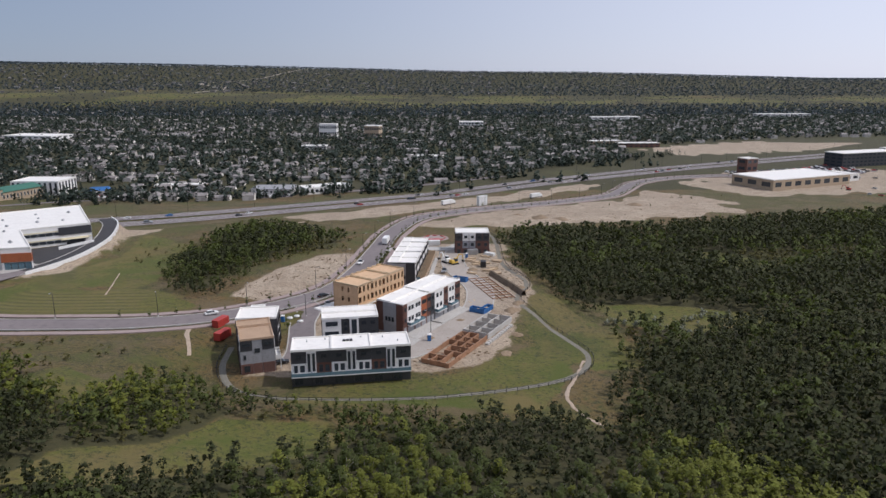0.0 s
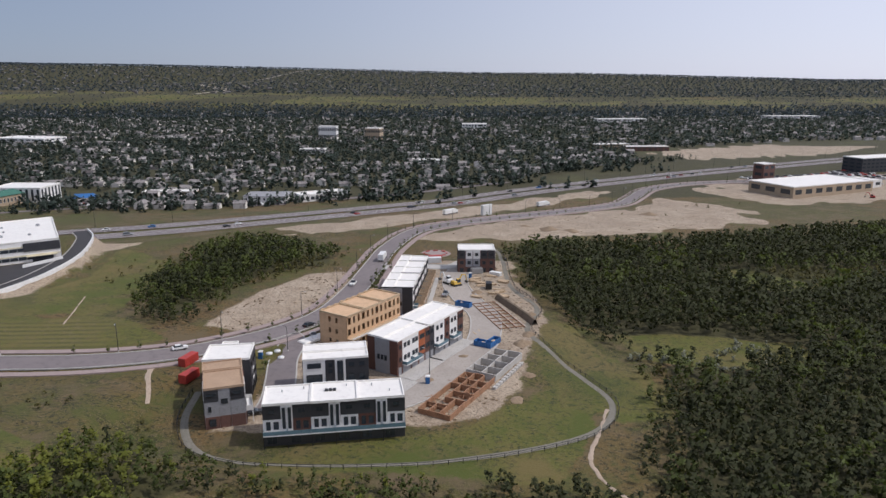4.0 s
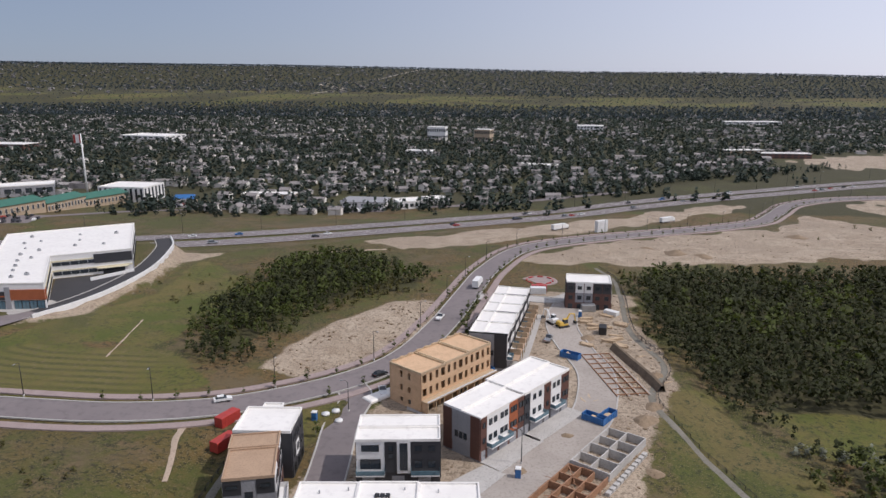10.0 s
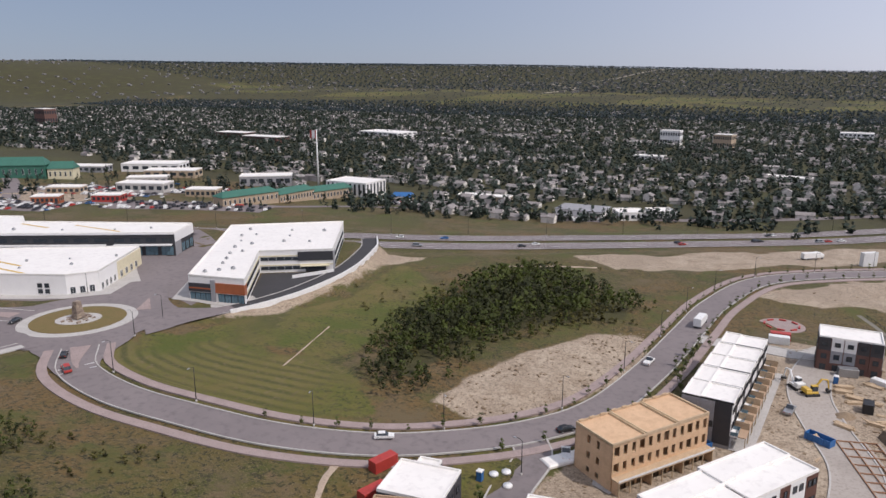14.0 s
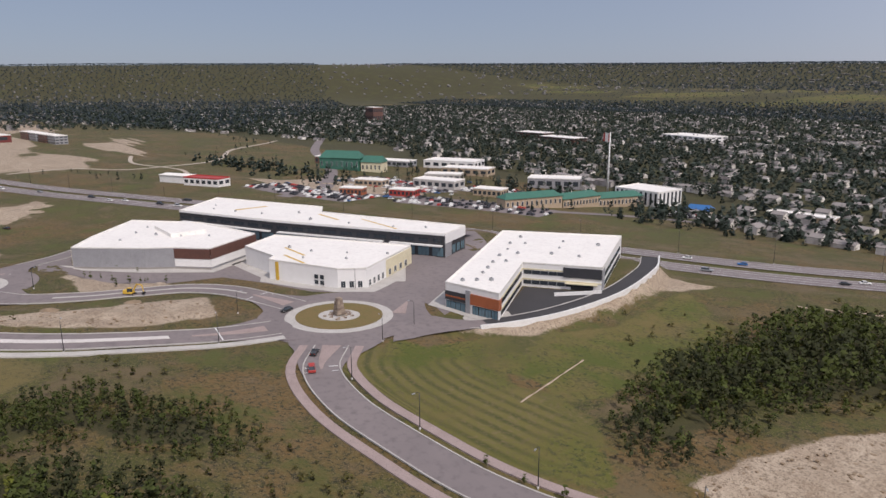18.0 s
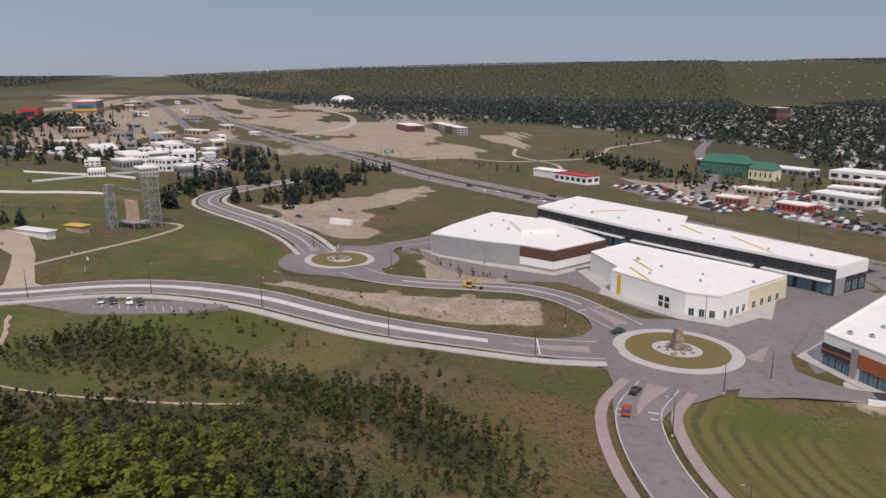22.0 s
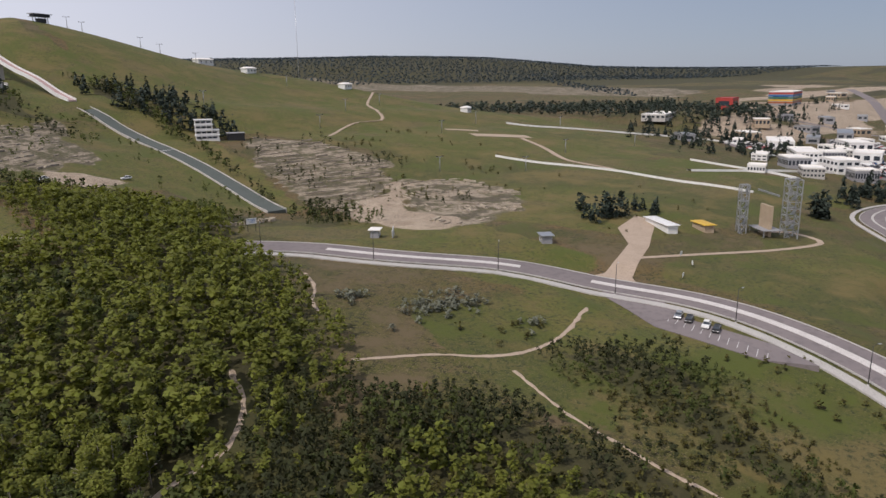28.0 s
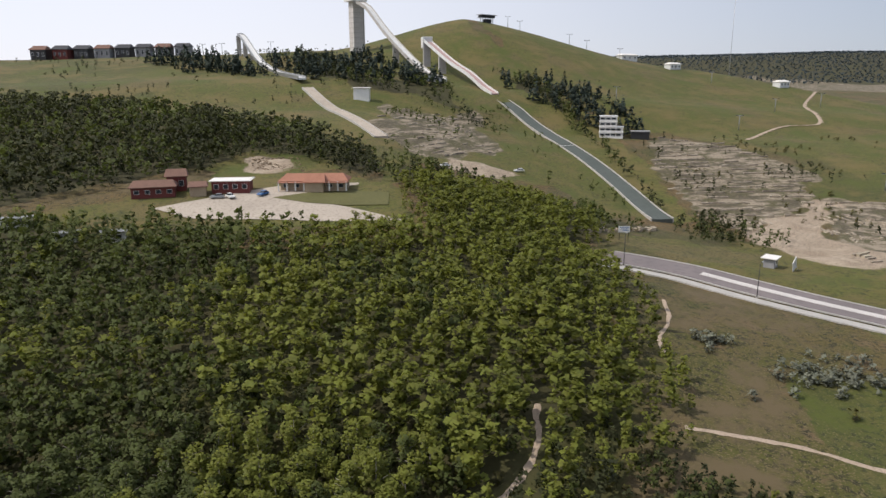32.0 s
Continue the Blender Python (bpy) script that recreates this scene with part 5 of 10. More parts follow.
front_row()
block_c()
tan_block()
lane_block((-13, 216), (-4, 230.3), 10.5, "three-storey townhouse block in red-brown, white and orange siding", [(2, "R"), (4, "W"), (3.5, "W"), (3, "O"), (3, "R")], "RGGR", [(0, 1, -0.02, 0.5, 0), (0, 1, 0.5, 1, 0.2)])
lane_block((-4.3, 229.6), (6, 246), 11.4, "three-storey townhouse block in white and red-brown siding with balconies", [(2, "B"), (5, "W"), (2.5, "R"), (4, "W"), (3, "R")], "RGR", [(0, 1, -0.02, 0.5, 0.1), (0, 1, 0.5, 1, 0.3)])
for _k in range(5):
    _a, _b = Vector((-11, 266)), Vector((-7, 318))
    _p0, _p1 = _a.lerp(_b, _k / 5 + 0.004), _a.lerp(_b, _k / 5 + 0.196)
    _u, _uL = lane_block(_p0, _p1, 11, "stepped white-roofed townhouse with timber decks along the lane", [(3, "W"), (2.2, "B"), (3, "W")], "GGB", [(0, 1, -0.02, 0.62, 0.0), (0, 1, 0.62, 1, 0.18)], BASE - 0.35 * _k + 0.5)
    # dark bar paints the shadowed step between neighbouring unit roofs
    box("dark_step_bar", (-0.05, -0.3, 10.4, 0.3, 11.0, 11.05 if _k in (2, 4) else 10.85), DARK_METAL, _u)
    for _d0, _d1 in ((0.3, _uL / 2 - 0.3), (_uL / 2 + 0.3, _uL - 0.3)):
        box("deck", (_d0, -3.4, 2.85, _d1, -0.05, 3.05), TAN_FELT, _u, "tan timber deck")
        box("privacy_screen", (_d1, -3.4, 3.05, _d1 + 0.12, -0.2, 4.7), LUMBER, _u)
        for _px in (_d0 + 0.2, _d1 - 0.2):
            box("deck_post", (_px - 0.08, -3.35, -0.4, _px + 0.08, -3.19, 2.85), LUMBER, _u)


def brick_block():
    p, L = block("townhouse_block", (6, 327), (22, 327), 11, "three-storey townhouse block in red brick and grey panels", BASE - 0.6)
    D, H = 11, 10.3
    walls(p, L, D, H, BRICK_RED)
    for side, w in (("front", L), ("left", D), ("right", D), ("back", L)):
        g = face(side, L, D)
        n = int(w // 3.1)
        for k in range(n):
            mid = k in (n // 2, n // 2 - 1)
            stack(p, g, 0.1 + k * w / n, w / n - 0.2, [("K", 0, 3.1, [(0.5, 1.6, 2.0)]), ("G" if mid else "K", 3.1, 6.7, [(0.5, 1.5, 1.5)]), ("W" if mid else "B", 6.7, H + 0.1, [(0.5, 1.5, 1.3)])], H)
    flat_roof(p, 0, L, 0, D, H + 0.15, 0.35)


brick_block()


def framed_block():
    """The row under construction: boarded walls, open window holes, a deck on posts."""
    p, L = block("unfinished_townhouse_block", (-30, 237), (-15, 260), 11.4, "unfinished three-storey townhouse row sheathed in tan strand board")
    D, H = 11.4, 10.3
    t = 0.25
    n = 12
    for side, w in (("front", L), ("back", L), ("left", D), ("right", D)):
        g = face(side, L, D)
        m = n if w == L else 4
        rows = [0, 3.1, 6.6, H]
        for r in range(3):
            z0, z1 = rows[r], rows[r + 1]
            cells = []
            for k in range(m):
                cx = (k + 0.5) * w / m
                hw = (0.5 if k % 3 else 0.72) if r else (0.85 if side == "front" else 0.5)
                if side in ("left", "right") and k in (0, 3):
                    continue
                cells.append((cx - hw, cx + hw))
            lo, hi = (z0 + 1.0, z1 - 0.45) if r else ((z0, z1 - 0.5) if side == "front" else (z0 + 0.9, z1 - 0.7))
            if side in ("left", "right"):
                lo, hi = z0 + 1.1, z1 - 0.9
            b, x = [], 0.0
            for a0, a1 in cells:
                b.append((x, 0, z0 - (0.6 if r == 0 else 0), a0, t, z1))
                b.append((a0, 0, z0 - (0.6 if r == 0 else 0), a1, t, lo))
                b.append((a0, 0, hi, a1, t, z1))
                x = a1
            b.append((x, 0, z0 - (0.6 if r == 0 else 0), w, t, z1))
            part("sheathing", box_data("sheathing", b, OSB), p, m=g)
            for a0, a1 in cells:
                part("opening_frame", box_data("opening_frame", [(a0 - 0.08, -0.03, lo - 0.08, a1 + 0.08, 0.0, lo), (a0 - 0.08, -0.03, hi, a1 + 0.08, 0.0, hi + 0.08), (a0 - 0.08, -0.03, lo, a0, 0.0, hi), (a1, -0.03, lo, a1 + 0.08, 0.0, hi)], LUMBER), p, m=g)
    for z in (3.1, 6.6):
        box("floor_deck", (0.3, 0.3, z - 0.25, L - 0.3, D - 0.3, z), OSB, p)
    third = L / 3
    for k, dz in enumerate((0.0, 0.2, 0.4)):
        flat_roof(p, k * third, (k + 1) * third, 0.0, D, H + dz, 0.4, OSB, LUMBER)
        for i in range(3):
            box("roof_blocking", (k * third + 0.4 + i * 3.0, D - 0.5, H + dz + 0.4, k * third + 1.6 + i * 3.0, D - 0.2, H + dz + 0.75), LUMBER, p)
    f = face("front", L, D)
    box("deck", (0, -2.2, 3.0, L, 0, 3.3), LUMBER, p)
    part("deck_board", box_data("deck_board", [(0.0, -2.24, 3.3, L, -2.16, 3.75)], WHITE_PANEL), p)
    for k in range(10):
        x = 0.3 + k * (L - 0.6) / 9
        box("post", (x - 0.1, -2.1, 0, x + 0.1, -1.9, 3.0), LUMBER, p)
        box("wing_wall", (x - 0.08, -1.9, 0, x + 0.08, 0, 2.9), OSB, p) if k % 3 == 0 else None


framed_block()

# ---- lanes of the site ----
LANES = (
    ("lane", draped([(-53, 250), (-48, 241), (-48, 228), (-46, 216), (-44, 203), (-44, 196)]), 8.0, ASPHALT, "curved grey asphalt lane into the townhouse site"),
    ("lane", draped([(-44, 198), (-30, 196), (-17, 198), (-6, 207), (3, 222), (11, 239), (14, 254), (14, 270), (9, 287), (5, 304), (5, 320), (8, 336)]), 10.0, DUSTY, "dusty grey lane between the townhouse blocks"),
    ("lane", draped([(-30, 341), (-16, 338), (2, 336), (10, 345)]), 7.0, CONCRETE, "pale concrete cross lane at the end of the site"),
)
for _name, _line, _w, _m, _lab in LANES:
    _l = tagged(ribbon(_name, _line, (-_w / 2, 0, _w / 2), _m, z_profile=(0.1, 0.14, 0.1)), _lab, "lane", kind="structure")
    for _s in (-1, 1):
        _o = sorted((_s * _w / 2, _s * (_w / 2 + 0.4)))
        ribbon("kerb", _line, (_o[0], _o[0], _o[1], _o[1]), CONCRETE, _l, z_profile=(0, 0.26, 0.26, -0.1))


# ---- vehicles ----
CAR_PAINTS = {"white": WHITE_PAINT, "black": DARK_METAL, "red": RED_PAINT, "silver": STEEL, "blue": BLUE_PAINT}


def car_meshes(length=4.5, width=1.8, tall=1.45, cab=(0.28, 0.9), bed=False):
    """Body, glasshouse, lamps and a wheel, centred on the ground, nose to +x."""
    a, b = length / 2, width / 2

    def body(m):
        prof = [(-a, 0.35), (-a, 0.85), (-a + 0.15, 0.95), (a - 1.1, 0.92), (a - 0.1, 0.75), (a, 0.6), (a, 0.35)]
        vs = [(x, s * b * (0.96 if z > 0.8 else 1), z) for s in (-1, 1) for x, z in prof]
        n = len(prof)
        fs = [tuple(range(n)), tuple(range(2 * n - 1, n - 1, -1))] + [(i, n + i, n + (i + 1) % n, (i + 1) % n) for i in range(n)]
        return mesh("body", vs, fs, m)

    c0, c1 = -a + length * (1 - cab[1]), -a + length * (1 - cab[0])
    if bed:
        c0 = -a + length * 0.42
    tz = tall

    def cabin(m, lo, hi, inset):
        vs = []
        for s in (-1, 1):
            vs += [(c0, s * (b - 0.08), 0.9), (c0 + 0.45, s * (b - 0.28), hi), (c1 - 0.75, s * (b - 0.28), hi), (c1, s * (b - 0.08), 0.9)]
        fs = [(0, 1, 2, 3), (7, 6, 5, 4), (0, 4, 5, 1), (1, 5, 6, 2), (2, 6, 7, 3), (3, 7, 4, 0)]
        return mesh("cabin", vs, fs, m)

    roof = lambda m: box_data("roof", [(c0 + 0.42, -b + 0.26, tz - 0.02, c1 - 0.72, b - 0.26, tz + 0.05)], m, 0.03)
    return body, cabin, roof, tz, a, b


def car(paint, m, label, kind="car", group="parked cars", big=0, far=0):
    body, cabin, roof, tz, a, b = car_meshes() if not big else car_meshes(5.6, 2.0, 1.85, (0.3, 0.95), big == 2)
    mt = CAR_PAINTS[paint]
    t = thing(kind, m, label, kind, group)
    part("body", shared(("carbody", paint, big), lambda: body(mt)), t)
    part("cabin", shared(("carcab", big), lambda: cabin(GLASS, 0.9, tz, 0.2)), t)
    part("roof", shared(("carroof", paint, big), lambda: roof(mt)), t)
    if far > 1:
        return t
    for x in (-a * 0.62, a * 0.62):
        for s in (-1, 1):
            w = part("wheel", shared("wheel", lambda: tube_data("wheel", [(0, -0.11, 0), (0, 0.11, 0)], 0.33, RUBBER, 12)), t, m=Matrix.Translation((x, s * (b - 0.12), 0.33)))
            if not far:
                part("rim", shared("rim", lambda: tube_data("rim", [(0, -0.13, 0), (0, 0.13, 0)], 0.19, STEEL, 8)), w)
    for s in (-1, 1) if not far else ():
        part("headlight", shared("headlight", lambda: box_data("headlight", [(0, -0.2, 0, 0.06, 0.2, 0.14)], WHITE_PANEL)), t, m=Matrix.Translation((a - 0.04, s * (b - 0.35), 0.6)))
        part("tail_light", shared("tail_light", lambda: box_data("tail_light", [(-0.06, -0.18, 0, 0, 0.18, 0.16)], RED_PAINT)), t, m=Matrix.Translation((-a + 0.04, s * (b - 0.3), 0.65)))
    return t


def truck(x, y, turn, box_len=7.0, label="white box truck parked beside the kerb"):
    t = thing("box_truck", Matrix.Translation((x, y, height(x, y) + 0.25)) @ Matrix.Rotation(turn, 4, "Z"), label, "truck", "trucks")
    box("cargo_box", (-box_len / 2, -1.25, 0.95, box_len / 2, 1.25, 3.7), WHITE_PAINT, t, "", 0.05)
    box("chassis", (-box_len / 2, -0.9, 0.55, box_len / 2 + 2.2, 0.9, 0.95), DARK_METAL, t)
    cabb = box("cab", (box_len / 2 + 0.15, -1.15, 0.95, box_len / 2 + 2.2, 1.15, 2.7), WHITE_PAINT, t, "", 0.25)
    box("windscreen", (box_len / 2 + 2.15, -1.0, 1.75, box_len / 2 + 2.22, 1.0, 2.45), GLASS, cabb)
    for wx in (-box_len / 2 + 1.4, box_len / 2 + 1.3):
        for s in (-1, 1):
            w = part("wheel", shared("big_wheel", lambda: tube_data("wheel", [(0, -0.16, 0), (0, 0.16, 0)], 0.48, RUBBER, 14)), t, m=Matrix.Translation((wx, s * 1.0, 0.48)))
            part("rim", shared("big_rim", lambda: tube_data("rim", [(0, -0.18, 0), (0, 0.18, 0)], 0.26, STEEL, 8)), w)
    return t


def lamp_post(x, y, turn=0.0, h=9.0):
    t = thing("street_lamp", Matrix.Translation((x, y, height(x, y))) @ Matrix.Rotation(turn, 4, "Z"), "slim dark steel street lamp with a single arm", "street lamp", "street lamps")
    part("pole", shared(("pole", h), lambda: tube_data("pole", [(0, 0, -0.2), (0, 0, h * 0.5), (0, 0, h)], [0.12, 0.1, 0.07], DARK_METAL, 8)), t)
    part("arm", shared(("arm", h), lambda: tube_data("arm", [(0, 0, h - 0.1), (0.6, 0, h + 0.25), (1.6, 0, h + 0.3)], 0.05, DARK_METAL, 6)), t)
    part("lantern", shared(("lantern", h), lambda: box_data("lantern", [(1.3, -0.15, h + 0.2, 2.1, 0.15, h + 0.34)], STEEL, 0.04)), t)
    part("base", shared("lampbase", lambda: tube_data("base", [(0, 0, -0.3), (0, 0, 0.5)], 0.25, CONCRETE, 10)), t)


# ---- the new stores ----
def poly_building(name, outline, base, top, wall_mat, label, category, roof_mat=None, rim=0.45, kind_group="new stores"):
    """A flat-roofed building over a plan outline; returns the thing and a pose for each wall face, with its length."""
    area = sum(x0 * y1 - x1 * y0 for (x0, y0), (x1, y1) in zip(outline, outline[1:] + outline[:1]))
    pts = outline if area > 0 else outline[::-1]
    cx, cy = sum(p[0] for p in pts) / len(pts), sum(p[1] for p in pts) / len(pts)
    t = thing(name, Matrix.Translation((cx, cy, base)), label, category, kind_group)
    loc = [(x - cx, y - cy) for x, y in pts]
    H = top - base
    faces = []
    for (x0, y0), (x1, y1) in zip(loc, loc[1:] + loc[:1]):
        L = math.hypot(x1 - x0, y1 - y0)
        f = Matrix.Translation((x0, y0, 0)) @ Matrix.Rotation(math.atan2(y1 - y0, x1 - x0), 4, "Z")
        part("wall", box_data("wall", [(0, 0, -1.2, L, 0.4, H)], wall_mat), t, m=f)
        part("parapet", box_data("parapet", [(-0.05, -0.05, H, L + 0.05, 0.4, H + rim)], roof_mat or MEMBRANE), t, m=f)
        faces.append((f, L))
    part("roof", prism_data("roof", loc, H - 0.3, H - 0.02, roof_mat or MEMBRANE), t)
    return t, faces, H, (cx, cy)


def roof_units(t, c, spots, H):
    for x, y in spots:
        roof_unit(t, x - c[0], y - c[1], H - 0.02, RNG.uniform(0.55, 1.0))


def face_near(faces, c, x, y):
    """The face whose middle lies nearest to a plan point."""
    return min(faces, key=lambda fl: (fl[0] @ Vector((fl[1] / 2, 0, 0)) + Vector((c[0] - x, c[1] - y, 0))).length)


PAD = -2.6
# office building with the orange corner
OFFICE, _f, _H, _c = poly_building("office_building", [(-195, 282), (-173, 287), (-197.5, 321.5), (-173, 338.5), (-203, 388), (-245, 355)], PAD - 0.4, 6.6, WHITE_PANEL, "white L-shaped office building with orange corner and dark window bands", "office building")
g, L = face_near(_f, _c, -184, 284)
panel(OFFICE, g, L * 0.48, L, 3.9, 7.6, ORANGE_PANEL, 0.35, "orange_panel")
panel(OFFICE, g, 0, L * 0.4, 3.9, 7.0, BLACK_PANEL, 0.3)
panel(OFFICE, g, L * 0.4, L * 0.48, 0.2, 8.6, GREY_PANEL, 0.5, "pier")
for _k in range(4):
    window(OFFICE, g, L * 0.52 + 1.3 + _k * 2.6, 1.95, 2.5, 3.4, 0.05, glass=GLASS_BLUE, bars=2, name="shop_window")
    window(OFFICE, g, 1.4 + _k * 2.1, 1.95, 2.0, 3.4, 0.05, glass=GLASS_BLUE, bars=2, name="shop_window")
panel(OFFICE, g, 0.2, L * 0.4, 5.0, 5.5, ORANGE_PANEL, 0.4, "sign_band")
g, L = face_near(_f, _c, -185, 304)
panel(OFFICE, g, 0, 2.4, 3.9, 7.6, ORANGE_PANEL, 0.3, "orange_panel")
for _z in (2.3, 6.2):
    for _k in range(12):
        window(OFFICE, g, 4.2 + _k * 3.1, _z, 2.9, 1.5, 0.05, bars=2)
    panel(OFFICE, g, 2.6, L, _z + 0.95, _z + 1.5, CREAM, 0.16, "band")
g, L = face_near(_f, _c, -185, 330)
for _z in (2.3, 6.2):
    for _k in range(8):
        window(OFFICE, g, 2.0 + _k * 3.2, _z, 3.0, 1.4, 0.05, bars=2)
    panel(OFFICE, g, 0, L, _z + 0.9, _z + 1.4, CREAM, 0.16, "band")
panel(OFFICE, g, L * 0.52, L, 5.2, 9.0, BLACK_PANEL, 0.4, "dark_screen")
# charcoal sheet on the closed wall stands for the garage's unlit inside
part("dark_entry_panel", box_data("dark_entry_panel", [(L * 0.62, -0.06, -0.2, L * 0.9, 0.05, 2.6)], BLACK_PANEL), OFFICE, m=g)
part("garage_canopy", box_data("garage_canopy", [(L * 0.55, -1.8, 3.0, L * 0.95, 0, 3.3)], CREAM), OFFICE, m=g)
g, L = face_near(_f, _c, -188, 363)
for _z in (2.0, 5.6):
    for _k in range(14):
        window(OFFICE, g, 3 + _k * 3.7, _z, 3.4, 1.8, 0.05, glass=GLASS_BLUE, bars=2)
panel(OFFICE, g, 0, 6, -0.5, 8.6, GREY_PANEL, 0.25, "pier")
roof_units(OFFICE, _c, [(-190, 292), (-196, 300), (-200, 306), (-205, 313), (-211, 322), (-217, 332), (-200, 340), (-205, 350), (-212, 360), (-220, 345), (-193, 288), (-187, 296), (-203, 318), (-209, 330), (-224, 340), (-190, 345), (-198, 366), (-230, 352)], _H)
COURT = tagged(new("office_court", prism_data("office_court", [(-176, 291), (-171, 300), (-170, 322), (-174, 336), (-196, 321)], PAD - 1.0, PAD + 0.1, ASPHALT_NEW)), "new black asphalt forecourt beside the offices", "forecourt", kind="structure")
tagged(new("retaining_wall", box_data("retaining_wall", [(-9, -0.2, -1, 9, 0.2, 1.4)], WHITE_PAINT)), "low white concrete wall beside the parkade entry", "wall", kind="structure").matrix_world = Matrix.Translation((-176, 329, PAD)) @ Matrix.Rotation(1.05, 4, "Z")
_rw = tagged(ribbon("ramp_wall", RAMP_ROAD[6:], (-4.3, -4.3, -3.7, -3.7), CONCRETE, z_profile=(-5.0, 1.0, 1.0, 0.0)), "long curved pale concrete retaining wall below the ramp", "retaining wall", kind="structure")
_rw.data.materials[0] = WHITE_PAINT

# big grey store
STORE, _f, _H, _c = poly_building("big_store", [(-336, 192), (-315, 216), (-308.5, 226), (-297, 237), (-313, 264), (-355, 254), (-383, 229), (-354, 204)], PAD, 6.4, GREY_PANEL, "large grey panelled store with a dark red band and white roof", "store")
for _x, _y, _n in ((-325, 204, 5), (-311, 221, 2), (-303, 231, 3)):
    g, L = face_near(_f, _c, _x, _y)
    for _k in range(_n):
        panel(STORE, g, L * _k / _n, L * (_k + 1) / _n, 0.9, 8.9, GREY_PANEL, 0.15 + 0.12 * (_k % 2))
    panel(STORE, g, 0, L, -0.2, 0.9, CONCRETE_DARK, 0.3, "plinth")
for _x, _y in ((-303, 231), (-305, 250)):
    g, L = face_near(_f, _c, _x, _y)
    panel(STORE, g, 0, L, 4.6, 8.8, RED_WOOD, 0.5, "red_band")
    panel(STORE, g, 0, L, 1.2, 4.5, WHITE_PANEL, 0.35, "white_base")
g, L = face_near(_f, _c, -345, 198)
for _k in range(8):
    panel(STORE, g, 0, L, 0.8 + _k, 1.2 + _k, CREAM, 0.3, "slat")
roof_units(STORE, _c, [(-350, 222), (-340, 228), (-330, 236), (-345, 240), (-322, 246), (-360, 230), (-338, 212)], _H)
box("raised_roof", (-22, 4, _H, 2, 20, _H + 1.6), MEMBRANE, STORE)

# cream store at the roundabout
CSTORE, _f, _H, _c = poly_building("corner_store", [(-296, 252), (-272, 254), (-268, 250), (-238, 264), (-232, 273), (-240, 287), (-252, 308), (-309, 272)], PAD, 5.4, WHITE_PANEL, "white corner store with cream wing, yellow stripes and square windows", "store")
g, L = face_near(_f, _c, -253, 257)
for _s in (0.1,):
    panel(CSTORE, g, L * _s, L * _s + 1.6, 0.2, 7.6, YELLOW_PAINT, 0.2, "yellow_stripe")
for _x, _z in ((0.7, 1.8), (0.78, 1.8), (0.7, 4.0), (0.78, 4.0)):
    window(CSTORE, g, L * _x, _z, 1.7, 1.6, 0.05, bars=2)
g, L = face_near(_f, _c, -235, 268.5)
for _k in range(3):
    window(CSTORE, g, 2 + _k * 3.2, 2.0, 1.8, 2.6, 0.05, WHITE_PAINT, bars=2, name="shop_window")
g, L = face_near(_f, _c, -236, 280)
panel(CSTORE, g, 0, L, 0, 7.6, WHITE_PANEL, 0.2)
for _k in range(4):
    window(CSTORE, g, 2.2 + _k * 3.6, 2.0, 1.8, 2.6, 0.22, WHITE_PAINT, bars=2, name="shop_window")
g, L = face_near(_f, _c, -246, 297)
panel(CSTORE, g, 0, L, 0, 7.4, CREAM, 0.3, "cream_wing")
for _k in range(4):
    window(CSTORE, g, 3 + _k * 5, 2.0, 2.2, 2.6, 0.32, WHITE_PAINT, bars=2, name="shop_window")
roof_units(CSTORE, _c, [(-262, 262), (-270, 270), (-258, 280), (-282, 266), (-250, 275), (-246, 292)], _H)
for _a in ((-8, -12, 10, -11), (-20, -6, -2, -5)):
    box("yellow_membrane", (_a[0], _a[1], _H, _a[2], _a[3], _H + 0.05), YELLOW_PAINT, CSTORE)

# long black store with white canopies
BSTORE, _f, _H, _c = poly_building("black_store", [(-387, 254), (-329, 281), (-275, 312), (-251, 326), (-260, 345), (-334, 310), (-348, 318), (-415, 285)], PAD, 8.0, BLACK_PANEL, "long black-panelled store row with white canopies and white roof", "store")
for _x, _y, _n in ((-358, 267, 7), (-302, 296, 7), (-263, 319, 4)):
    g, L = face_near(_f, _c, _x, _y)
    part("canopy", box_data("canopy", [(L * 0.04, -2.2, 5.1, L * 0.96, 0, 5.6)], WHITE_PANEL), BSTORE, m=g)
    panel(BSTORE, g, 0, L, 9.9, 10.7, WHITE_PANEL, 0.25, "fascia")
    for _k in range(_n):
        window(BSTORE, g, L * (_k + 0.5) / _n, 2.5, L / _n - 1.4, 4.2, 0.05, glass=GLASS_BLUE, bars=3, name="shop_window")
        window(BSTORE, g, L * (_k + 0.5) / _n, 7.4, L / _n - 2.4, 1.8, 0.05, bars=3)
g, L = face_near(_f, _c, -255, 336)
panel(BSTORE, g, 0, L, 6.4, 10.5, WHITE_PANEL, 0.3, "end_panel")
panel(BSTORE, g, 0, L * 0.3, -0.2, 6.3, GREY_PANEL, 0.25, "end_pier")
for _k in range(3):
    window(BSTORE, g, L * (0.42 + 0.22 * _k), 2.5, 3.6, 4.0, 0.05, glass=GLASS_BLUE, bars=2, name="shop_window")
roof_units(BSTORE, _c, [(-380, 270), (-365, 276), (-350, 284), (-390, 275), (-320, 296), (-300, 306), (-280, 318), (-268, 328), (-340, 300)], _H)
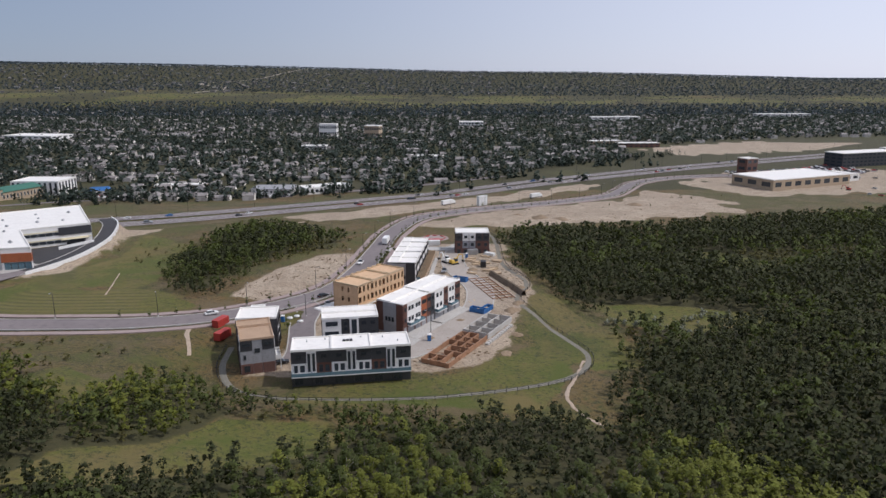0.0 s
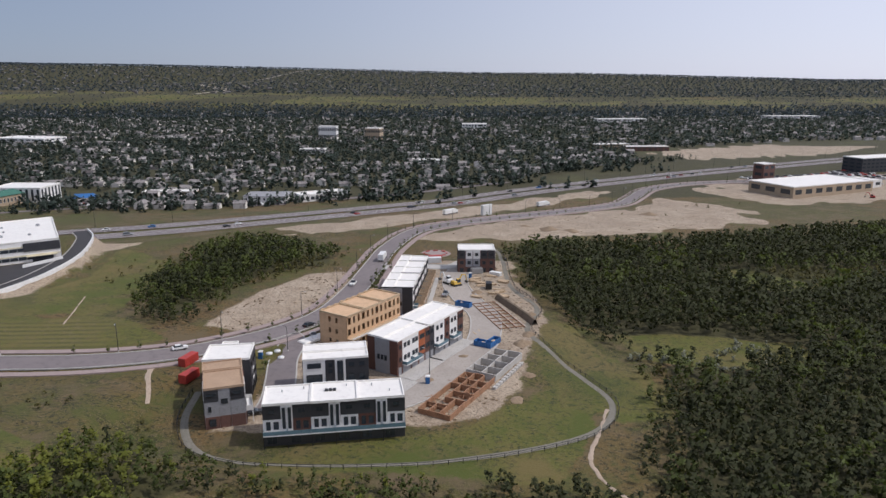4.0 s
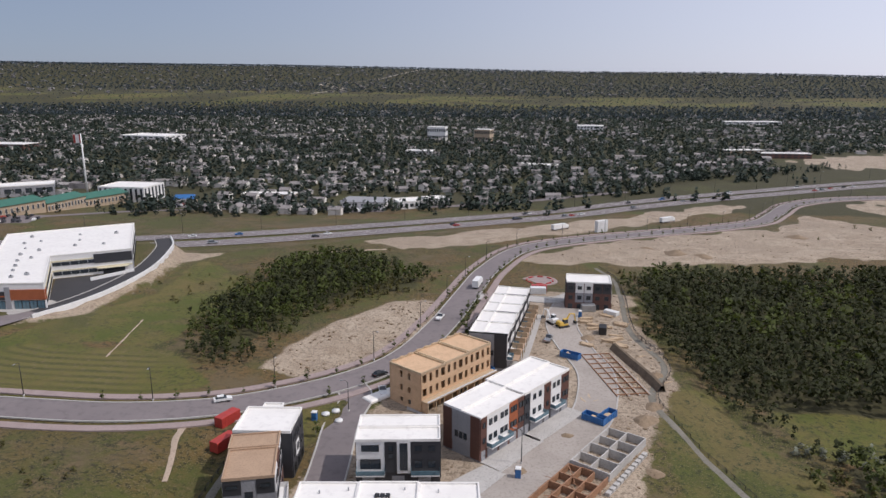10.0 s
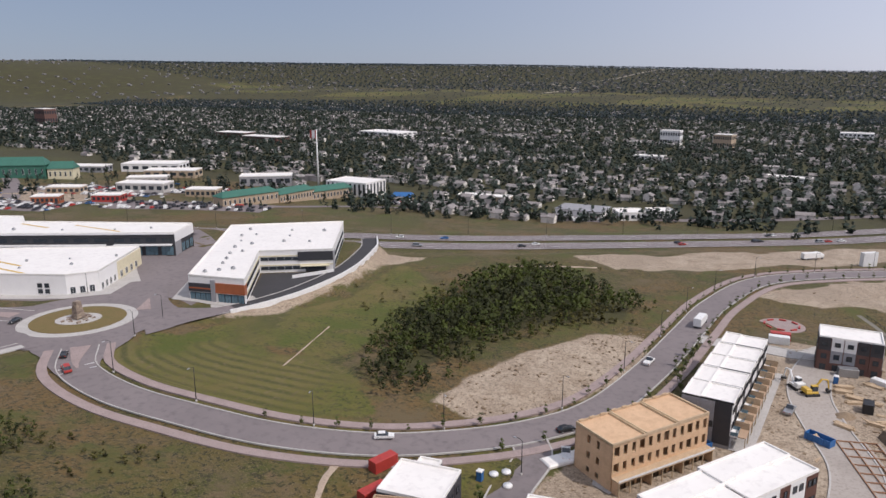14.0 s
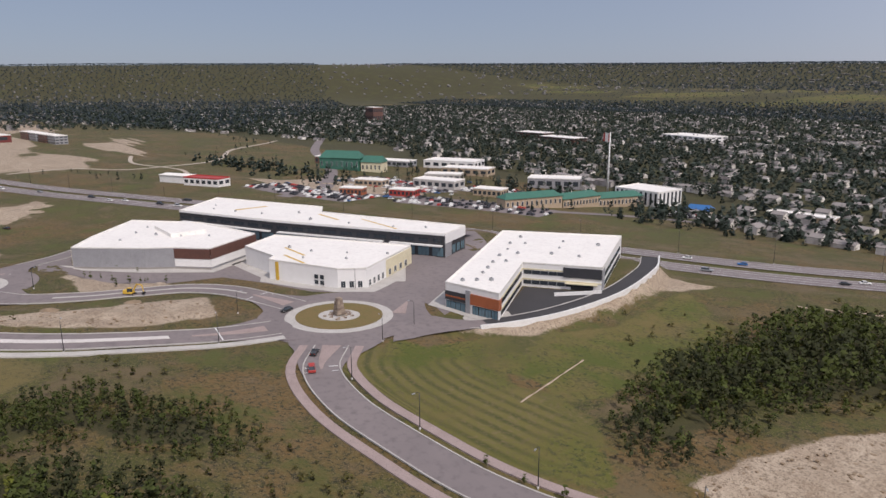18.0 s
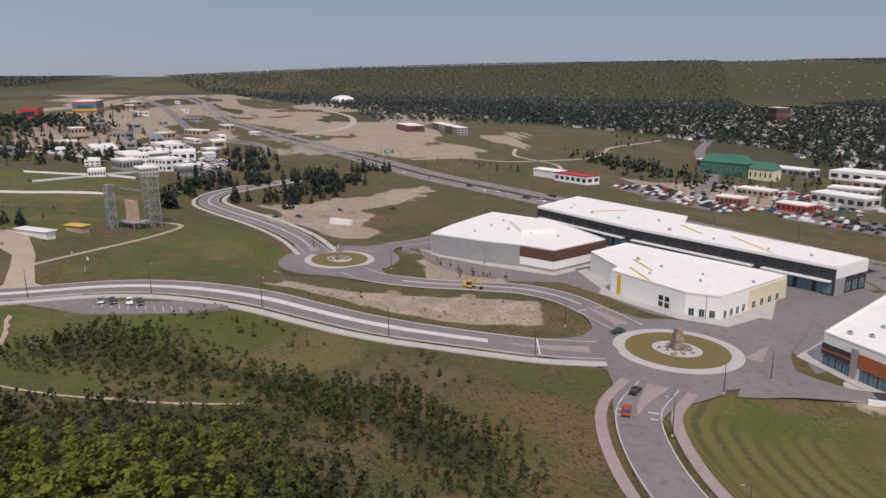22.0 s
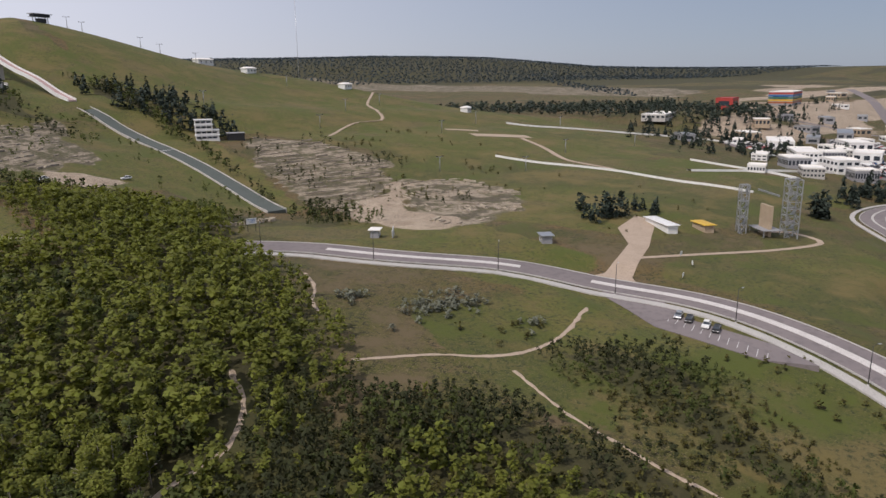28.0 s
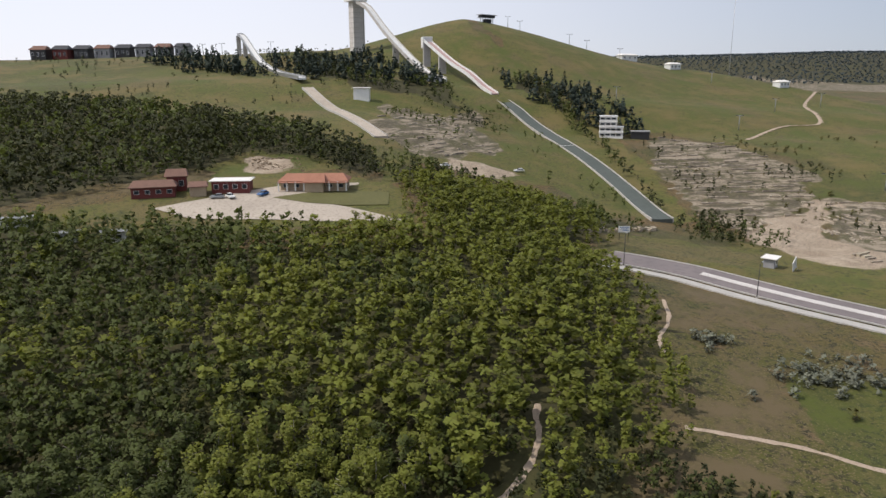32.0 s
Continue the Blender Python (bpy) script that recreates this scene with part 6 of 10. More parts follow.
for _a in ((-46, -26, -44, -8), (-6, 2, 14, 3.2), (20, 12, 50, 13)):
    box("yellow_membrane", (_a[0], _a[1], _H, _a[2], _a[3], _H + 0.05), YELLOW_PAINT, BSTORE)

# ---- roundabout furniture ----
def stone_monument(x, y, z):
    t = thing("stone_monument", Matrix.Translation((x, y, z)), "tapering pillar of stacked brown stone amid boulders", "monument")
    stone = [mesh("stone", [(sx * (0.5 + 0.06 * RNG.normal()), sy * (0.5 + 0.06 * RNG.normal()), sz * (0.5 + 0.04 * RNG.normal())) for sz in (-1, 1) for sx, sy in ((-1, -1), (1, -1), (1, 1), (-1, 1))], BOX_FACES, STONE) for _ in range(5)]
    zc = 0.3
    for c in range(13):
        w = 3.0 - 0.11 * c
        for i, (dx, dy) in enumerate(((-0.25, -0.25), (0.25, -0.25), (0.25, 0.25), (-0.25, 0.25))):
            part("stone", stone[RNG.integers(0, 5)], t, m=Matrix.Translation((dx * w * (1.1 if c % 2 else 0.9), dy * w, zc + 0.22)) @ Matrix.Rotation(RNG.normal(0, 0.06), 4, "Z") @ Matrix.Diagonal((w * 0.54, w * 0.52, 0.46, 1)))
        zc += 0.44
    for i in range(36):
        a, r = RNG.uniform(0, 6.28), RNG.uniform(2.2, 5.0)
        s = RNG.uniform(0.5, 1.2)
        part("boulder", stone[RNG.integers(0, 5)], t, m=Matrix.Translation((r * math.cos(a), r * math.sin(a), 0.2 * s)) @ Matrix.Rotation(RNG.uniform(0, 3), 4, "Z") @ Matrix.Diagonal((s, s * 0.8, s * 0.6, 1)))


stone_monument(ROUND_A[0], ROUND_A[1], ROUND_A[2] + 0.3)
stone_monument(ROUND_B[0], ROUND_B[1], ROUND_B[2] + 0.3)


def splitter(line, i0, i1, w0, w1, name="traffic_island"):
    """A tapering kerbed island in the middle of a road's mouth."""
    seg = line[i0:i1]
    nrm = normals(line)[i0:i1]
    n = len(seg)
    ws = np.linspace(w0, w1, n)
    vs = []
    for (x, y, z), (nx, ny), w in zip(seg, nrm, ws):
        vs += [(x - nx * w, y - ny * w, z - 0.05), (x - nx * w, y - ny * w, z + 0.2), (x + nx * w, y + ny * w, z + 0.2), (x + nx * w, y + ny * w, z - 0.05)]
    fs = [(4 * i + j, 4 * i + j + 1, 4 * i + j + 5, 4 * i + j + 4)[::-1] for i in range(n - 1) for j in range(3)]
    fs += [(0, 1, 2, 3), (4 * n - 1, 4 * n - 2, 4 * n - 3, 4 * n - 4)]
    return tagged(new(name, mesh(name, vs, fs, PAVING)), "kerbed pink paving island in the road mouth", "traffic island", kind="structure")


def crossing(line, i, width):
    nrm, (x, y, z) = normals(line)[i], line[i]
    ob = None
    for d in (-1.6, 1.6):
        tx, ty = nrm[1], -nrm[0]
        cx, cy = x + tx * d, y + ty * d
        vs = [(cx + nrm[0] * s * width / 2 + tx * e, cy + nrm[1] * s * width / 2 + ty * e, z + 0.09) for s, e in ((-1, -0.2), (-1, 0.2), (1, 0.2), (1, -0.2))]
        me = mesh("crosswalk_line", vs, [(3, 2, 1, 0)], WHITE_LINE)
        if ob is None:
            ob = tagged(new("crosswalk", me), "two white painted crosswalk lines", "crosswalk", kind="structure")
        else:
            part("crosswalk_line", me, ob)


splitter(MAIN_ROAD, 0, 6, 2.8, 0.3)
crossing(MAIN_ROAD, 5, 9)
splitter(PARK_ROAD, 1, 9, 2.6, 0.4)
crossing(PARK_ROAD, 6, 12)
splitter(STORE_ROAD, 1, 8, 2.6, 0.4)
crossing(STORE_ROAD, 6, 10)
splitter(OFFICE_ROAD, 1, 6, 2.4, 0.3)
splitter(LOOP_ROAD, 1, 7, 2.2, 0.3)
splitter(BACK_ROAD, 0, 5, 2.0, 0.3)
tagged(new("store_plaza", prism_data("store_plaza", [(-236, 263), (-230, 272), (-226, 288), (-234, 306), (-246, 312), (-250, 308), (-238, 287), (-231, 273)], PAD - 0.8, PAD + 0.22, CONCRETE)), "pale concrete plaza wrapping the corner store", "pavement", kind="structure")
tagged(new("office_walk", prism_data("office_walk", [(-197, 276), (-182, 272), (-170, 282), (-172, 287), (-195, 281.5)], PAD - 0.8, PAD + 0.1, CONCRETE)), "pale concrete walk before the office corner", "pavement", kind="structure")


# ---- ski jumps and hill ----
TURF = mat("landing_turf", (0.085, 0.10, 0.09), (0.065, 0.08, 0.07), 0.9, scale=0.15, fine=2, wave=("Y", 0.6))
REDTRACK = mat("faded_red_track", (0.46, 0.33, 0.31), (0.38, 0.22, 0.20), 0.8, scale=0.3, fine=3)


def beam_line(name, pts, w, thick, material, parent, wall=0.0, wall_mat=None):
    """A sloping slab along points with optional side walls, as one part each."""
    line = np.array(pts, float)
    part(name, ribbon_mesh(name, line, (-w / 2, -w / 2, w / 2, w / 2, -w / 2), material, (-thick, 0, 0, -thick, -thick)), parent)
    if wall:
        for s in (-1, 1):
            a, b = sorted((s * w / 2, s * (w / 2 + 0.35)))
            part("side_wall", ribbon_mesh("side_wall", line, (a, a, b, b), wall_mat or CONCRETE, (-thick, wall, wall, -thick)), parent)


def ribbon_mesh(name, line, offsets, material, zs):
    nrm = normals(line)
    k = len(offsets)
    vs = [(x + nx * o, y + ny * o, z + dz) for (x, y, z), (nx, ny) in zip(line, nrm) for o, dz in zip(offsets, zs)]
    fs = [(i * k + j + 1, i * k + j, (i + 1) * k + j, (i + 1) * k + j + 1) for i in range(len(line) - 1) for j in range(k - 1)]
    fs += [tuple(range(k if offsets[0] != offsets[-1] else k - 1)), tuple(range((len(line) - 1) * k, len(line) * k - (0 if offsets[0] != offsets[-1] else 1)))[::-1]]
    return mesh(name, vs, fs, material)


def pillar(parent, x, y, top, w=2.2, material=None):
    z = height(x, y)
    if top - z > 1.5:
        part("pier", box_data("pier", [(-w / 2, -w / 3, z - 1 - top, w / 2, w / 3, 0)], material or CONCRETE), parent, m=Matrix.Translation((x, y, top)))


def big_jump():
    t = thing("ski_jump", Matrix.Identity(4), "tall concrete ski jump tower with a long pale inrun", "ski jump", "ski jumps")
    x, y, z = -138, -433, height(-138, -433)
    sh = part("tower", box_data("tower", [(-4.2, -3.8, -2, 4.2, 3.8, 38)], PALE_CONCRETE), t, m=Matrix.Translation((x, y, z)) @ Matrix.Rotation(0.42, 4, "Z"))
    for k in range(9):
        part("ledge", shared("ledge", lambda: box_data("ledge", [(-4.4, -4.0, 0, 4.4, 4.0, 0.35)], CONCRETE)), sh, m=Matrix.Translation((0, 0, 3 + 3.8 * k)))
    part("head_house", box_data("head_house", [(-7, -6, 38, 7, 6, 43), (-5, -4.5, 43, 5, 4.5, 47)], WHITE_PANEL, 0.3), sh)
    part("window_band", box_data("window_band", [(-7.05, -6.05, 40, 7.05, 6.05, 41.4)], GLASS), sh)
    part("stair_shaft", box_data("stair_shaft", [(-6.4, -2.2, -2, -4.2, 2.2, 36)], CONCRETE), sh)
    pts = [(-140, -427, 128.5), (-146, -415, 123.6), (-155, -396, 108), (-162.5, -380, 96.3), (-174.6, -354, 79.9), (-181, -340, 73.6), (-187.4, -326, 70.4)]
    beam_line("inrun", curve(pts, 6), 5.0, 1.6, WHITE_PAINT, t, 1.0, CONCRETE)
    for px, py, pz in (pts[3], pts[4]):
        pillar(t, px, py, pz - 1.6, 4.5)
    box("judges_hut", (-186, -330, height(-180, -322) - 1, -174, -322, height(-180, -322) + 4), STEEL, t)


def mid_jump():
    t = thing("ski_jump", Matrix.Identity(4), "ski jump with red inrun track and grey-green landing slope", "ski jump", "ski jumps")
    pts = curve([(-183, -366.5, 97), (-195.8, -339, 81.5), (-204, -322, 73.9), (-211, -307, 65), (-215, -296, 61)], 6)
    beam_line("inrun", pts, 5.0, 1.2, REDTRACK, t, 1.1, WHITE_PAINT)
    for k in (0, 3):
        pillar(t, pts[k][0], pts[k][1], pts[k][2] - 1.2, 5)
    box("start_house", (-187, -373, 92, -180, -365, 99.5), WHITE_PANEL, t, "", 0.2)
    land_line = curve([(-217, -290), (-222, -268), (-228, -237), (-231, -200), (-233, -166), (-233, -135), (-230, -98)], 5)
    zz = ground(land_line[:, 0], land_line[:, 1])
    zz = np.convolve(np.pad(zz, 3, mode="edge"), np.ones(7) / 7, "valid") + 0.8
    ll = np.column_stack([land_line, zz])
    part("landing_slope", ribbon_mesh("landing_slope", ll, (-4.2, -4.2, 4.2, 4.2), TURF, (-3, 0, 0, -3)), t, "grey-green plastic matting")
    for s in (-1, 1):
        a, b = sorted((s * 4.2, s * 4.6))
        part("side_board", ribbon_mesh("side_board", ll, (a, a, b, b), CONCRETE, (-1.5, 0.45, 0.45, -1.5)), t)
    part("distance_line", ribbon_mesh("distance_line", ll[16:17].repeat(2, 0) + np.array([[0, -0.6, 0.06], [0, 0.6, 0.06]]), (-4.1, 4.1), WHITE_LINE, (0.06, 0.06)), t) if len(ll) > 20 else None


def small_jump():
    t = thing("ski_jump", Matrix.Identity(4), "smaller ski jump with pale landing strip among spruces", "ski jump", "ski jumps")
    pts = curve([(-46, -452, 105), (-50, -446, 103), (-64.6, -394, 83.4), (-77.7, -347, 75.4), (-94.3, -289, 71.4)], 8)
    beam_line("inrun", pts, 4.2, 1.2, WHITE_PAINT, t, 1.0, STEEL)
    for k in range(0, len(pts) - 4, 3):
        pillar(t, pts[k][0], pts[k][1], pts[k][2] - 1.2, 3.2)
    c = curve([(-97, -278), (-112, -225), (-128, -169)], 5)
    ll = np.column_stack([c, ground(c[:, 0], c[:, 1]) + 0.7])
    part("landing_slope", ribbon_mesh("landing_slope", ll, (-3, -3, 3, 3), GRAVEL, (-2, 0, 0, -2)), t, "bare pale landing strip")
    for s in (-1, 1):
        a, b = sorted((s * 3, s * 3.3))
        part("side_board", ribbon_mesh("side_board", ll, (a, a, b, b), CONCRETE, (-1.0, 0.35, 0.35, -1.0)), t)


big_jump()
mid_jump()
small_jump()


def judges_tower():
    x, y = -266, -231
    t = thing("judges_tower", Matrix.Translation((x, y, height(x, y))) @ Matrix.Rotation(2.75, 4, "Z"), "stepped white judges' tower with dark window bands beside the landing", "building")
    for k, (x0, x1) in enumerate(((-6, 7), (-6, 7), (-6, 3.5), (-6, 3.5))):
        box("storey", (x0, -4, 3.0 * k - (1.5 if k == 0 else 0), x1, 4, 3.0 * k + 2.7), WHITE_PANEL, t)
        box("floor_band", (x0 - 0.4, -4.4, 3.0 * k + 2.7, x1 + 0.4, 4.4, 3.0 * k + 3.0), WHITE_PAINT, t)
        for i in range(4 if k < 2 else 3):
            window(t, face("front", 1, 8) @ Matrix.Translation((0, -4, 0)), x0 + 1.5 + i * 3, 3 * k + 1.6, 2.4, 1.0, 0.03)
            window(t, face("back", 0, 4), -x0 - 1.5 - i * 3, 3 * k + 1.6, 2.4, 1.0, 0.03)
    d = thing("equipment_shed", Matrix.Translation((x - 16, y + 5, height(x - 16, y + 5))) @ Matrix.Rotation(2.75, 4, "Z"), "dark flat-roofed shed beside the judges' tower", "shed")
    box("wall", (-5, -3, -1, 5, 3, 4), DARK_METAL, d)
    box("roof", (-5.4, -3.4, 4, 5.4, 3.4, 4.4), GREY_PANEL, d)


judges_tower()


def gable_building(name, x, y, turn, w, d, h, rise, wall_mat, roof_mat, label, category="building", columns=0, wins=0, group="hill buildings", z=None):
    z = height(x, y) if z is None else z
    t = thing(name, Matrix.Translation((x, y, z)) @ Matrix.Rotation(turn, 4, "Z"), label, category, group)
    a, b, o = w / 2, d / 2, 0.7
    box("wall", (-a, -b, -1.5, a, b, h), wall_mat, t)
    vs = [(-a - o, -b - o, h - 0.1), (a + o, -b - o, h - 0.1), (a + o, b + o, h - 0.1), (-a - o, b + o, h - 0.1), (-a - o, -b - o, h + 0.15), (a + o, -b - o, h + 0.15), (a + o, b + o, h + 0.15), (-a - o, b + o, h + 0.15), (-a * 0.8 - o, 0, h + rise), (a * 0.8 + o, 0, h + rise)]
    fs = [(3, 2, 1, 0), (0, 1, 5, 4), (1, 2, 6, 5), (2, 3, 7, 6), (3, 0, 4, 7), (4, 5, 9, 8), (6, 7, 8, 9), (5, 6, 9), (7, 4, 8)]
    part("roof", mesh("roof", vs, fs, roof_mat), t)
    for k in range(columns):
        box("column", (-a - 0.3 + k * (w + 0.4) / (columns - 1), b + 1.6, 0, -a + 0.1 + k * (w + 0.4) / (columns - 1), b + 2.0, h), WHITE_PAINT, t)
    if columns:
        box("porch_roof", (-a - 0.6, b, h - 0.3, a + 0.6, b + 2.4, h - 0.1), roof_mat, t)
    for k in range(wins):
        for s in (-1, 1):
            window(t, Matrix.Translation((0, s * b, 0)) @ Matrix.Rotation(math.pi if s > 0 else 0, 4, "Z"), -a + w * (k + 0.5) / wins, h * 0.52, min(1.6, w / wins * 0.6), h * 0.42, 0.03, WHITE_PAINT)
    return t


CLAY = mat("clay_red_roof", (0.36, 0.165, 0.105), (0.27, 0.12, 0.075), 0.85, scale=0.4, fine=3)
BROWN_ROOF = mat("brown_shingles", (0.20, 0.11, 0.08), (0.14, 0.08, 0.06), 0.9, scale=0.4, fine=3)
SIDING_RED = mat("barn_red_siding", (0.16, 0.035, 0.03), (0.11, 0.026, 0.022), 0.8, scale=0.4, fine=4)
TAN_WALL = mat("tan_wall", (0.42, 0.33, 0.23), (0.33, 0.25, 0.17), 0.85, scale=0.4, fine=4)
gable_building("lodge", -97, -90, -0.18, 22, 8, 3.0, 2.2, TAN_WALL, CLAY, "low lodge with clay-red roof and white porch columns", "lodge", 9, 6)
gable_building("lodge_wing", -97, -86.5, -0.18, 6, 6, 3.2, 2.4, TAN_WALL, CLAY, "gabled porch wing of the clay-roofed lodge", "porch")
gable_building("workshop", -70, -89, -0.1, 12, 7, 3.8, 0.5, SIDING_RED, MEMBRANE, "barn-red workshop with a white roof and big doors", "workshop", 0, 4)
gable_building("cabin", -46, -86, 0.1, 13, 7, 3.0, 1.9, SIDING_RED, BROWN_ROOF, "dark red cabin with brown shingled roof", "cabin", 0, 4)
gable_building("cabin", -52, -93, 0.1, 6, 6, 4.6, 2.2, SIDING_RED, BROWN_ROOF, "tall dark red cabin with brown gable", "cabin", 0, 2)
gable_building("garage", -59.5, -86, 0.1, 5, 6, 2.8, 1.4, TAN_WALL, BROWN_ROOF, "small tan garage with brown roof", "garage")
for _x, _y, _t in ((-13, -62, 0.2), (-4, -50, 0.2), (-42, -49, 0.1), (-30, -50, 0.3)):
    gable_building("site_trailer", _x, _y, _t, 9 if _x > -20 else 6, 2.8, 2.6, 0.2, WHITE_PAINT, STEEL, "white portable trailer on the grass", "trailer", 0, 2, "trailers")
for _x, _y, _p in ((-70, -80, "white"), (-66, -80, "silver"), (-80, -82, "blue"), (-186, -146, "white"), (-150, -133, "white"), (-176, -324, "white")):
    car(_p, Matrix.Translation((_x, _y, height(_x, _y) + 0.2)) @ Matrix.Rotation(_x % 3, 4, "Z"), "car parked on the gravel near the buildings")

# hilltop: lift station, pylons, houses, snow-white roofs
def lift_station(x, y, turn):
    t = thing("lift_station", Matrix.Translation((x, y, height(x, y))) @ Matrix.Rotation(turn, 4, "Z"), "dark chairlift top station with an overhanging roof on legs", "lift station", "hill buildings")
    box("cabin", (-4, -2, -0.5, 3, 2, 2.8), DARK_METAL, t)
    box("machine_housing", (-8, -2.2, 4.0, 8, 2.2, 6.0), DARK_METAL, t, "", 0.5)
    box("roof", (-9.5, -3.2, 6.0, 9.5, 3.2, 6.5), GREY_PANEL, t)
    for px in (-6, 0, 6):
        for s in (-1.4, 1.4):
            box("leg", (px - 0.25, s - 0.25, -1, px + 0.25, s + 0.25, 4.0), STEEL, t)
    part("bullwheel", tube_data("bullwheel", [(8.6, 0, 3.6), (8.6, 0, 3.95)], 2.2, STEEL, 18, False), t)


lift_station(-256, -479, 0.5)
_rm = thing("radio_mast", Matrix.Translation((-524, -523, height(-524, -523))), "very thin grey radio mast standing behind the ridge", "mast")
part("pole", tube_data("pole", [(0, 0, -1), (0, 0, 60), (0, 0, 130)], [0.35, 0.28, 0.18], STEEL, 6), _rm)
for _x, _y, _h in ((-275, -478, 9), (-285, -474, 8), (-330, -470, 9), (-345, -466, 8), (-372, -455, 9), (-420, -300, 9), (-360, -250, 9), (-480, -330, 10), (-520, -250, 10), (-300, -300, 9), (-440, -210, 9), (-600, -220, 10), (-30, -480, 9), (-70, -470, 9), (-350, -120, 8), (-470, -120, 9), (-560, -120, 9), (-16, -470, 9), (-430, -400, 9), (-390, -90, 8)):
    t = thing("lift_pylon", Matrix.Translation((_x, _y, height(_x, _y))), "slim grey steel chairlift pylon with a crossbar", "pylon", "lift pylons")
    part("mast", shared(("mast", _h), lambda: tube_data("mast", [(0, 0, -1), (0, 0, _h)], [0.3, 0.18], STEEL, 8)), t)
    part("crossbar", shared(("xbar", _h), lambda: box_data("crossbar", [(-2.4, -0.15, _h - 0.3, 2.4, 0.15, _h)], STEEL)), t)
    for _s in (-2.2, 2.2):
        part("sheave", shared(("sheave", _h), lambda: box_data("sheave", [(-0.12, -0.9, _h, 0.12, 0.9, _h + 0.3)], DARK_METAL)), t, m=Matrix.Translation((_s, 0, 0)))
for _x, _y, _w in ((-386, -470, 20), (-422, -452, 14), (-497, -402, 14), (-560, -300, 10)):
    gable_building("hill_cabin", _x, _y, 0.4, _w, 7, 4, 1.6, WHITE_PAINT, MEMBRANE, "white service building on the ski slope", "building", 0, 3)
gable_building("scoreboard_hut", -127, -258, 2.9, 9, 4, 6.5, 0.3, WHITE_PAINT, MEMBRANE, "white boxy hut below the spruce stand", "hut")
for _k in range(8):
    gable_building("hill_house", 108 - _k * 15, -478 - 3 * _k, -0.2, 12, 10, 7.5, 3.2, SIDING_RED if _k == 1 else (DARK_METAL, GREY_PANEL)[_k % 2], BROWN_ROOF if _k % 3 == 0 else DARK_METAL, "two-storey house on the hilltop skyline", "house", 0, 3, "hilltop houses")
for _k in range(7):
    _x, _y = 4 - _k * 5.2, -468
    t = thing("flag_mast", Matrix.Translation((_x, _y, height(_x, _y))) @ Matrix.Rotation(0.12 * (-1) ** _k, 4, "Y"), "thin dark leaning mast on the skyline", "mast", "masts")
    part("pole", shared("flagmast", lambda: tube_data("pole", [(0, 0, -1), (0, 0, 9)], [0.2, 0.1], DARK_METAL, 6)), t)

# ---- rock ledges of the old quarry ----
_lv, _lf = [], []
for _poly, _tries in zip(ROCKY, (900, 620, 200)):
    _p = np.array(_poly)
    _qx, _qy = RNG.uniform(_p[:, 0].min(), _p[:, 0].max(), _tries), RNG.uniform(_p[:, 1].min(), _p[:, 1].max(), _tries)
    _ok = inside(_poly, _qx, _qy) & (fuzz(_qx, _qy, 26, 44) > 0.0)
    _qx, _qy = _qx[_ok], _qy[_ok]
    for _it in range(3):  # slide each slab up or down the slope to its bed
        _g0, _ga, _gb = ground(_qx, _qy), ground(_qx + 1, _qy), ground(_qx, _qy + 1)
        _dx, _dy = _ga - _g0, _gb - _g0
        _gg = np.maximum(_dx**2 + _dy**2, 0.004)
        _off = np.clip((np.round(_g0 / 1.15) * 1.15 - _g0) / _gg, -8, 8)
        _qx, _qy = _qx + _dx * _off, _qy + _dy * _off
    _qz = ground(_qx, _qy)
    for _x, _y, _z, _u, _v in zip(_qx, _qy, _qz, _dx, _dy):
        _l, _w, _h = RNG.uniform(1.5, 6.5), RNG.uniform(0.6, 1.5), RNG.uniform(0.2, 0.75)
        _a = math.atan2(_u, -_v) + RNG.normal(0, 0.08)
        _c, _s = math.cos(_a), math.sin(_a)
        _n = 5
        _o = [(-_l / 2 + _l * k / _n, -_w * RNG.uniform(0.25, 0.6)) for k in range(_n + 1)] + [(_l / 2 - _l * k / _n, _w * RNG.uniform(0.25, 0.6)) for k in range(_n + 1)]
        _n, _b = len(_o), len(_lv)
        _rim = [(_x + p * _c - q * _s, _y + p * _s + q * _c) for p, q in _o]
        _lv += [(x, y, _z - 1.4) for x, y in _rim] + [(x, y, _z + _h * RNG.uniform(0.7, 1.1)) for x, y in _rim]
        _lf += [tuple(range(_b + _n, _b + 2 * _n))] + [(_b + i, _b + (i + 1) % _n, _b + _n + (i + 1) % _n, _b + _n + i) for i in range(_n)]
tagged(new("rock_ledges", mesh("rock_ledges", _lv, _lf, ROCK)), "layered pale rock ledges on an eroded slope", "rock", kind="stuff")
for _i in range(46):
    _u = _i / 45
    _x, _y = -176 - 40 * _u + RNG.normal(0, 1), -56 + 8 * _u + RNG.normal(0, 1.2) - 30 * _u
    _s = RNG.uniform(0.6, 1.5)
    tagged(new("boulder", shared(("bld", _i % 5), lambda: mesh("boulder", [(sx * (0.5 + 0.12 * RNG.normal()), sy * (0.5 + 0.12 * RNG.normal()), sz * (0.45 + 0.08 * RNG.normal())) for sz in (-1, 1) for sx, sy in ((-1, -1), (1, -1), (1, 1), (-1, 1))], BOX_FACES, ROCK))), "pale rough boulder lining the road end", "boulder", "row of boulders").matrix_world = Matrix.Translation((_x, _y, height(_x, _y) + 0.25 * _s)) @ Matrix.Rotation(_i, 4, "Z") @ Matrix.Diagonal((_s * 1.4, _s, _s, 1))

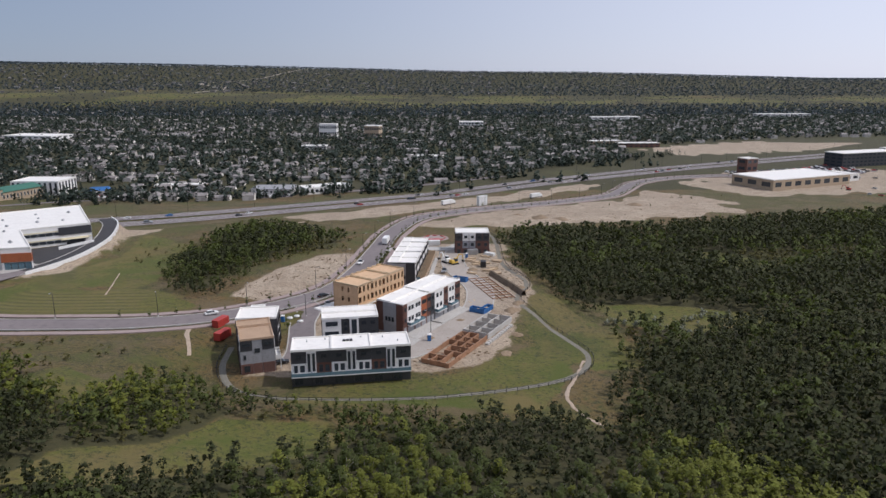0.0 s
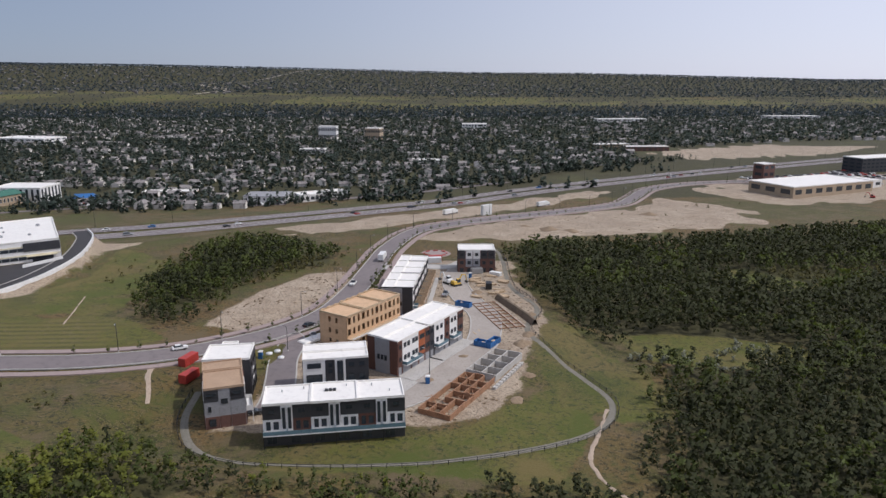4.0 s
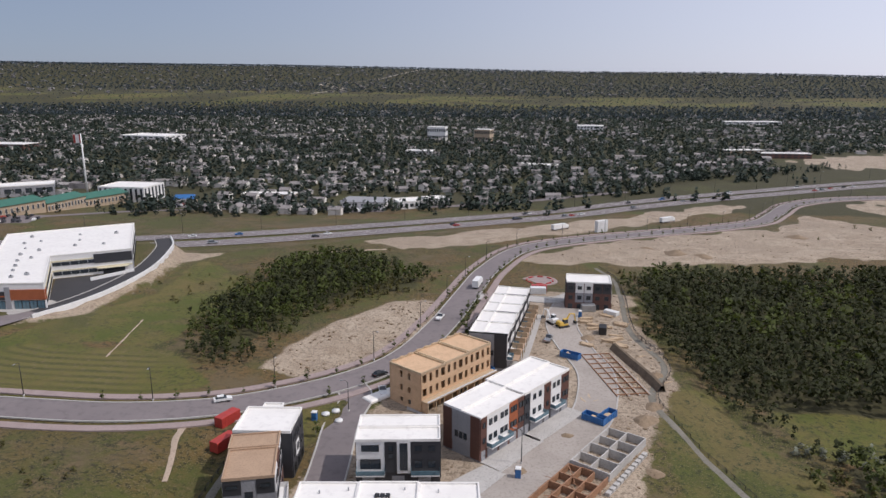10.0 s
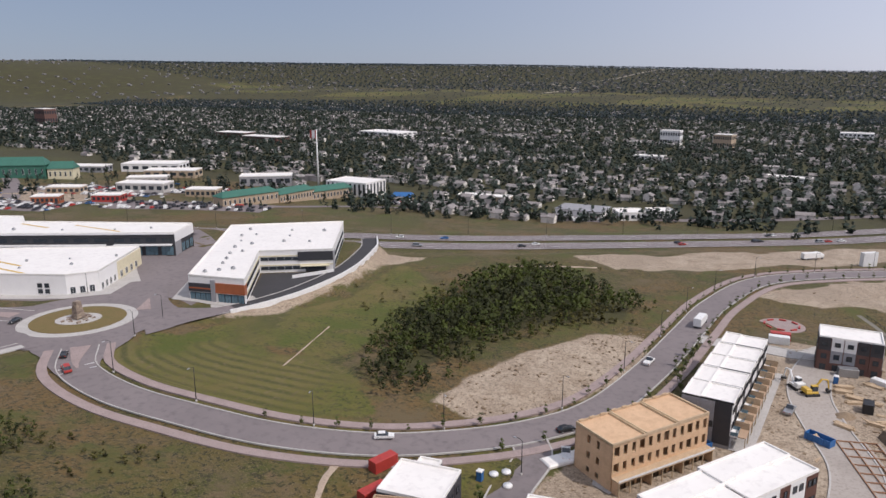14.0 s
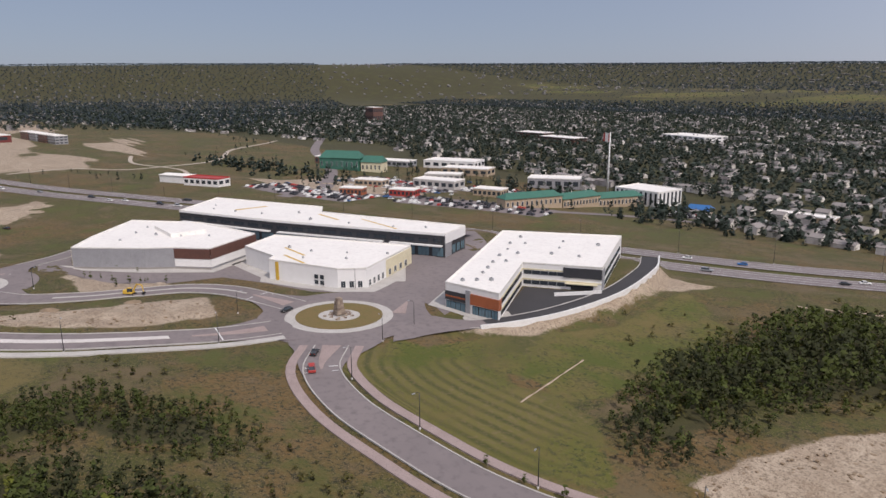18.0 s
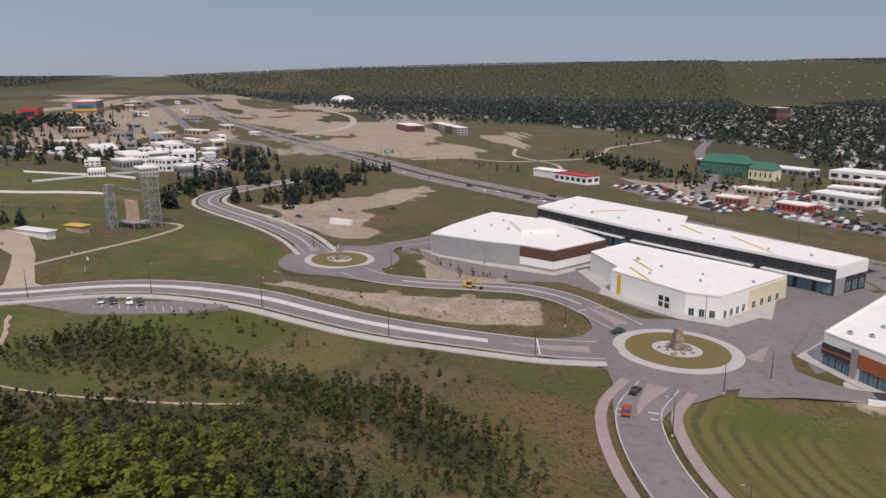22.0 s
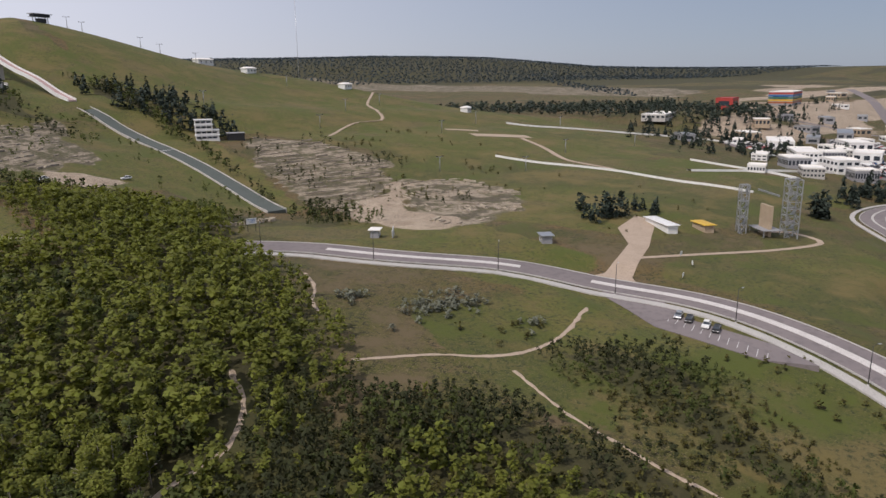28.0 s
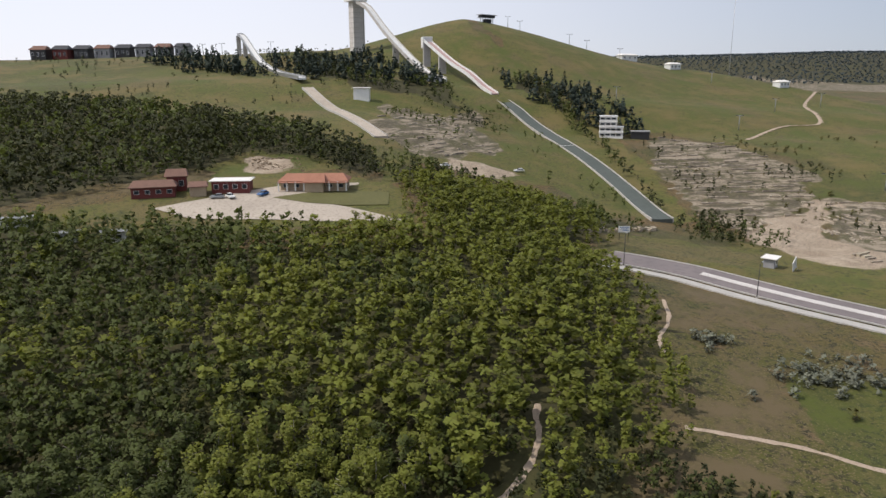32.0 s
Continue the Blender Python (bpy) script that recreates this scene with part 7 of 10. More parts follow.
# ---- climbing tower and its surroundings ----
def lattice_tower(x, y, turn, w, h, label):
    t = thing("climbing_tower", Matrix.Translation((x, y, height(x, y))) @ Matrix.Rotation(turn, 4, "Z"), label, "tower", "climbing towers")
    a = w / 2
    post = shared(("ltpost", h), lambda: box_data("post", [(-0.18, -0.18, -1, 0.18, 0.18, h)], STEEL))
    for sx in (-1, 1):
        for sy in (-1, 1):
            part("post", post, t, m=Matrix.Translation((sx * a, sy * a, 0)))
    n = int(h / 2.8)
    for k in range(n):
        z = (k + 1) * h / n
        for turn_k in range(4):
            r = Matrix.Rotation(turn_k * math.pi / 2, 4, "Z")
            part("beam", shared(("ltbeam", w), lambda: box_data("beam", [(-a, -0.12, -0.12, a, 0.12, 0.12)], STEEL)), t, m=r @ Matrix.Translation((0, a, z)))
            hh = h / n
            part("brace", shared(("ltbrace", w, h, k % 2), lambda: tube_data("brace", [(-a if k % 2 else a, 0, -hh), (a if k % 2 else -a, 0, 0)], 0.09, STEEL, 5)), t, m=r @ Matrix.Translation((0, a, z)))
        part("stair_flight", shared(("ltstair", w, h, k % 2), lambda: box_data("stair_flight", [(-a + 0.4 + 0.45 * i, -0.7, -h / n + h / n * (i if k % 2 else 8 - i) / 9, -a + 0.9 + 0.45 * i, 0.7, -h / n + h / n * (i if k % 2 else 8 - i) / 9 + 0.12) for i in range(9)], STEEL)), t, m=Matrix.Translation((0, 0.8 if k % 2 else -0.8, z)))
        if k % 2 == 1:
            part("platform", shared(("ltplat", w), lambda: box_data("platform", [(-a, -a, -0.1, -a * 0.3, a, 0.05)], GREY_PANEL)), t, m=Matrix.Translation((0, 0, z)))
    return t


lattice_tower(-359, 68, 0.7, 5.0, 23, "tall galvanised steel climbing tower with zigzag stairs")
lattice_tower(-347, 54, 0.7, 3.0, 19, "slim galvanised steel climbing tower beside a taller one")
_cw = thing("climbing_wall", Matrix.Translation((-353, 61, height(-353, 61))) @ Matrix.Rotation(0.86, 4, "Z"), "panelled climbing wall on a steel deck between two towers", "climbing wall")
box("wall_panel", (-4, -0.6, 0, 4, 0.6, 12), TAN_WALL, _cw)
box("deck", (-6, -4, 2.6, 6, 4, 2.9), GREY_PANEL, _cw)
box("crossbeam", (-8, -0.25, 16.5, 8, 0.25, 17.2), STEEL, _cw)
for _s in (-5.5, 5.5):
    box("deck_post", (_s - 0.2, -3.5, -1, _s + 0.2, -3.1, 2.6), STEEL, _cw)
gable_building("canopy_hut", -322, 33, 1.0, 18, 4, 2.6, 0.4, WHITE_PAINT, WHITE_PAINT, "long low white canopy beside the climbing tower", "canopy")
gable_building("canopy_hut", -335, 44, 1.0, 9, 4, 2.8, 0.5, TAN_WALL, YELLOW_PAINT, "yellow-roofed booth beside the climbing tower", "booth")
gable_building("field_cabin", -265, 20, 0.9, 5, 3.5, 2.8, 0.2, GREY_PANEL, STEEL, "small grey cabin near the road", "cabin", 0, 1)
gable_building("field_cabin", -226, -26, 0.7, 4, 3, 3.0, 0.2, GREY_PANEL, MEMBRANE, "white utility cabin by the road end", "cabin", 0, 1)
_bb = thing("tilted_board", Matrix.Translation((-231, -22, height(-231, -22))) @ Matrix.Rotation(0.7, 4, "Z"), "white board propped at a slant by the road", "board")
part("board", box_data("board", [(-2, -0.1, 0.2, 2, 0.1, 3.6)], WHITE_PAINT), _bb, m=Matrix.Rotation(0.35, 4, "Y"))
part("prop", tube_data("prop", [(0.6, 1.2, 0), (0, 0, 2.4)], 0.08, STEEL, 6), _bb)
_sb = thing("notice_board", Matrix.Translation((-192, -52, height(-192, -52))) @ Matrix.Rotation(-0.2, 4, "Z"), "blue-white notice board on two posts", "sign")
box("board", (-1.8, -0.08, 2.6, 1.8, 0.08, 4.6), WHITE_PAINT, _sb)
for _k in range(3):
    box("text_bar", (-1.4, 0.08, 4.1 - 0.5 * _k, 1.4 - 0.5 * _k, 0.1, 4.3 - 0.5 * _k), BLUE_PAINT, _sb)
for _s in (-1.4, 1.4):
    box("post", (_s - 0.08, -0.08, -0.5, _s + 0.08, 0.08, 2.6), DARK_METAL, _sb)

# bobsleigh track walls across the lower slope
for _pts, _w in (([(-410, -130), (-419, -92), (-428, -55), (-427, -28), (-426, -4), (-432, 24)], 1.4), ([(-520, -53), (-508, -5), (-500, 22)], 2.0), ([(-560, -250), (-640, -180), (-690, -120), (-640, -60), (-600, -30)], 2.4), ([(-470, -30), (-520, 5), (-560, 30), (-600, 45), (-615, 25), (-590, 5), (-555, 8)], 2.4)):
    _l = draped(_pts, 5)
    tagged(ribbon("ice_track", _l, (-_w, -_w, _w, _w), WHITE_PAINT, z_profile=(-0.5, 1.3, 0.7, -0.5)), "white curving bobsleigh track wall on the slope", "track", kind="structure")

# ---- park buildings to the west ----
def slab(name, x, y, turn, w, d, h, wall_mat, label, roof_mat=None, storeys=1, wins=5, category="building", group="park buildings", z=None, rim=0.5, detail=False):
    z = height(x, y) if z is None else z
    t = thing(name, Matrix.Translation((x, y, z)) @ Matrix.Rotation(turn, 4, "Z") @ Matrix.Translation((-w / 2, -d / 2, 0)), label, category, group)
    box("wall", (0, 0, -2, w, d, h), wall_mat, t)
    flat_roof(t, -0.15, w + 0.15, -0.15, d + 0.15, h + 0.2, rim, roof_mat)
    rows = []
    for side in ("front", "right", "back", "left"):
        f = face(side, w, d)
        L = w if side in ("front", "back") else d
        n = max(1, int(wins * L / w))
        for s in range(storeys):
            if detail:
                for k in range(n):
                    window(t, f, L * (k + 0.5) / n, h * (s + 0.55) / storeys, L / n * 0.42, h / storeys * 0.78, 0.02)
            else:
                zc, hh = h * (s + 0.55) / storeys, h / storeys * 0.22
                for k in range(n):
                    for q in ((0, -0.06, -hh), (L * 0.62 / n, -0.06, -hh), (L * 0.62 / n, -0.06, hh), (0, -0.06, hh)):
                        rows.append(f @ Vector((q[0] + L * (k + 0.19) / n, q[1], q[2] + zc)))
    if rows:
        tagged(part("glazing", quads_mesh("glazing", np.array([tuple(v) for v in rows]), GLASS), t), kind="stuff")
    return t


slab("park_lodge", -600, -10, 0.5, 40, 16, 7, WHITE_PANEL, "white angular day lodge with dark windows", None, 2, 16)
slab("park_lodge", -640, 20, 0.2, 26, 18, 7, WHITE_PAINT, "white flat-roofed hall beside the day lodge", None, 1, 5)
slab("park_lodge", -560, 25, 0.8, 22, 14, 8, WHITE_PANEL, "white park building with a boxy tower", None, 2, 5)
slab("park_hall", -690, -60, 0.4, 50, 20, 6, WHITE_PAINT, "long white hall among spruce trees", None, 1, 8)
slab("park_hall", -760, -210, 0.3, 60, 24, 5, CONCRETE, "pale warehouse hall beyond the trees", None, 1, 14)
slab("park_hall", -730, -15, 0.6, 36, 18, 7, WHITE_PANEL, "white hall with flat roof near the car park", None, 1, 6)
for _k in range(11):
    _x, _y = (-505, -520, -548, -575, -588, -612, -628, -655, -540, -668, -700)[_k], (-4, 22, 2, -30, 20, 4, -22, -2, 44, 34, 30)[_k]
    slab("park_lodge", _x, _y, 0.3 + 0.2 * (_k % 3), 12 + 3 * (_k % 4), 10 + 2 * (_k % 3), 4 + 1.4 * (_k % 3), (WHITE_PANEL, CONCRETE, GREY_PANEL)[_k % 3], ("white boxy wing of the day lodge", "white low hall beside the lodge", "grey service block beside the white lodge")[_k % 3], None, 1 + _k % 2, 8)
slab("red_hall", -955, -225, 0.25, 44, 20, 13, RED_PAINT, "bright red box-shaped sports hall", RED_PAINT, 1, 1)
_sh = slab("striped_hall", -1110, -212, 0.2, 80, 30, 18, GREY_PANEL, "large hall with rainbow-coloured horizontal stripes", MEMBRANE, 1, 1)
for _k, _m in enumerate((ORANGE_PANEL, YELLOW_PAINT, GREEN_METAL, BLUE_PAINT, RED_PAINT)):
    for _sd in ("front", "right", "back"):
        panel(_sh, face(_sd, 80, 30), 0, 80 if _sd != "right" else 30, 3 + 3.0 * _k, 5.2 + 3.0 * _k, _m, 0.3, "colour_stripe")
slab("far_barn", -1150, 250, 0.2, 70, 26, 9, SIDING_RED, "red barn-like building with pale roof", MEMBRANE, 1, 5)
for _k in range(4):
    slab("apartment_block", -1180 + 34 * _k, 300 + 6 * _k, 0.15, 28, 16, 11, GREY_PANEL if _k % 2 else BRICK_RED, "three-storey grey and red apartment block", None, 3, 6, "apartments")
slab("interchange_hall", -860, -60, 0.3, 60, 14, 6, GREY_PANEL, "long grey service building near the interchange", STEEL, 1, 9)
_dm = thing("sports_dome", Matrix.Translation((-2700, 130, height(-2700, 130))), "white inflated sports dome far away", "dome")
part("dome", mesh("dome", [(60 * math.cos(a) * math.cos(e), 45 * math.sin(a) * math.cos(e), 22 * math.sin(e)) for e in np.linspace(0, 1.5, 7) for a in np.arange(24) * math.pi / 12], [(r * 24 + i, r * 24 + (i + 1) % 24, (r + 1) * 24 + (i + 1) % 24, (r + 1) * 24 + i) for r in range(6) for i in range(24)], WHITE_PAINT, True), _dm)

# ---- across the highway ----
_w = slab("white_office", -342, 600, 0.0, 40, 30, 12, WHITE_PANEL, "three-storey white office building with tall dark window strips", None, 1, 9, "office building", "town landmarks", detail=True)
for _a, _b in (((-368, 468), (-356, 512)), ((-356, 512), (-352, 548)), ((-352, 548), (-340, 584))):
    _L = math.hypot(_b[0] - _a[0], _b[1] - _a[1])
    gable_building("green_hotel", (_a[0] + _b[0]) / 2, (_a[1] + _b[1]) / 2, math.atan2(_b[1] - _a[1], _b[0] - _a[0]), _L, 13, 7.5, 3.6, TAN_WALL, GREEN_METAL, "motel wing with a long green metal roof", "motel", 0, 12, "town landmarks")
gable_building("green_hotel", -640, 500, 0.6, 44, 16, 12, 7, GREEN_METAL, GREEN_METAL, "gabled hotel with green metal roofs", "hotel", 0, 8, "town landmarks")
gable_building("green_hotel", -612, 520, 0.6, 22, 16, 10, 6, CREAM, GREEN_METAL, "cream hotel wing with green gable roof", "hotel", 0, 5, "town landmarks")
gable_building("highway_shop", -146, 605, 0.0, 34, 24, 5, 2.2, WHITE_PANEL, GREY_PANEL, "white-walled shop with a grey pitched roof", "shop", 0, 7, "town landmarks")
slab("highway_shop", -112, 604, 0.5, 20, 18, 5.5, WHITE_PANEL, "white-walled shop with flat roof by the highway", None, 1, 5, "shop", "town landmarks")
slab("highway_shop", -94, 622, 0.5, 18, 16, 4.6, WHITE_PANEL, "low white shop with flat roof", None, 1, 4, "shop", "town landmarks")
slab("low_motel", -235, 628, 0.1, 44, 12, 4, TAN_WALL, "low tan motel with a pale flat roof", None, 1, 9, "motel", "town landmarks")
gable_building("blue_roof_house", -290, 590, 0.3, 16, 12, 4, 3.2, TAN_WALL, BLUE_PAINT, "house with a bright blue roof", "house", 0, 3, "town landmarks")
slab("gas_station", -557, 330, 0.5, 34, 14, 6, WHITE_PANEL, "fuel station shop with a red fascia", RED_PAINT, 1, 6, "shop", "town landmarks")
gable_building("gas_canopy", -590, 318, 0.5, 26, 12, 6, 1.2, WHITE_PAINT, MEMBRANE, "white swooping fuel station canopy", "canopy", 0, 0, "town landmarks")
for _x, _y, _w2, _d2, _h2, _m, _lab in ((-510, 452, 26, 12, 5, TAN_WALL, "tan roadside restaurant with a flat roof"), (-480, 500, 40, 18, 7, CONCRETE, "pale grey strip mall with a flat roof"), (-445, 440, 20, 12, 5, RED_PAINT, "red roadside restaurant with flat roof"), (-614, 625, 60, 30, 8, WHITE_PANEL, "large white ribbed-roof hall"), (-560, 600, 50, 22, 7, TAN_WALL, "long tan shop hall"), (-445, 605, 46, 22, 9, GREY_PANEL, "grey two-storey office block"), (-420, 505, 24, 14, 6, TAN_WALL, "tan shop with flat roof"), (-530, 545, 34, 16, 6, CONCRETE, "pale grey shop with flat roof"), (-660, 580, 40, 20, 6, GREY_PANEL, "grey commercial hall with flat roof"), (-700, 520, 30, 18, 8, BRICK_RED, "red brick motel with flat roof"), (-470, 410, 18, 10, 5, ORANGE_PANEL, "orange fast-food building with flat roof")):
    slab("shop", _x, _y, RNG.uniform(0.3, 0.7), _w2, _d2, _h2, _m, _lab, None, 1, 6, "shop", "shops across the highway")
for _x, _y, _w2, _d2, _h2, _m in ((-655, 1150, 90, 50, 9, WHITE_PANEL), (-860, 1000, 60, 30, 8, BRICK_RED), (-760, 960, 70, 30, 8, BRICK_RED), (-200, 1250, 30, 20, 22, WHITE_PANEL), (-120, 1230, 26, 20, 20, TAN_WALL), (60, 1500, 50, 30, 12, WHITE_PANEL), (-1456, 1062, 40, 26, 32, BRICK_RED), (280, 1020, 60, 16, 6, BRICK_RED), (240, 1060, 50, 16, 6, TAN_WALL), (-180, 1000, 36, 18, 6, WHITE_PANEL), (420, 1750, 120, 30, 10, WHITE_PANEL), (900, 1900, 140, 30, 10, WHITE_PANEL), (-20, 860, 40, 16, 5, WHITE_PANEL)):
    slab("town_hall", _x, _y, RNG.uniform(-0.3, 0.3), _w2, _d2, _h2, _m, "large flat-roofed building rising among the suburb's trees", None, 2, 8, "building", "large town buildings")
_fp = thing("flagpole", Matrix.Translation((-392, 613, height(-392, 613))), "very tall white flagpole with a red and white flag", "flagpole")
part("pole", tube_data("pole", [(0, 0, -1), (0, 0, 25), (0, 0, 52)], [0.9, 0.7, 0.4], WHITE_PAINT, 10), _fp)
_fl = part("flag", box_data("flag", [(-7, -0.05, 44, 0, 0.05, 51)], WHITE_PAINT), _fp)
part("flag_band", box_data("flag_band", [(-7, -0.09, 44, -5.2, 0.09, 51), (-1.8, -0.09, 44, 0, 0.09, 51)], RED_PAINT), _fl)

# east: store shell with brick tower, dark apartment blocks
_st = slab("store_shell", 318, 640, 0.42, 96, 46, 9, TAN_WALL, "tan store shell under construction with white roof", None, 1, 8, "store", "eastern stores")
slab("brick_tower", 296, 684, 0.42, 14, 12, 19, BRICK_RED, "square brick tower beside the store shell", None, 3, 2, "tower", "eastern stores")
slab("store_shell", 372, 668, 0.42, 40, 24, 6, WHITE_PANEL, "low white annex of the store shell", None, 1, 4, "store", "eastern stores")
for _x, _y in ((470, 790), (560, 838)):
    slab("dark_apartments", _x, _y, 0.35, 86, 24, 15, BLACK_PANEL, "four-storey dark apartment block with white trim", MEMBRANE, 4, 14, "apartments", "eastern stores")


# ---- the town across the highway ----
CITY = [(-640, 610), (-480, 600), (-300, 540), (-190, 525), (-100, 575), (60, 710), (180, 820), (330, 910), (330, 1050), (560, 1180), (1000, 1250), (2800, 2000), (2800, 2180), (-2300, 2180), (-2300, 520), (-1700, 430), (-1260, 610), (-860, 700)]
CITY_CLEAR = (  # open plots kept free of houses and trees
    [(-400, 480), (-300, 520), (-290, 640), (-420, 640)], [(-180, 575), (-70, 590), (-70, 660), (-180, 650)],
    [(-380, 590), (-280, 590), (-280, 660), (-380, 660)], [(-700, 450), (-420, 430), (-420, 640), (-700, 650)],
    [(230, 870), (420, 880), (420, 1060), (260, 1060)],
)
WALLS = mat("house_walls", (0.62, 0.59, 0.55), (0.34, 0.30, 0.27), 0.8, scale=0.01, fine=0.2, islands=0.35)
# darker copy of the house walls that keeps lit far houses from showing white
WALLS_DULL = mat("dimmed_far_siding", (0.21, 0.205, 0.20), (0.13, 0.125, 0.12), 0.85, scale=0.01, fine=0.2, islands=0.5)
ROOFS = mat("house_roofs", (0.24, 0.22, 0.21), (0.13, 0.11, 0.10), 0.85, scale=0.012, fine=0.2, islands=0.5)


def house_shape(w, d, h, rise):
    """Corners of a gabled house as wall quads and roof quads, ridge along x."""
    a, b, o = w / 2, d / 2, 0.45
    walls = [[(-a, -b, -1), (a, -b, -1), (a, -b, h), (-a, -b, h)], [(a, b, -1), (-a, b, -1), (-a, b, h), (a, b, h)]]
    for s in (-1, 1):
        walls.append([(s * a, -b * s, -1), (s * a, b * s, -1), (s * a, b * s, h), (s * a, -b * s, h)])
        walls.append([(s * a, -b * s, h), (s * a, b * s, h), (s * a, 0, h + rise), (s * a, 0, h + rise)])
    roof = [[(-a - o, s * (b + o), h - 0.25), (a + o, s * (b + o), h - 0.25), (a + o, 0, h + rise), (-a - o, 0, h + rise)][:: -s] for s in (-1, 1)]
    roof += [[(-a - o, s * (b + o), h - 0.45), (a + o, s * (b + o), h - 0.45), (a + o, s * (b + o), h - 0.25), (-a - o, s * (b + o), h - 0.25)][:: -s] for s in (-1, 1)]
    return np.array(walls, float), np.array(roof, float)


HOUSES = [house_shape(w, d, h, r) for w, d, h, r in ((12, 7.5, 2.9, 1.6), (10, 8, 4.8, 1.9), (13, 8, 3.0, 1.4), (9, 7, 4.6, 1.8), (20, 10, 5.0, 1.0))]


def street_spots(poly, along, across, turn_scale):
    """House places in rows that follow slowly turning streets."""
    p = np.array(poly)
    gx, gy = np.meshgrid(np.arange(p[:, 0].min(), p[:, 0].max(), along), np.arange(p[:, 1].min(), p[:, 1].max(), across))
    x = gx.ravel() + RNG.normal(0, 1.8, gx.size)
    y = gy.ravel() + 14 * np.sin(gx.ravel() / turn_scale) + RNG.normal(0, 2.0, gx.size)
    ok = inside(poly, x, y) & (RNG.random(len(x)) > 0.18)
    for c in CITY_CLEAR:
        ok &= ~inside(c, x, y)
    return x[ok], y[ok], np.arctan(14 / turn_scale * np.cos(x[ok] / turn_scale))


_hx, _hy, _ht = street_spots(CITY, 19, 33, 170)
_zz = ground(_hx, _hy)
_wq, _rq = [], []
_near = np.hypot(_hx + 60, _hy - 560)
_order = np.argsort(_near)
_solo = set(_order[:110].tolist())
for _i in range(len(_hx)):
    if _i not in _solo and RNG.random() < (0.42 if _near[_i] < 500 else 0.55):
        continue
    _w, _r = HOUSES[RNG.choice(5, p=(0.34, 0.24, 0.22, 0.16, 0.04))]
    _m = Matrix.Translation((_hx[_i], _hy[_i], _zz[_i])) @ Matrix.Rotation(_ht[_i] + (math.pi / 2 if RNG.random() < 0.3 else 0), 4, "Z")
    if _i in _solo:
        _h = thing("house", _m, "low gabled suburban house with shingled roof among garden trees", "house", "houses across the highway")
        _wd = quads_mesh("wall", _w, WALLS)
        part("wall", _wd, _h)
        part("roof", quads_mesh("roof", _r, ROOFS), _h)
    else:
        _a = np.array(_m)
        _wq.append(_w @ _a[:3, :3].T + _a[:3, 3])
        _rq.append(_r @ _a[:3, :3].T + _a[:3, 3])
tagged(new("town_houses", quads_mesh("town_houses", np.concatenate(_wq), WALLS)), "pale walls of many small suburban houses", "houses", kind="stuff")
tagged(new("town_roofs", quads_mesh("town_roofs", np.concatenate(_rq), ROOFS)), "grey and brown gabled roofs of a suburb", "houses", kind="stuff")

_tx, _ty = scatter(CITY, 10.2)
_ok = np.ones(len(_tx), bool)
for _p in CITY_CLEAR:
    _ok &= ~inside(_p, _tx, _ty)
_ok &= RNG.random(len(_tx)) < np.where(_ty > 1200, 0.72, 0.97)
_tx, _ty = _tx[_ok], _ty[_ok]
_k = RNG.random(len(_tx)) < 0.4
for _sel, _suffix in ((np.hypot(_tx + 60, _ty - 300) < 950, ""), (np.hypot(_tx + 60, _ty - 300) >= 950, "_far")):
    plant("town_trees", "spruce", _tx[_k & _sel], _ty[_k & _sel], RNG.uniform(0.65, 1.25, (_k & _sel).sum()), "town_spruce" + _suffix)
    plant("town_trees", "garden", _tx[~_k & _sel], _ty[~_k & _sel], RNG.uniform(0.65, 1.2, (~_k & _sel).sum()), "town_leaf" + _suffix)
heap_up("town_trees", "dark green %s garden trees between the houses", "trees")

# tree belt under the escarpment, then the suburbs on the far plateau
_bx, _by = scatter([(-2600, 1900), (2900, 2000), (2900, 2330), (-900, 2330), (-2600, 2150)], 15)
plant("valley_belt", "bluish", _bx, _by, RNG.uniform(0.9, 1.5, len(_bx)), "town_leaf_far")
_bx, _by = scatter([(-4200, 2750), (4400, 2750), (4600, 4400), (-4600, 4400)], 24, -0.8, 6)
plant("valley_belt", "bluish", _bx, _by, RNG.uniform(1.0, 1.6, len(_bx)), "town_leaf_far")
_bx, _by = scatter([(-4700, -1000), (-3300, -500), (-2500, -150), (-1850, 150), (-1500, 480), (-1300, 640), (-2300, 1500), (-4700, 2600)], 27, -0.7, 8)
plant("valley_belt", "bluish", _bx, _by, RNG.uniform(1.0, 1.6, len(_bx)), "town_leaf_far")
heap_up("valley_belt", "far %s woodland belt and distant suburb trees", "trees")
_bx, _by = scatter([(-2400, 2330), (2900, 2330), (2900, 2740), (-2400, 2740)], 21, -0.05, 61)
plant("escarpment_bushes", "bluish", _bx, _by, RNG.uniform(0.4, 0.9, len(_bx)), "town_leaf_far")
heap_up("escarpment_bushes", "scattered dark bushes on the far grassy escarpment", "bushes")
_fx, _fy = scatter([(-4200, 2800), (4200, 2800), (4200, 4400), (-4200, 4400)], 90, 0.05, 4)
_fx2, _fy2 = scatter([(-3600, 400), (-1800, 300), (-1700, 700), (-2300, 1400), (-3600, 1800)], 62, 0.1, 3)
_fx, _fy = np.concatenate([_fx, _fx2]), np.concatenate([_fy, _fy2])
_fz = ground(_fx, _fy)
_fw, _fr = [], []
for _a, _b, _c in zip(_fx, _fy, _fz):
    _w, _r = HOUSES[RNG.integers(0, 5)]
    _off = np.array((_a, _b, _c + 2.0))
    _fw.append(_w * 1.0 + _off)
    _fr.append(_r * 1.0 + _off)
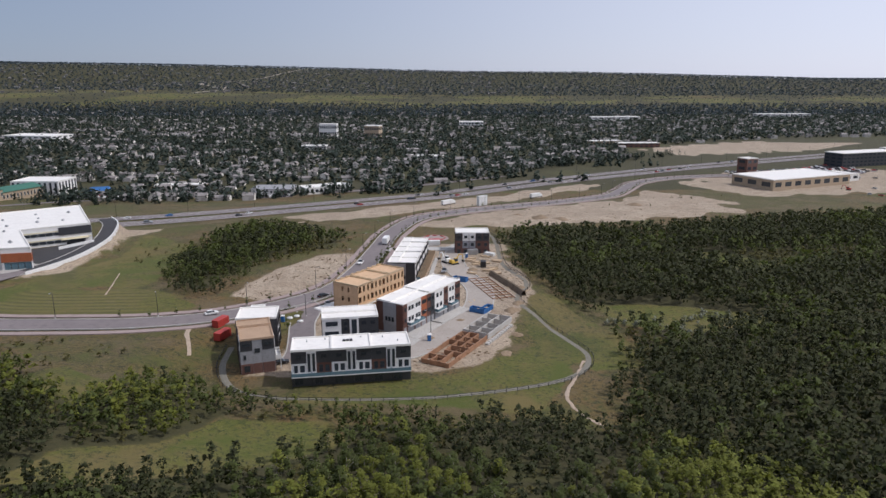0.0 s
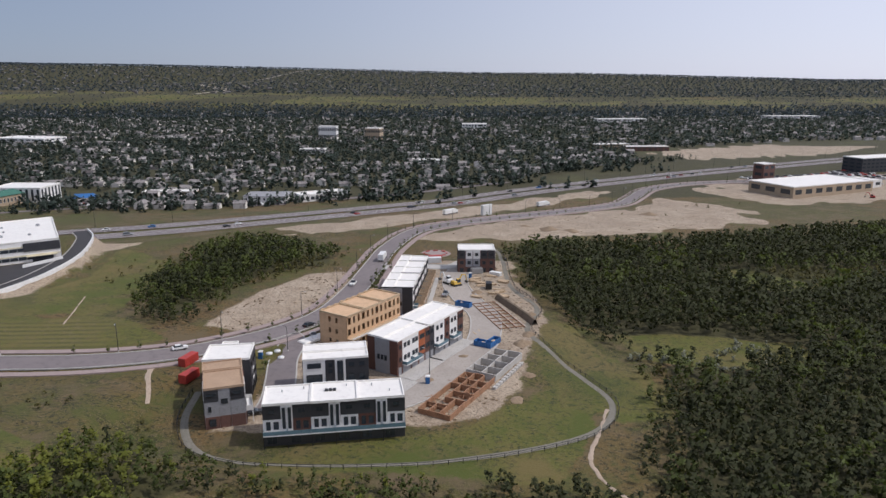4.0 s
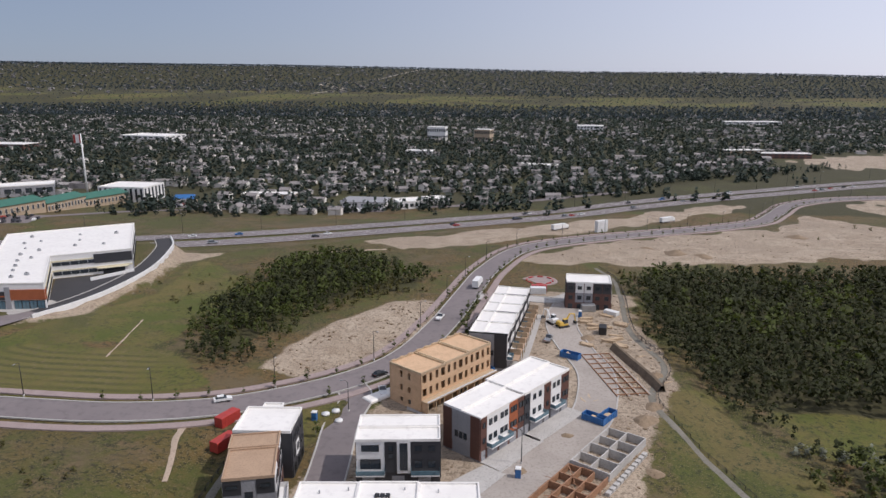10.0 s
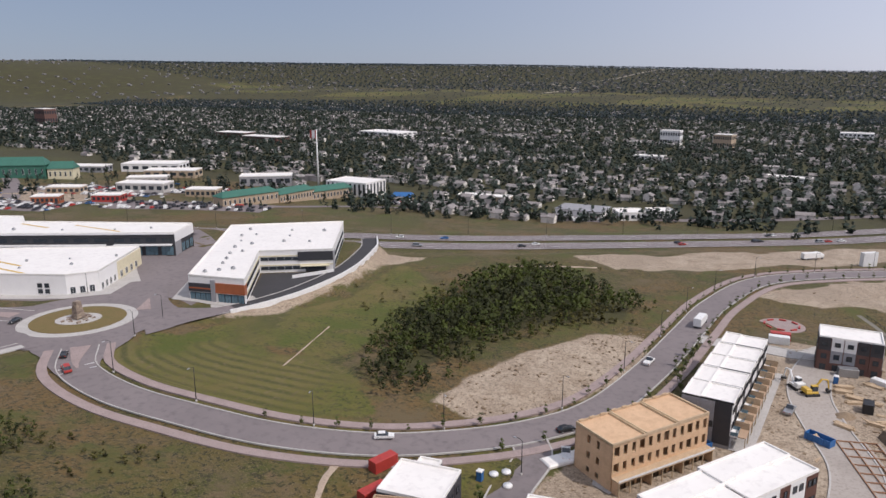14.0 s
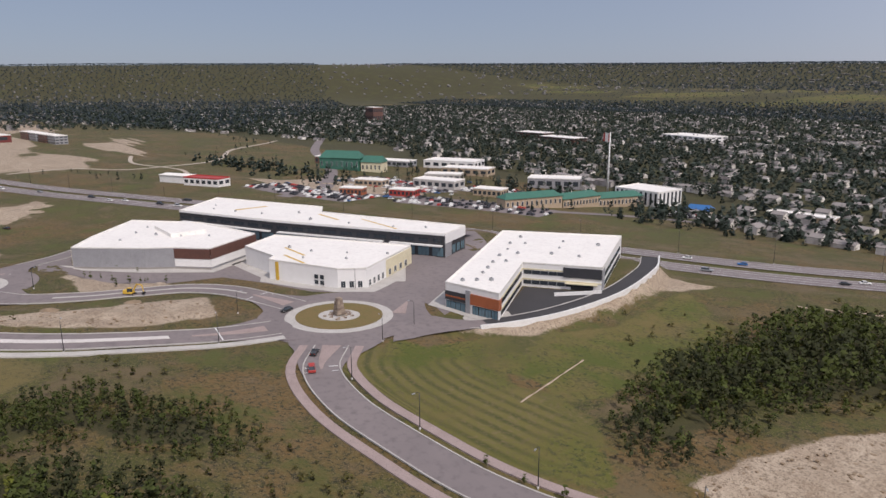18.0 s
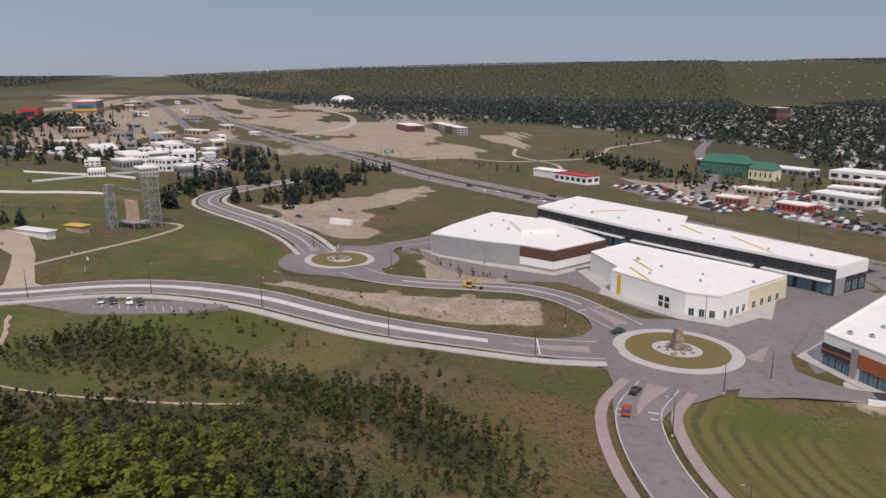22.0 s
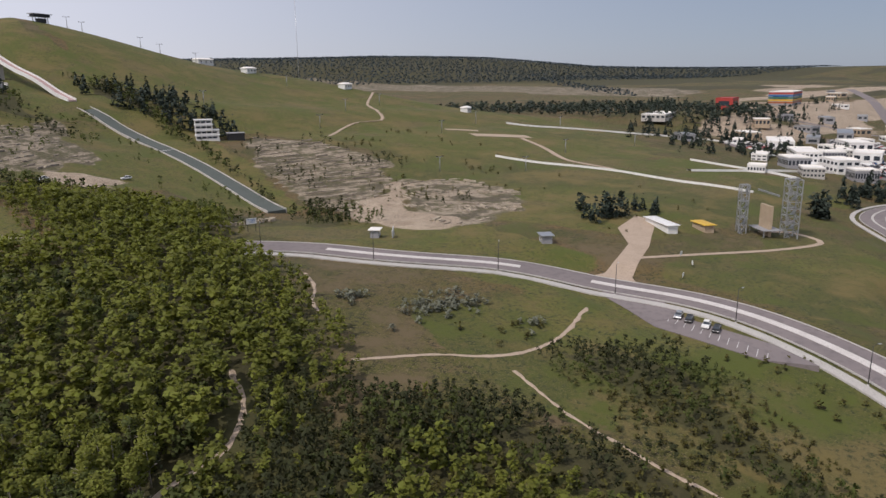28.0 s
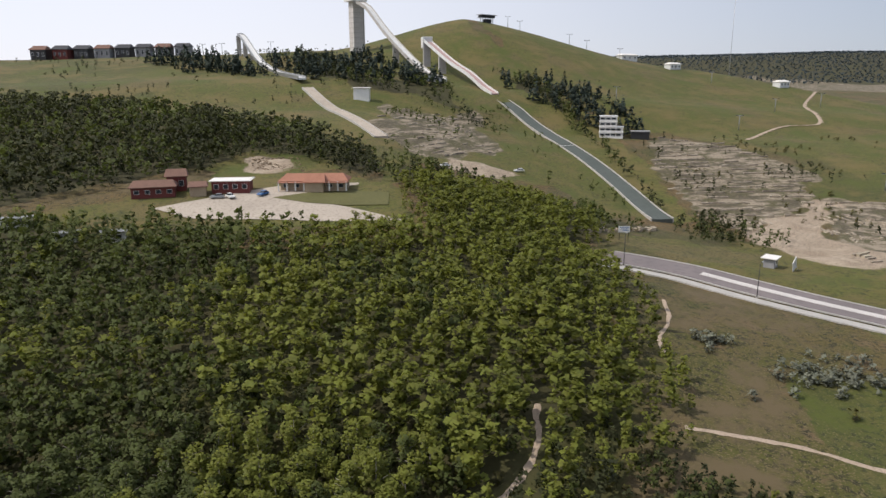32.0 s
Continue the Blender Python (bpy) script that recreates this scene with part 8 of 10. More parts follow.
tagged(new("far_houses", quads_mesh("far_houses", np.concatenate(_fw), WALLS_DULL)), "distant house walls on the plateau, dulled in colour", "houses", kind="stuff")
tagged(new("far_roofs", quads_mesh("far_roofs", np.concatenate(_fr), ROOFS)), "distant grey house roofs on the plateau", "houses", kind="stuff")


# ---- woods ----
NEAR_SPOTS = ([(-112, 58), (-60, 46), (-40, 66), (-62, 92), (-96, 88)], [(-58, 112), (50, 100), (56, 128), (-50, 140)])


def wood(name, kinds, spacing, lo, hi, gap, seed, lean=0.0):
    x, y = scatter(WOODS[name], spacing, gap, seed)
    for p in WOOD_CLEAR:
        m = ~inside(p, x, y)
        x, y = x[m], y[m]
    for line, w in PATH_LINES:
        d, _ = near_line(line, x, y, w + 3)
        x, y = x[d > w / 2 + 1.4], y[d > w / 2 + 1.4]
    for line, w in ROADS:
        d, _ = near_line(line, x, y, w / 2 + 8)
        x, y = x[d > w / 2 + 5], y[d > w / 2 + 5]
    d = edge_distance(WOODS[name], x, y)
    keep = RNG.random(len(x)) < np.clip((0.7 if name in ("scrub", "thicket") else 0.4) + d / 14, 0, 1)
    x, y, d = x[keep], y[keep], d[keep]
    size = 0.62 + 0.38 * np.clip(d / 14, 0, 1)
    # positive lean turns the mix to the shade-darkened leaves towards +x
    patch = np.array([noise.noise((a * 0.022, b * 0.022, seed + 9)) for a, b in zip(x, y)]) + RNG.normal(0, 0.18, len(x)) - 0.011 * lean * (x + 90)
    near = np.zeros(len(x), bool)
    for p in NEAR_SPOTS:
        near |= inside(p, x, y)
    cut = np.quantile(patch, [min(1.0, sum(w for _, w in kinds[: i + 1])) for i in range(len(kinds))])
    which = np.searchsorted(cut[:-1], patch)
    for i, (kind, _) in enumerate(kinds):
        m = which == i
        if kind in NEAR_TREES:
            for a, b, c in zip(x[m & near], y[m & near], size[m & near]):
                near_tree(kind, a, b, c * RNG.uniform(lo, hi), {"aspen": "leafy aspen tree with bright yellow-green summer leaves", "dark": "poplar tree with dense dark green leaves", "spruce": "dark green spruce tree"}[kind], "trees of the near wood")
            m = m & ~near
        far = (np.hypot(x + 30, y - 140) > 190) & (kind in ("shade", "dark"))
        for mm, bank in ((m & ~far, kind), (m & far, "shade_far")):
            if mm.any():
                plant(name + "_wood", kind, x[mm], y[mm], size[mm] * RNG.uniform(lo, hi, mm.sum()) * (1.25 if kind in ("shrub", "silver") else 1.0), bank)
    heap_up(name + "_wood", "dense summer wood of many %s trees and bushes", "trees")


wood("slope", (("shade", 0.14), ("dark", 0.42), ("aspen", 0.44)), 3.3, 0.62, 1.05, -0.85, 1, 1.0)
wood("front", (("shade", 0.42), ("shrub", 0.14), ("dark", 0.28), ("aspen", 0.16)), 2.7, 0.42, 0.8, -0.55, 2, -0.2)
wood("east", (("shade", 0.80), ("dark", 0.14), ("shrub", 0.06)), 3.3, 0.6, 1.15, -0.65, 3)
wood("ravine", (("shade", 0.40), ("dark", 0.42), ("shrub", 0.18)), 2.6, 0.45, 1.05, -0.5, 4)
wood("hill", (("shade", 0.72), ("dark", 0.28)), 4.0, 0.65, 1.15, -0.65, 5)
wood("meadow", (("shade", 0.12), ("dark", 0.30), ("shrub", 0.16), ("aspen", 0.42)), 2.7, 0.5, 0.9, -0.75, 6)
wood("scrub", (("shade", 0.32), ("shrub", 0.40), ("dark", 0.28)), 2.3, 0.34, 0.68, -0.75, 8)
wood("ridge", (("shade", 0.65), ("dark", 0.35)), 5.0, 0.5, 1.0, -0.35, 12)
wood("link", (("shade", 0.5), ("dark", 0.5)), 4.0, 0.5, 0.9, -0.6, 13)
wood("thicket", (("shade", 0.34), ("dark", 0.30), ("shrub", 0.36)), 2.3, 0.34, 0.66, -0.65, 14)
wood("bank", (("shade", 0.6), ("dark", 0.4)), 4.0, 0.5, 0.9, -0.5, 9)
wood("flank", (("shade", 0.6), ("dark", 0.4)), 3.2, 0.5, 1.15, -0.9, 10)
wood("yard_front", (("dark", 0.6), ("aspen", 0.4)), 4.2, 0.75, 1.15, -0.6, 15)
wood("lane_side", (("shrub", 0.5), ("dark", 0.5)), 3.4, 0.35, 0.75, -0.1, 16)

# loose bushes over the meadows, silver willow clumps and spruce stands
_mx, _my = scatter([(-250, 160), (-160, 196), (-75, 205), (-60, 160), (-100, 100), (-150, 40), (-200, 60), (-225, 100)], 5.5, 0.02, 12)
_clear = np.ones(len(_mx), bool)
for _line, _w in ROADS + tuple(PATH_LINES):
    _clear &= near_line(_line, _mx, _my, _w / 2 + 6)[0] > _w / 2 + 3
plant("meadow_bushes", "shrub", _mx[_clear], _my[_clear], RNG.uniform(0.3, 0.8, _clear.sum()))
for _cx, _cy, _n, _r in ((-188, 46, 60, 6), (-171, 29, 12, 3), (-200, 67, 8, 2.5), (84, 238, 26, 7), (106, 250, 22, 7), (66, 240, 12, 4)):
    plant("meadow_bushes", "silver", _cx + RNG.normal(0, _r, _n), _cy + RNG.normal(0, _r * 0.6, _n), RNG.uniform(0.6, 1.0, _n))
for _p, _s, _g in (([(-420, -40), (-300, -60), (-280, 40), (-400, 60)], 14, 0.2), ([(-330, -220), (-240, -130), (-250, -60), (-400, -60), (-420, -180)], 7, 0.25), ([(-130, 300), (-60, 420), (-130, 420), (-160, 330)], 8, 0.15), ([(40, 470), (150, 480), (280, 590), (200, 560)], 9, 0.3)):
    _a, _b = scatter(_p, _s, _g, 21)
    plant("meadow_bushes", "shrub", _a, _b, RNG.uniform(0.4, 1.0, len(_a)))
for _cx, _cy, _n, _r in ((-240, -82, 40, 7), (-232, -64, 26, 6), (-248, -96, 30, 6), (-268, -140, 20, 8), (-330, -150, 26, 12), (-300, -60, 12, 8)):
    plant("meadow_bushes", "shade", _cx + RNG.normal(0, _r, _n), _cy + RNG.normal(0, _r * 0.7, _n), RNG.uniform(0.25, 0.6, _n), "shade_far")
for _p, _s, _g, _k in (
    ([(-126, -120), (-230, -110), (-228, -280), (-196, -300), (-150, -255), (-130, -200)], 5.5, 0.1, "dark"),
    ([(-60, -200), (-100, -190), (-110, -290), (-60, -330), (20, -330), (40, -280)], 8.0, 0.12, "shade"),
    ([(-262, -120), (-330, -140), (-340, -235), (-280, -245), (-258, -180)], 10.0, 0.12, "shade"),
    ([(-330, -60), (-420, -130), (-470, -230), (-400, -260), (-330, -240)], 9.0, 0.3, "shrub"),
    ([(-225, -95), (-250, -100), (-262, -60), (-240, -40), (-220, -62)], 5.0, 0.0, "dark"),
    ([(60, -330), (-140, -470), (-60, -480), (160, -440)], 9.0, 0.1, "shade"),
):
    _a, _b = scatter(_p, _s, _g, 71)
    _far = np.min([near_line(np.column_stack([curve(q), np.zeros(len(curve(q)))]), _a, _b, 14)[0] for q in ([(-183, -366), (-217, -290), (-228, -237), (-233, -166), (-230, -98)], [(-46, -452), (-94, -289), (-128, -169)])], axis=0) > 8
    plant("meadow_bushes", _k, _a[_far], _b[_far], RNG.uniform(0.25, 0.62, _far.sum()) * (1.6 if _k == "shrub" else 1.0), "shade_far" if _k != "shrub" else None)
heap_up("meadow_bushes", "scattered %s bushes in dry grass", "bushes")
_stands = (
    [(-150, -400), (-60, -410), (-40, -340), (-100, -300), (-140, -290), (-190, -300), (-170, -350)],
    [(-290, -330), (-222, -350), (-232, -290), (-262, -250), (-282, -225), (-296, -240)],
    [(-60, -330), (-20, -350), (20, -420), (-30, -440)],
    [(-430, 120), (-440, 100), (-560, 130), (-590, 160), (-560, 170)],
)
for _p in _stands:
    _a, _b = scatter(_p, 8.5, -0.25, 31)
    _ok = near_line(np.column_stack([curve([(-183, -366), (-215, -296), (-232, -237), (-228, -135)]), np.zeros(len(curve([(-183, -366), (-215, -296), (-232, -237), (-228, -135)])))]), _a, _b, 20)[0] > 13
    _ok &= near_line(np.column_stack([curve([(-46, -452), (-94, -289), (-128, -169)]), np.zeros(len(curve([(-46, -452), (-94, -289), (-128, -169)])))]), _a, _b, 20)[0] > 7
    plant("spruce_stand", "spruce", _a[_ok], _b[_ok], RNG.uniform(0.7, 1.5, _ok.sum()))
for _cx, _cy, _n, _r in ((-412, 63, 9, 3), (-493, 62, 12, 7), (-530, 90, 12, 9), (-561, 123, 10, 7), (-440, 92, 4, 4), (-470, 60, 8, 8), (-520, 70, 14, 12), (-600, 80, 20, 16), (-640, -40, 30, 26), (-720, -110, 50, 40), (-800, -140, 40, 40), (-700, 60, 24, 24), (-560, 140, 16, 14), (-322, 10, 12, 7), (-340, 16, 6, 5), (-640, 180, 10, 14), (-560, 150, 14, 10)):
    plant("spruce_stand", "spruce", _cx + RNG.normal(0, _r, _n), _cy + RNG.normal(0, _r * 0.6, _n), RNG.uniform(0.7, 1.3, _n))
for _cx, _cy, _n in ((-228, 570, 40), (-60, 600, 60), (40, 690, 60), (160, 800, 60), (-310, 560, 30), (-420, 560, 40), (-600, 430, 40), (-700, 420, 60)):
    plant("spruce_stand", "spruce", _cx + RNG.normal(0, 40, _n), _cy + RNG.normal(0, 16, _n) + 0.0, RNG.uniform(0.6, 1.2, _n), "town_spruce")
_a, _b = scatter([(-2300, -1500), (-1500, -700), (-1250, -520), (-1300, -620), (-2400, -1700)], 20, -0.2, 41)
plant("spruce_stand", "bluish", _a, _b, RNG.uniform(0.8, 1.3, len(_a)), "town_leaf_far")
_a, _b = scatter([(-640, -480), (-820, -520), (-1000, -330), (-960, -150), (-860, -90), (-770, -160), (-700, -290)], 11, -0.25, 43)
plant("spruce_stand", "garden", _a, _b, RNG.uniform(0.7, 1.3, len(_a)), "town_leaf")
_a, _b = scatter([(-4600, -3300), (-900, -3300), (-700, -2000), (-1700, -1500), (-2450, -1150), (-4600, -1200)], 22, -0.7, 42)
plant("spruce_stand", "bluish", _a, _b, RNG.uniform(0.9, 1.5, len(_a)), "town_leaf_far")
plant("spruce_stand", "garden", [-412, -408.5, -414.5, -410], [63, 66.5, 60, 59], [1.7, 1.5, 1.4, 1.3], "dark")
heap_up("spruce_stand", "dark %s trees standing in groups", "trees")


# ---- paved lots, verges and trees across the highway and to the west ----
def pad_strip(name, pts, width, material, label, category="car park", lift=0.14, step=8.0):
    """A paved strip that follows the ground along a line."""
    c = curve(pts, step)
    nrm = normals(c)
    offs = np.linspace(-width / 2, width / 2, 7)
    vs = []
    for (x, y), (nx, ny) in zip(c, nrm):
        gx, gy = x + nx * offs, y + ny * offs
        vs += list(zip(gx, gy, ground(gx, gy) + lift))
    fs = [(i * 7 + j + 1, i * 7 + j, (i + 1) * 7 + j, (i + 1) * 7 + j + 1) for i in range(len(c) - 1) for j in range(6)]
    return tagged(new(name, mesh(name, vs, fs, material)), label, category, kind="structure")



def paved(name, poly, material, label, category, lift=0.06, step=5.0):
    """A paved area inside an outline, laid over the ground."""
    edge = []
    for (x0, y0), (x1, y1) in zip(poly, poly[1:] + poly[:1]):
        n = max(1, int(math.hypot(x1 - x0, y1 - y0) / step))
        edge += [(x0 + (x1 - x0) * k / n, y0 + (y1 - y0) * k / n) for k in range(n)]
    p = np.array(poly, float)
    gx, gy = np.meshgrid(np.arange(p[:, 0].min(), p[:, 0].max(), step), np.arange(p[:, 1].min(), p[:, 1].max(), step))
    gx, gy = gx.ravel(), gy.ravel()
    ok = inside(poly, gx, gy) & (edge_distance(poly, gx, gy) > step * 0.4)
    pts = [Vector(q) for q in edge + list(zip(gx[ok], gy[ok]))]
    vs, _, fs, _, _, _ = geometry.delaunay_2d_cdt(pts, [], [list(range(len(edge)))], 1, 0.001)
    z = ground([v.x for v in vs], [v.y for v in vs]) + lift
    return tagged(new(name, mesh(name, [(v.x, v.y, h) for v, h in zip(vs, z)], fs, material)), label, category, kind="structure")


paved("store_yard", [(-214, 270), (-200, 280), (-188, 276), (-198, 300), (-200, 322), (-246, 358), (-255, 362), (-300, 384), (-330, 352), (-392, 300), (-402, 240), (-388, 222), (-345, 180), (-330, 178), (-318, 186), (-300, 200), (-286, 214), (-282, 236), (-262, 246), (-240, 254), (-232, 262)], ASPHALT, "grey asphalt yard between the new stores", "yard")
paved("store_apron", [(-300, 247), (-272, 248), (-266, 245), (-234, 260), (-225, 272), (-234, 290), (-247, 313), (-254, 312), (-313, 274)], CONCRETE, "pale concrete apron round the corner store", "pavement", 0.14)
paved("store_apron", [(-200, 278), (-170, 284), (-171, 292), (-178, 296), (-192, 294), (-246, 362), (-252, 356)], CONCRETE, "pale concrete apron beside the office building", "pavement", 0.14)
paved("store_apron", [(-338, 187), (-311, 212), (-292, 236), (-310, 268), (-316, 266), (-298, 238), (-336, 196)], CONCRETE, "pale concrete apron along the big store", "pavement", 0.14)
for _a, _b, _w in (((-13, 216), (-4, 230.3), 5.5), ((-4.3, 229.6), (6, 246), 5.0), ((-11, 266), (-7, 318), 5.0)):
    _d = math.hypot(_b[0] - _a[0], _b[1] - _a[1])
    _nx, _ny = (_b[1] - _a[1]) / _d * _w, -(_b[0] - _a[0]) / _d * _w
    paved("driveway_apron", [_a, (_a[0] + _nx, _a[1] + _ny), (_b[0] + _nx, _b[1] + _ny), _b], CONCRETE, "pale concrete driveway apron along the townhouse garages", "pavement", 0.2)
paved("driveway_apron", [(-20, 205), (-12, 215), (-7, 212), (-13, 201)], CONCRETE, "pale concrete forecourt between two townhouse blocks", "pavement", 0.2)
paved("driveway_apron", [(-30, 236), (-34, 238), (-36, 248), (-32, 252), (-28, 243)], CONCRETE, "pale concrete slab beside the unfinished row", "pavement", 0.2)
paved("car_park_link", [(-249, 70), (-244, 56), (-237, 62), (-228, 82), (-238, 86)], ASPHALT, "short asphalt link from the road to the car park", "road", 0.16)

paved("lodge_yard", [(-48, -72), (-62, -80), (-86, -95), (-112, -97), (-112, -94), (-87, -80), (-107, -66), (-122, -52), (-100, -54), (-84, -58), (-60, -62)], GRAVEL, "pale gravel yard in front of the lodge", "yard", 0.16, 4.0)


paved("lodge_lawn", [(-83, -79), (-95, -84), (-108, -85), (-121, -81), (-119, -67), (-106, -68), (-94, -72)], LODGE_LAWN, "oval mown lawn in the lodge's gravel yard", "lawn", 0.24, 4.0)


def mouth(line, width, flare, length, c):
    """The flared end of a road where it meets a roundabout."""
    k = int(length / 3) + 1
    l = line[:k] if np.hypot(*(line[0, :2] - c[:2])) < np.hypot(*(line[-1, :2] - c[:2])) else line[::-1][:k]
    nrm = normals(l)
    d = (l[0, :2] - l[2, :2]) / np.linalg.norm(l[0, :2] - l[2, :2])
    l = np.vstack([[l[0, 0] + 6 * d[0], l[0, 1] + 6 * d[1], c[2]], l])
    nrm = np.vstack([nrm[:1], nrm])
    vs = []
    for i, ((x, y, z), (nx, ny)) in enumerate(zip(l, nrm)):
        u = i / (len(l) - 1)
        w = width / 2 + 0.2 + (flare - width) / 2 * (1 - u) ** 2
        vs += [(x + nx * o * w, y + ny * o * w, max(z, c[2] + 0.0) * (1 - u) + z * u + 0.05 + 0.07 * (o == 0)) for o in (-1, 0, 1)]
    fs = [(i * 3 + j + 1, i * 3 + j, i * 3 + j + 3, i * 3 + j + 4) for i in range(len(l) - 1) for j in range(2)]
    return tagged(new("road_mouth", mesh("road_mouth", vs, fs, ASPHALT)), "flared asphalt road end at a roundabout", "road", kind="structure")


_ca, _cb = np.array(ROUND_A), np.array(ROUND_B)
for _line, _w, _c in ((MAIN_ROAD, 9.6, _ca), (PARK_ROAD, 12.5, _ca), (STORE_ROAD, 10.5, _ca), (OFFICE_ROAD, 11, _ca), (RAMP_ROAD, 7, _ca), (STORE_ROAD, 10.5, _cb), (LOOP_ROAD, 10, _cb), (BACK_ROAD, 9, _cb)):
    mouth(_line, _w, 30, 22, _c)
LOTS = (
    ([(-540, 372), (-490, 380), (-440, 400)], 46), ([(-560, 470), (-510, 480), (-450, 470)], 50), ([(-430, 430), (-370, 462), (-330, 478)], 40),
    ([(-470, 520), (-400, 545), (-360, 560)], 46), ([(-300, 575), (-250, 590), (-205, 600)], 36), ([(-165, 572), (-130, 588)], 26),
    ([(-660, 40), (-600, 42), (-560, 40)], 40), ([(-700, 10), (-760, -20), (-820, -40)], 46), ([(300, 700), (380, 720), (440, 760)], 60), ([(-650, -60), (-700, -100)], 36),
)
for _p, _w in LOTS:
    pad_strip("car_park", _p, _w, ASPHALT, "grey asphalt lot with parked cars beside low buildings")
pad_strip("side_road", [(-470, 352), (-500, 398), (-548, 432), (-640, 486), (-760, 540), (-880, 596), (-1050, 700)], 12, ASPHALT, "grey asphalt road winding up from the highway", "road")
pad_strip("side_road", [(-500, 398), (-440, 432), (-350, 478), (-290, 540), (-200, 580), (-60, 620), (60, 700)], 9, ASPHALT, "grey frontage road along the highway shops", "road")
pad_strip("side_road", [(-1000, 62), (-1120, 130), (-1300, 160), (-1600, 150), (-2000, 60)], 12, GRAVEL, "pale unpaved road across earthworks", "road")
pad_strip("side_road", [(-830, 60), (-900, 0), (-1050, -60), (-1300, -150), (-1800, -330)], 16, ASPHALT, "grey slip road leaving the highway", "road")
pad_strip("side_road", [(-640, 60), (-760, 75), (-880, 40), (-930, -60), (-880, -160)], 10, ASPHALT, "grey park road past the white halls", "road")
pad_strip("gravel_path", [(-723, 215), (-735, 268), (-705, 318), (-769, 415), (-890, 480), (-953, 532), (-1042, 616)], 5, GRAVEL, "pale gravel path curving over the green slope", "path")
pad_strip("gravel_path", [(-600, 330), (-680, 350), (-760, 330), (-850, 350)], 4, GRAVEL, "pale gravel path among grassy mounds", "path")
pad_strip("gravel_pad", [(-461, -228), (-474, -219), (-482, -212)], 8, SHALE_PATH, "small pale gravel pad on the ski slope", "pad", step=4)
pad_strip("gravel_pad", [(-458, -196), (-482, -187), (-503, -178)], 13, SHALE_PATH, "pale gravel platform on the ski slope", "pad", step=4)
pad_strip("gravel_path", [(-489, -174), (-471, -139), (-443, -98), (-434, -60)], 4, SHALE_PATH, "pale path crossing the ski slope", "path", step=4)
paved("tower_apron", [(-251, 49), (-256, 50), (-270, 46), (-288, 39), (-305, 24), (-330, 17), (-329, 27), (-306, 38), (-292, 45), (-274, 52), (-259, 58), (-255, 62)], SHALE_PATH, "pale gravel apron beside the park road", "yard", 0.2, 4.0)
_cars = {"white": [], "dark": [], "red": []}
for _p, _w in LOTS:
    _c = curve(_p, 2.9)
    _nn = normals(_c)
    for _o in np.arange(-_w / 2 + 4, _w / 2 - 3, 7.5):
        for (_x, _y), (_nx, _ny) in zip(_c, _nn):
            if RNG.random() < 0.5:
                continue
            _px, _py = _x + _nx * _o, _y + _ny * _o
            _z = height(_px, _py) + 0.2
            _f, _r = Vector((_nx, _ny, 0)), Vector((-_ny, _nx, 0))
            _q = _cars[("white", "white", "white", "dark", "dark", "dark", "dark", "dark", "red")[RNG.integers(0, 9)]]
            for _l0, _l1, _hw, _h0, _h1 in ((-2.2, 2.2, 0.9, 0.25, 0.85), (-1.5, 0.9, 0.75, 0.85, 1.45)):
                _b = [Vector((_px, _py, _z)) + _f * l + _r * s + Vector((0, 0, h)) for h in (_h0, _h1) for l, s in ((_l0, -_hw), (_l1, -_hw), (_l1, _hw), (_l0, _hw))]
                _q += [[tuple(_b[i]) for i in f] for f in BOX_FACES[1:]]
for _k, _q in _cars.items():
    tagged(new("lot_cars", quads_mesh("lot_cars", np.array(_q), {"white": WHITE_PAINT, "dark": BLACK_PANEL, "red": RED_PAINT}[_k])), _k + " cars parked in rows on far asphalt lots", "cars", kind="stuff")


def row_of_trees(pts, spacing, spread, share, lo, hi, skip=0.15):
    """Town trees along a line, a share of them spruces."""
    c = curve(pts, spacing)
    c = c[RNG.random(len(c)) > skip] + 0.0
    c = c + RNG.normal(0, spread, c.shape)
    k = RNG.random(len(c)) < share
    plant("roadside_trees", "spruce", c[k, 0], c[k, 1], RNG.uniform(lo, hi, k.sum()), "spruce" if spacing < 12 else "town_spruce")
    plant("roadside_trees", "garden", c[~k, 0], c[~k, 1], RNG.uniform(lo, hi, (~k).sum()) * 0.9, "shade")


for _rep in range(3):
    row_of_trees([(-300, 512), (-250, 522), (-190, 545), (-120, 590), (-40, 640), (40, 700), (150, 800), (300, 900)], 8, 7, 0.45, 0.6, 1.15)
row_of_trees([(-560, 420), (-480, 440), (-420, 455), (-340, 500), (-280, 520)], 10, 8, 0.4, 0.5, 0.9, 0.3)
row_of_trees([(-620, 440), (-560, 520), (-470, 560), (-380, 580), (-300, 610)], 9, 10, 0.4, 0.6, 1.1, 0.2)
row_of_trees([(-640, 500), (-560, 560), (-450, 610), (-330, 640), (-230, 650)], 9, 12, 0.4, 0.6, 1.1, 0.2)
row_of_trees([(-520, 400), (-470, 425), (-400, 450), (-350, 480)], 9, 6, 0.5, 0.5, 0.9, 0.3)
row_of_trees([(-600, 480), (-540, 500), (-500, 530), (-430, 530), (-390, 560)], 8, 14, 0.4, 0.6, 1.0, 0.2)
row_of_trees([(-680, 560), (-600, 570), (-520, 580), (-440, 575)], 8, 16, 0.4, 0.6, 1.1, 0.2)
row_of_trees([(-700, 250), (-640, 290), (-600, 305)], 10, 9, 0.2, 0.5, 0.8, 0.3)
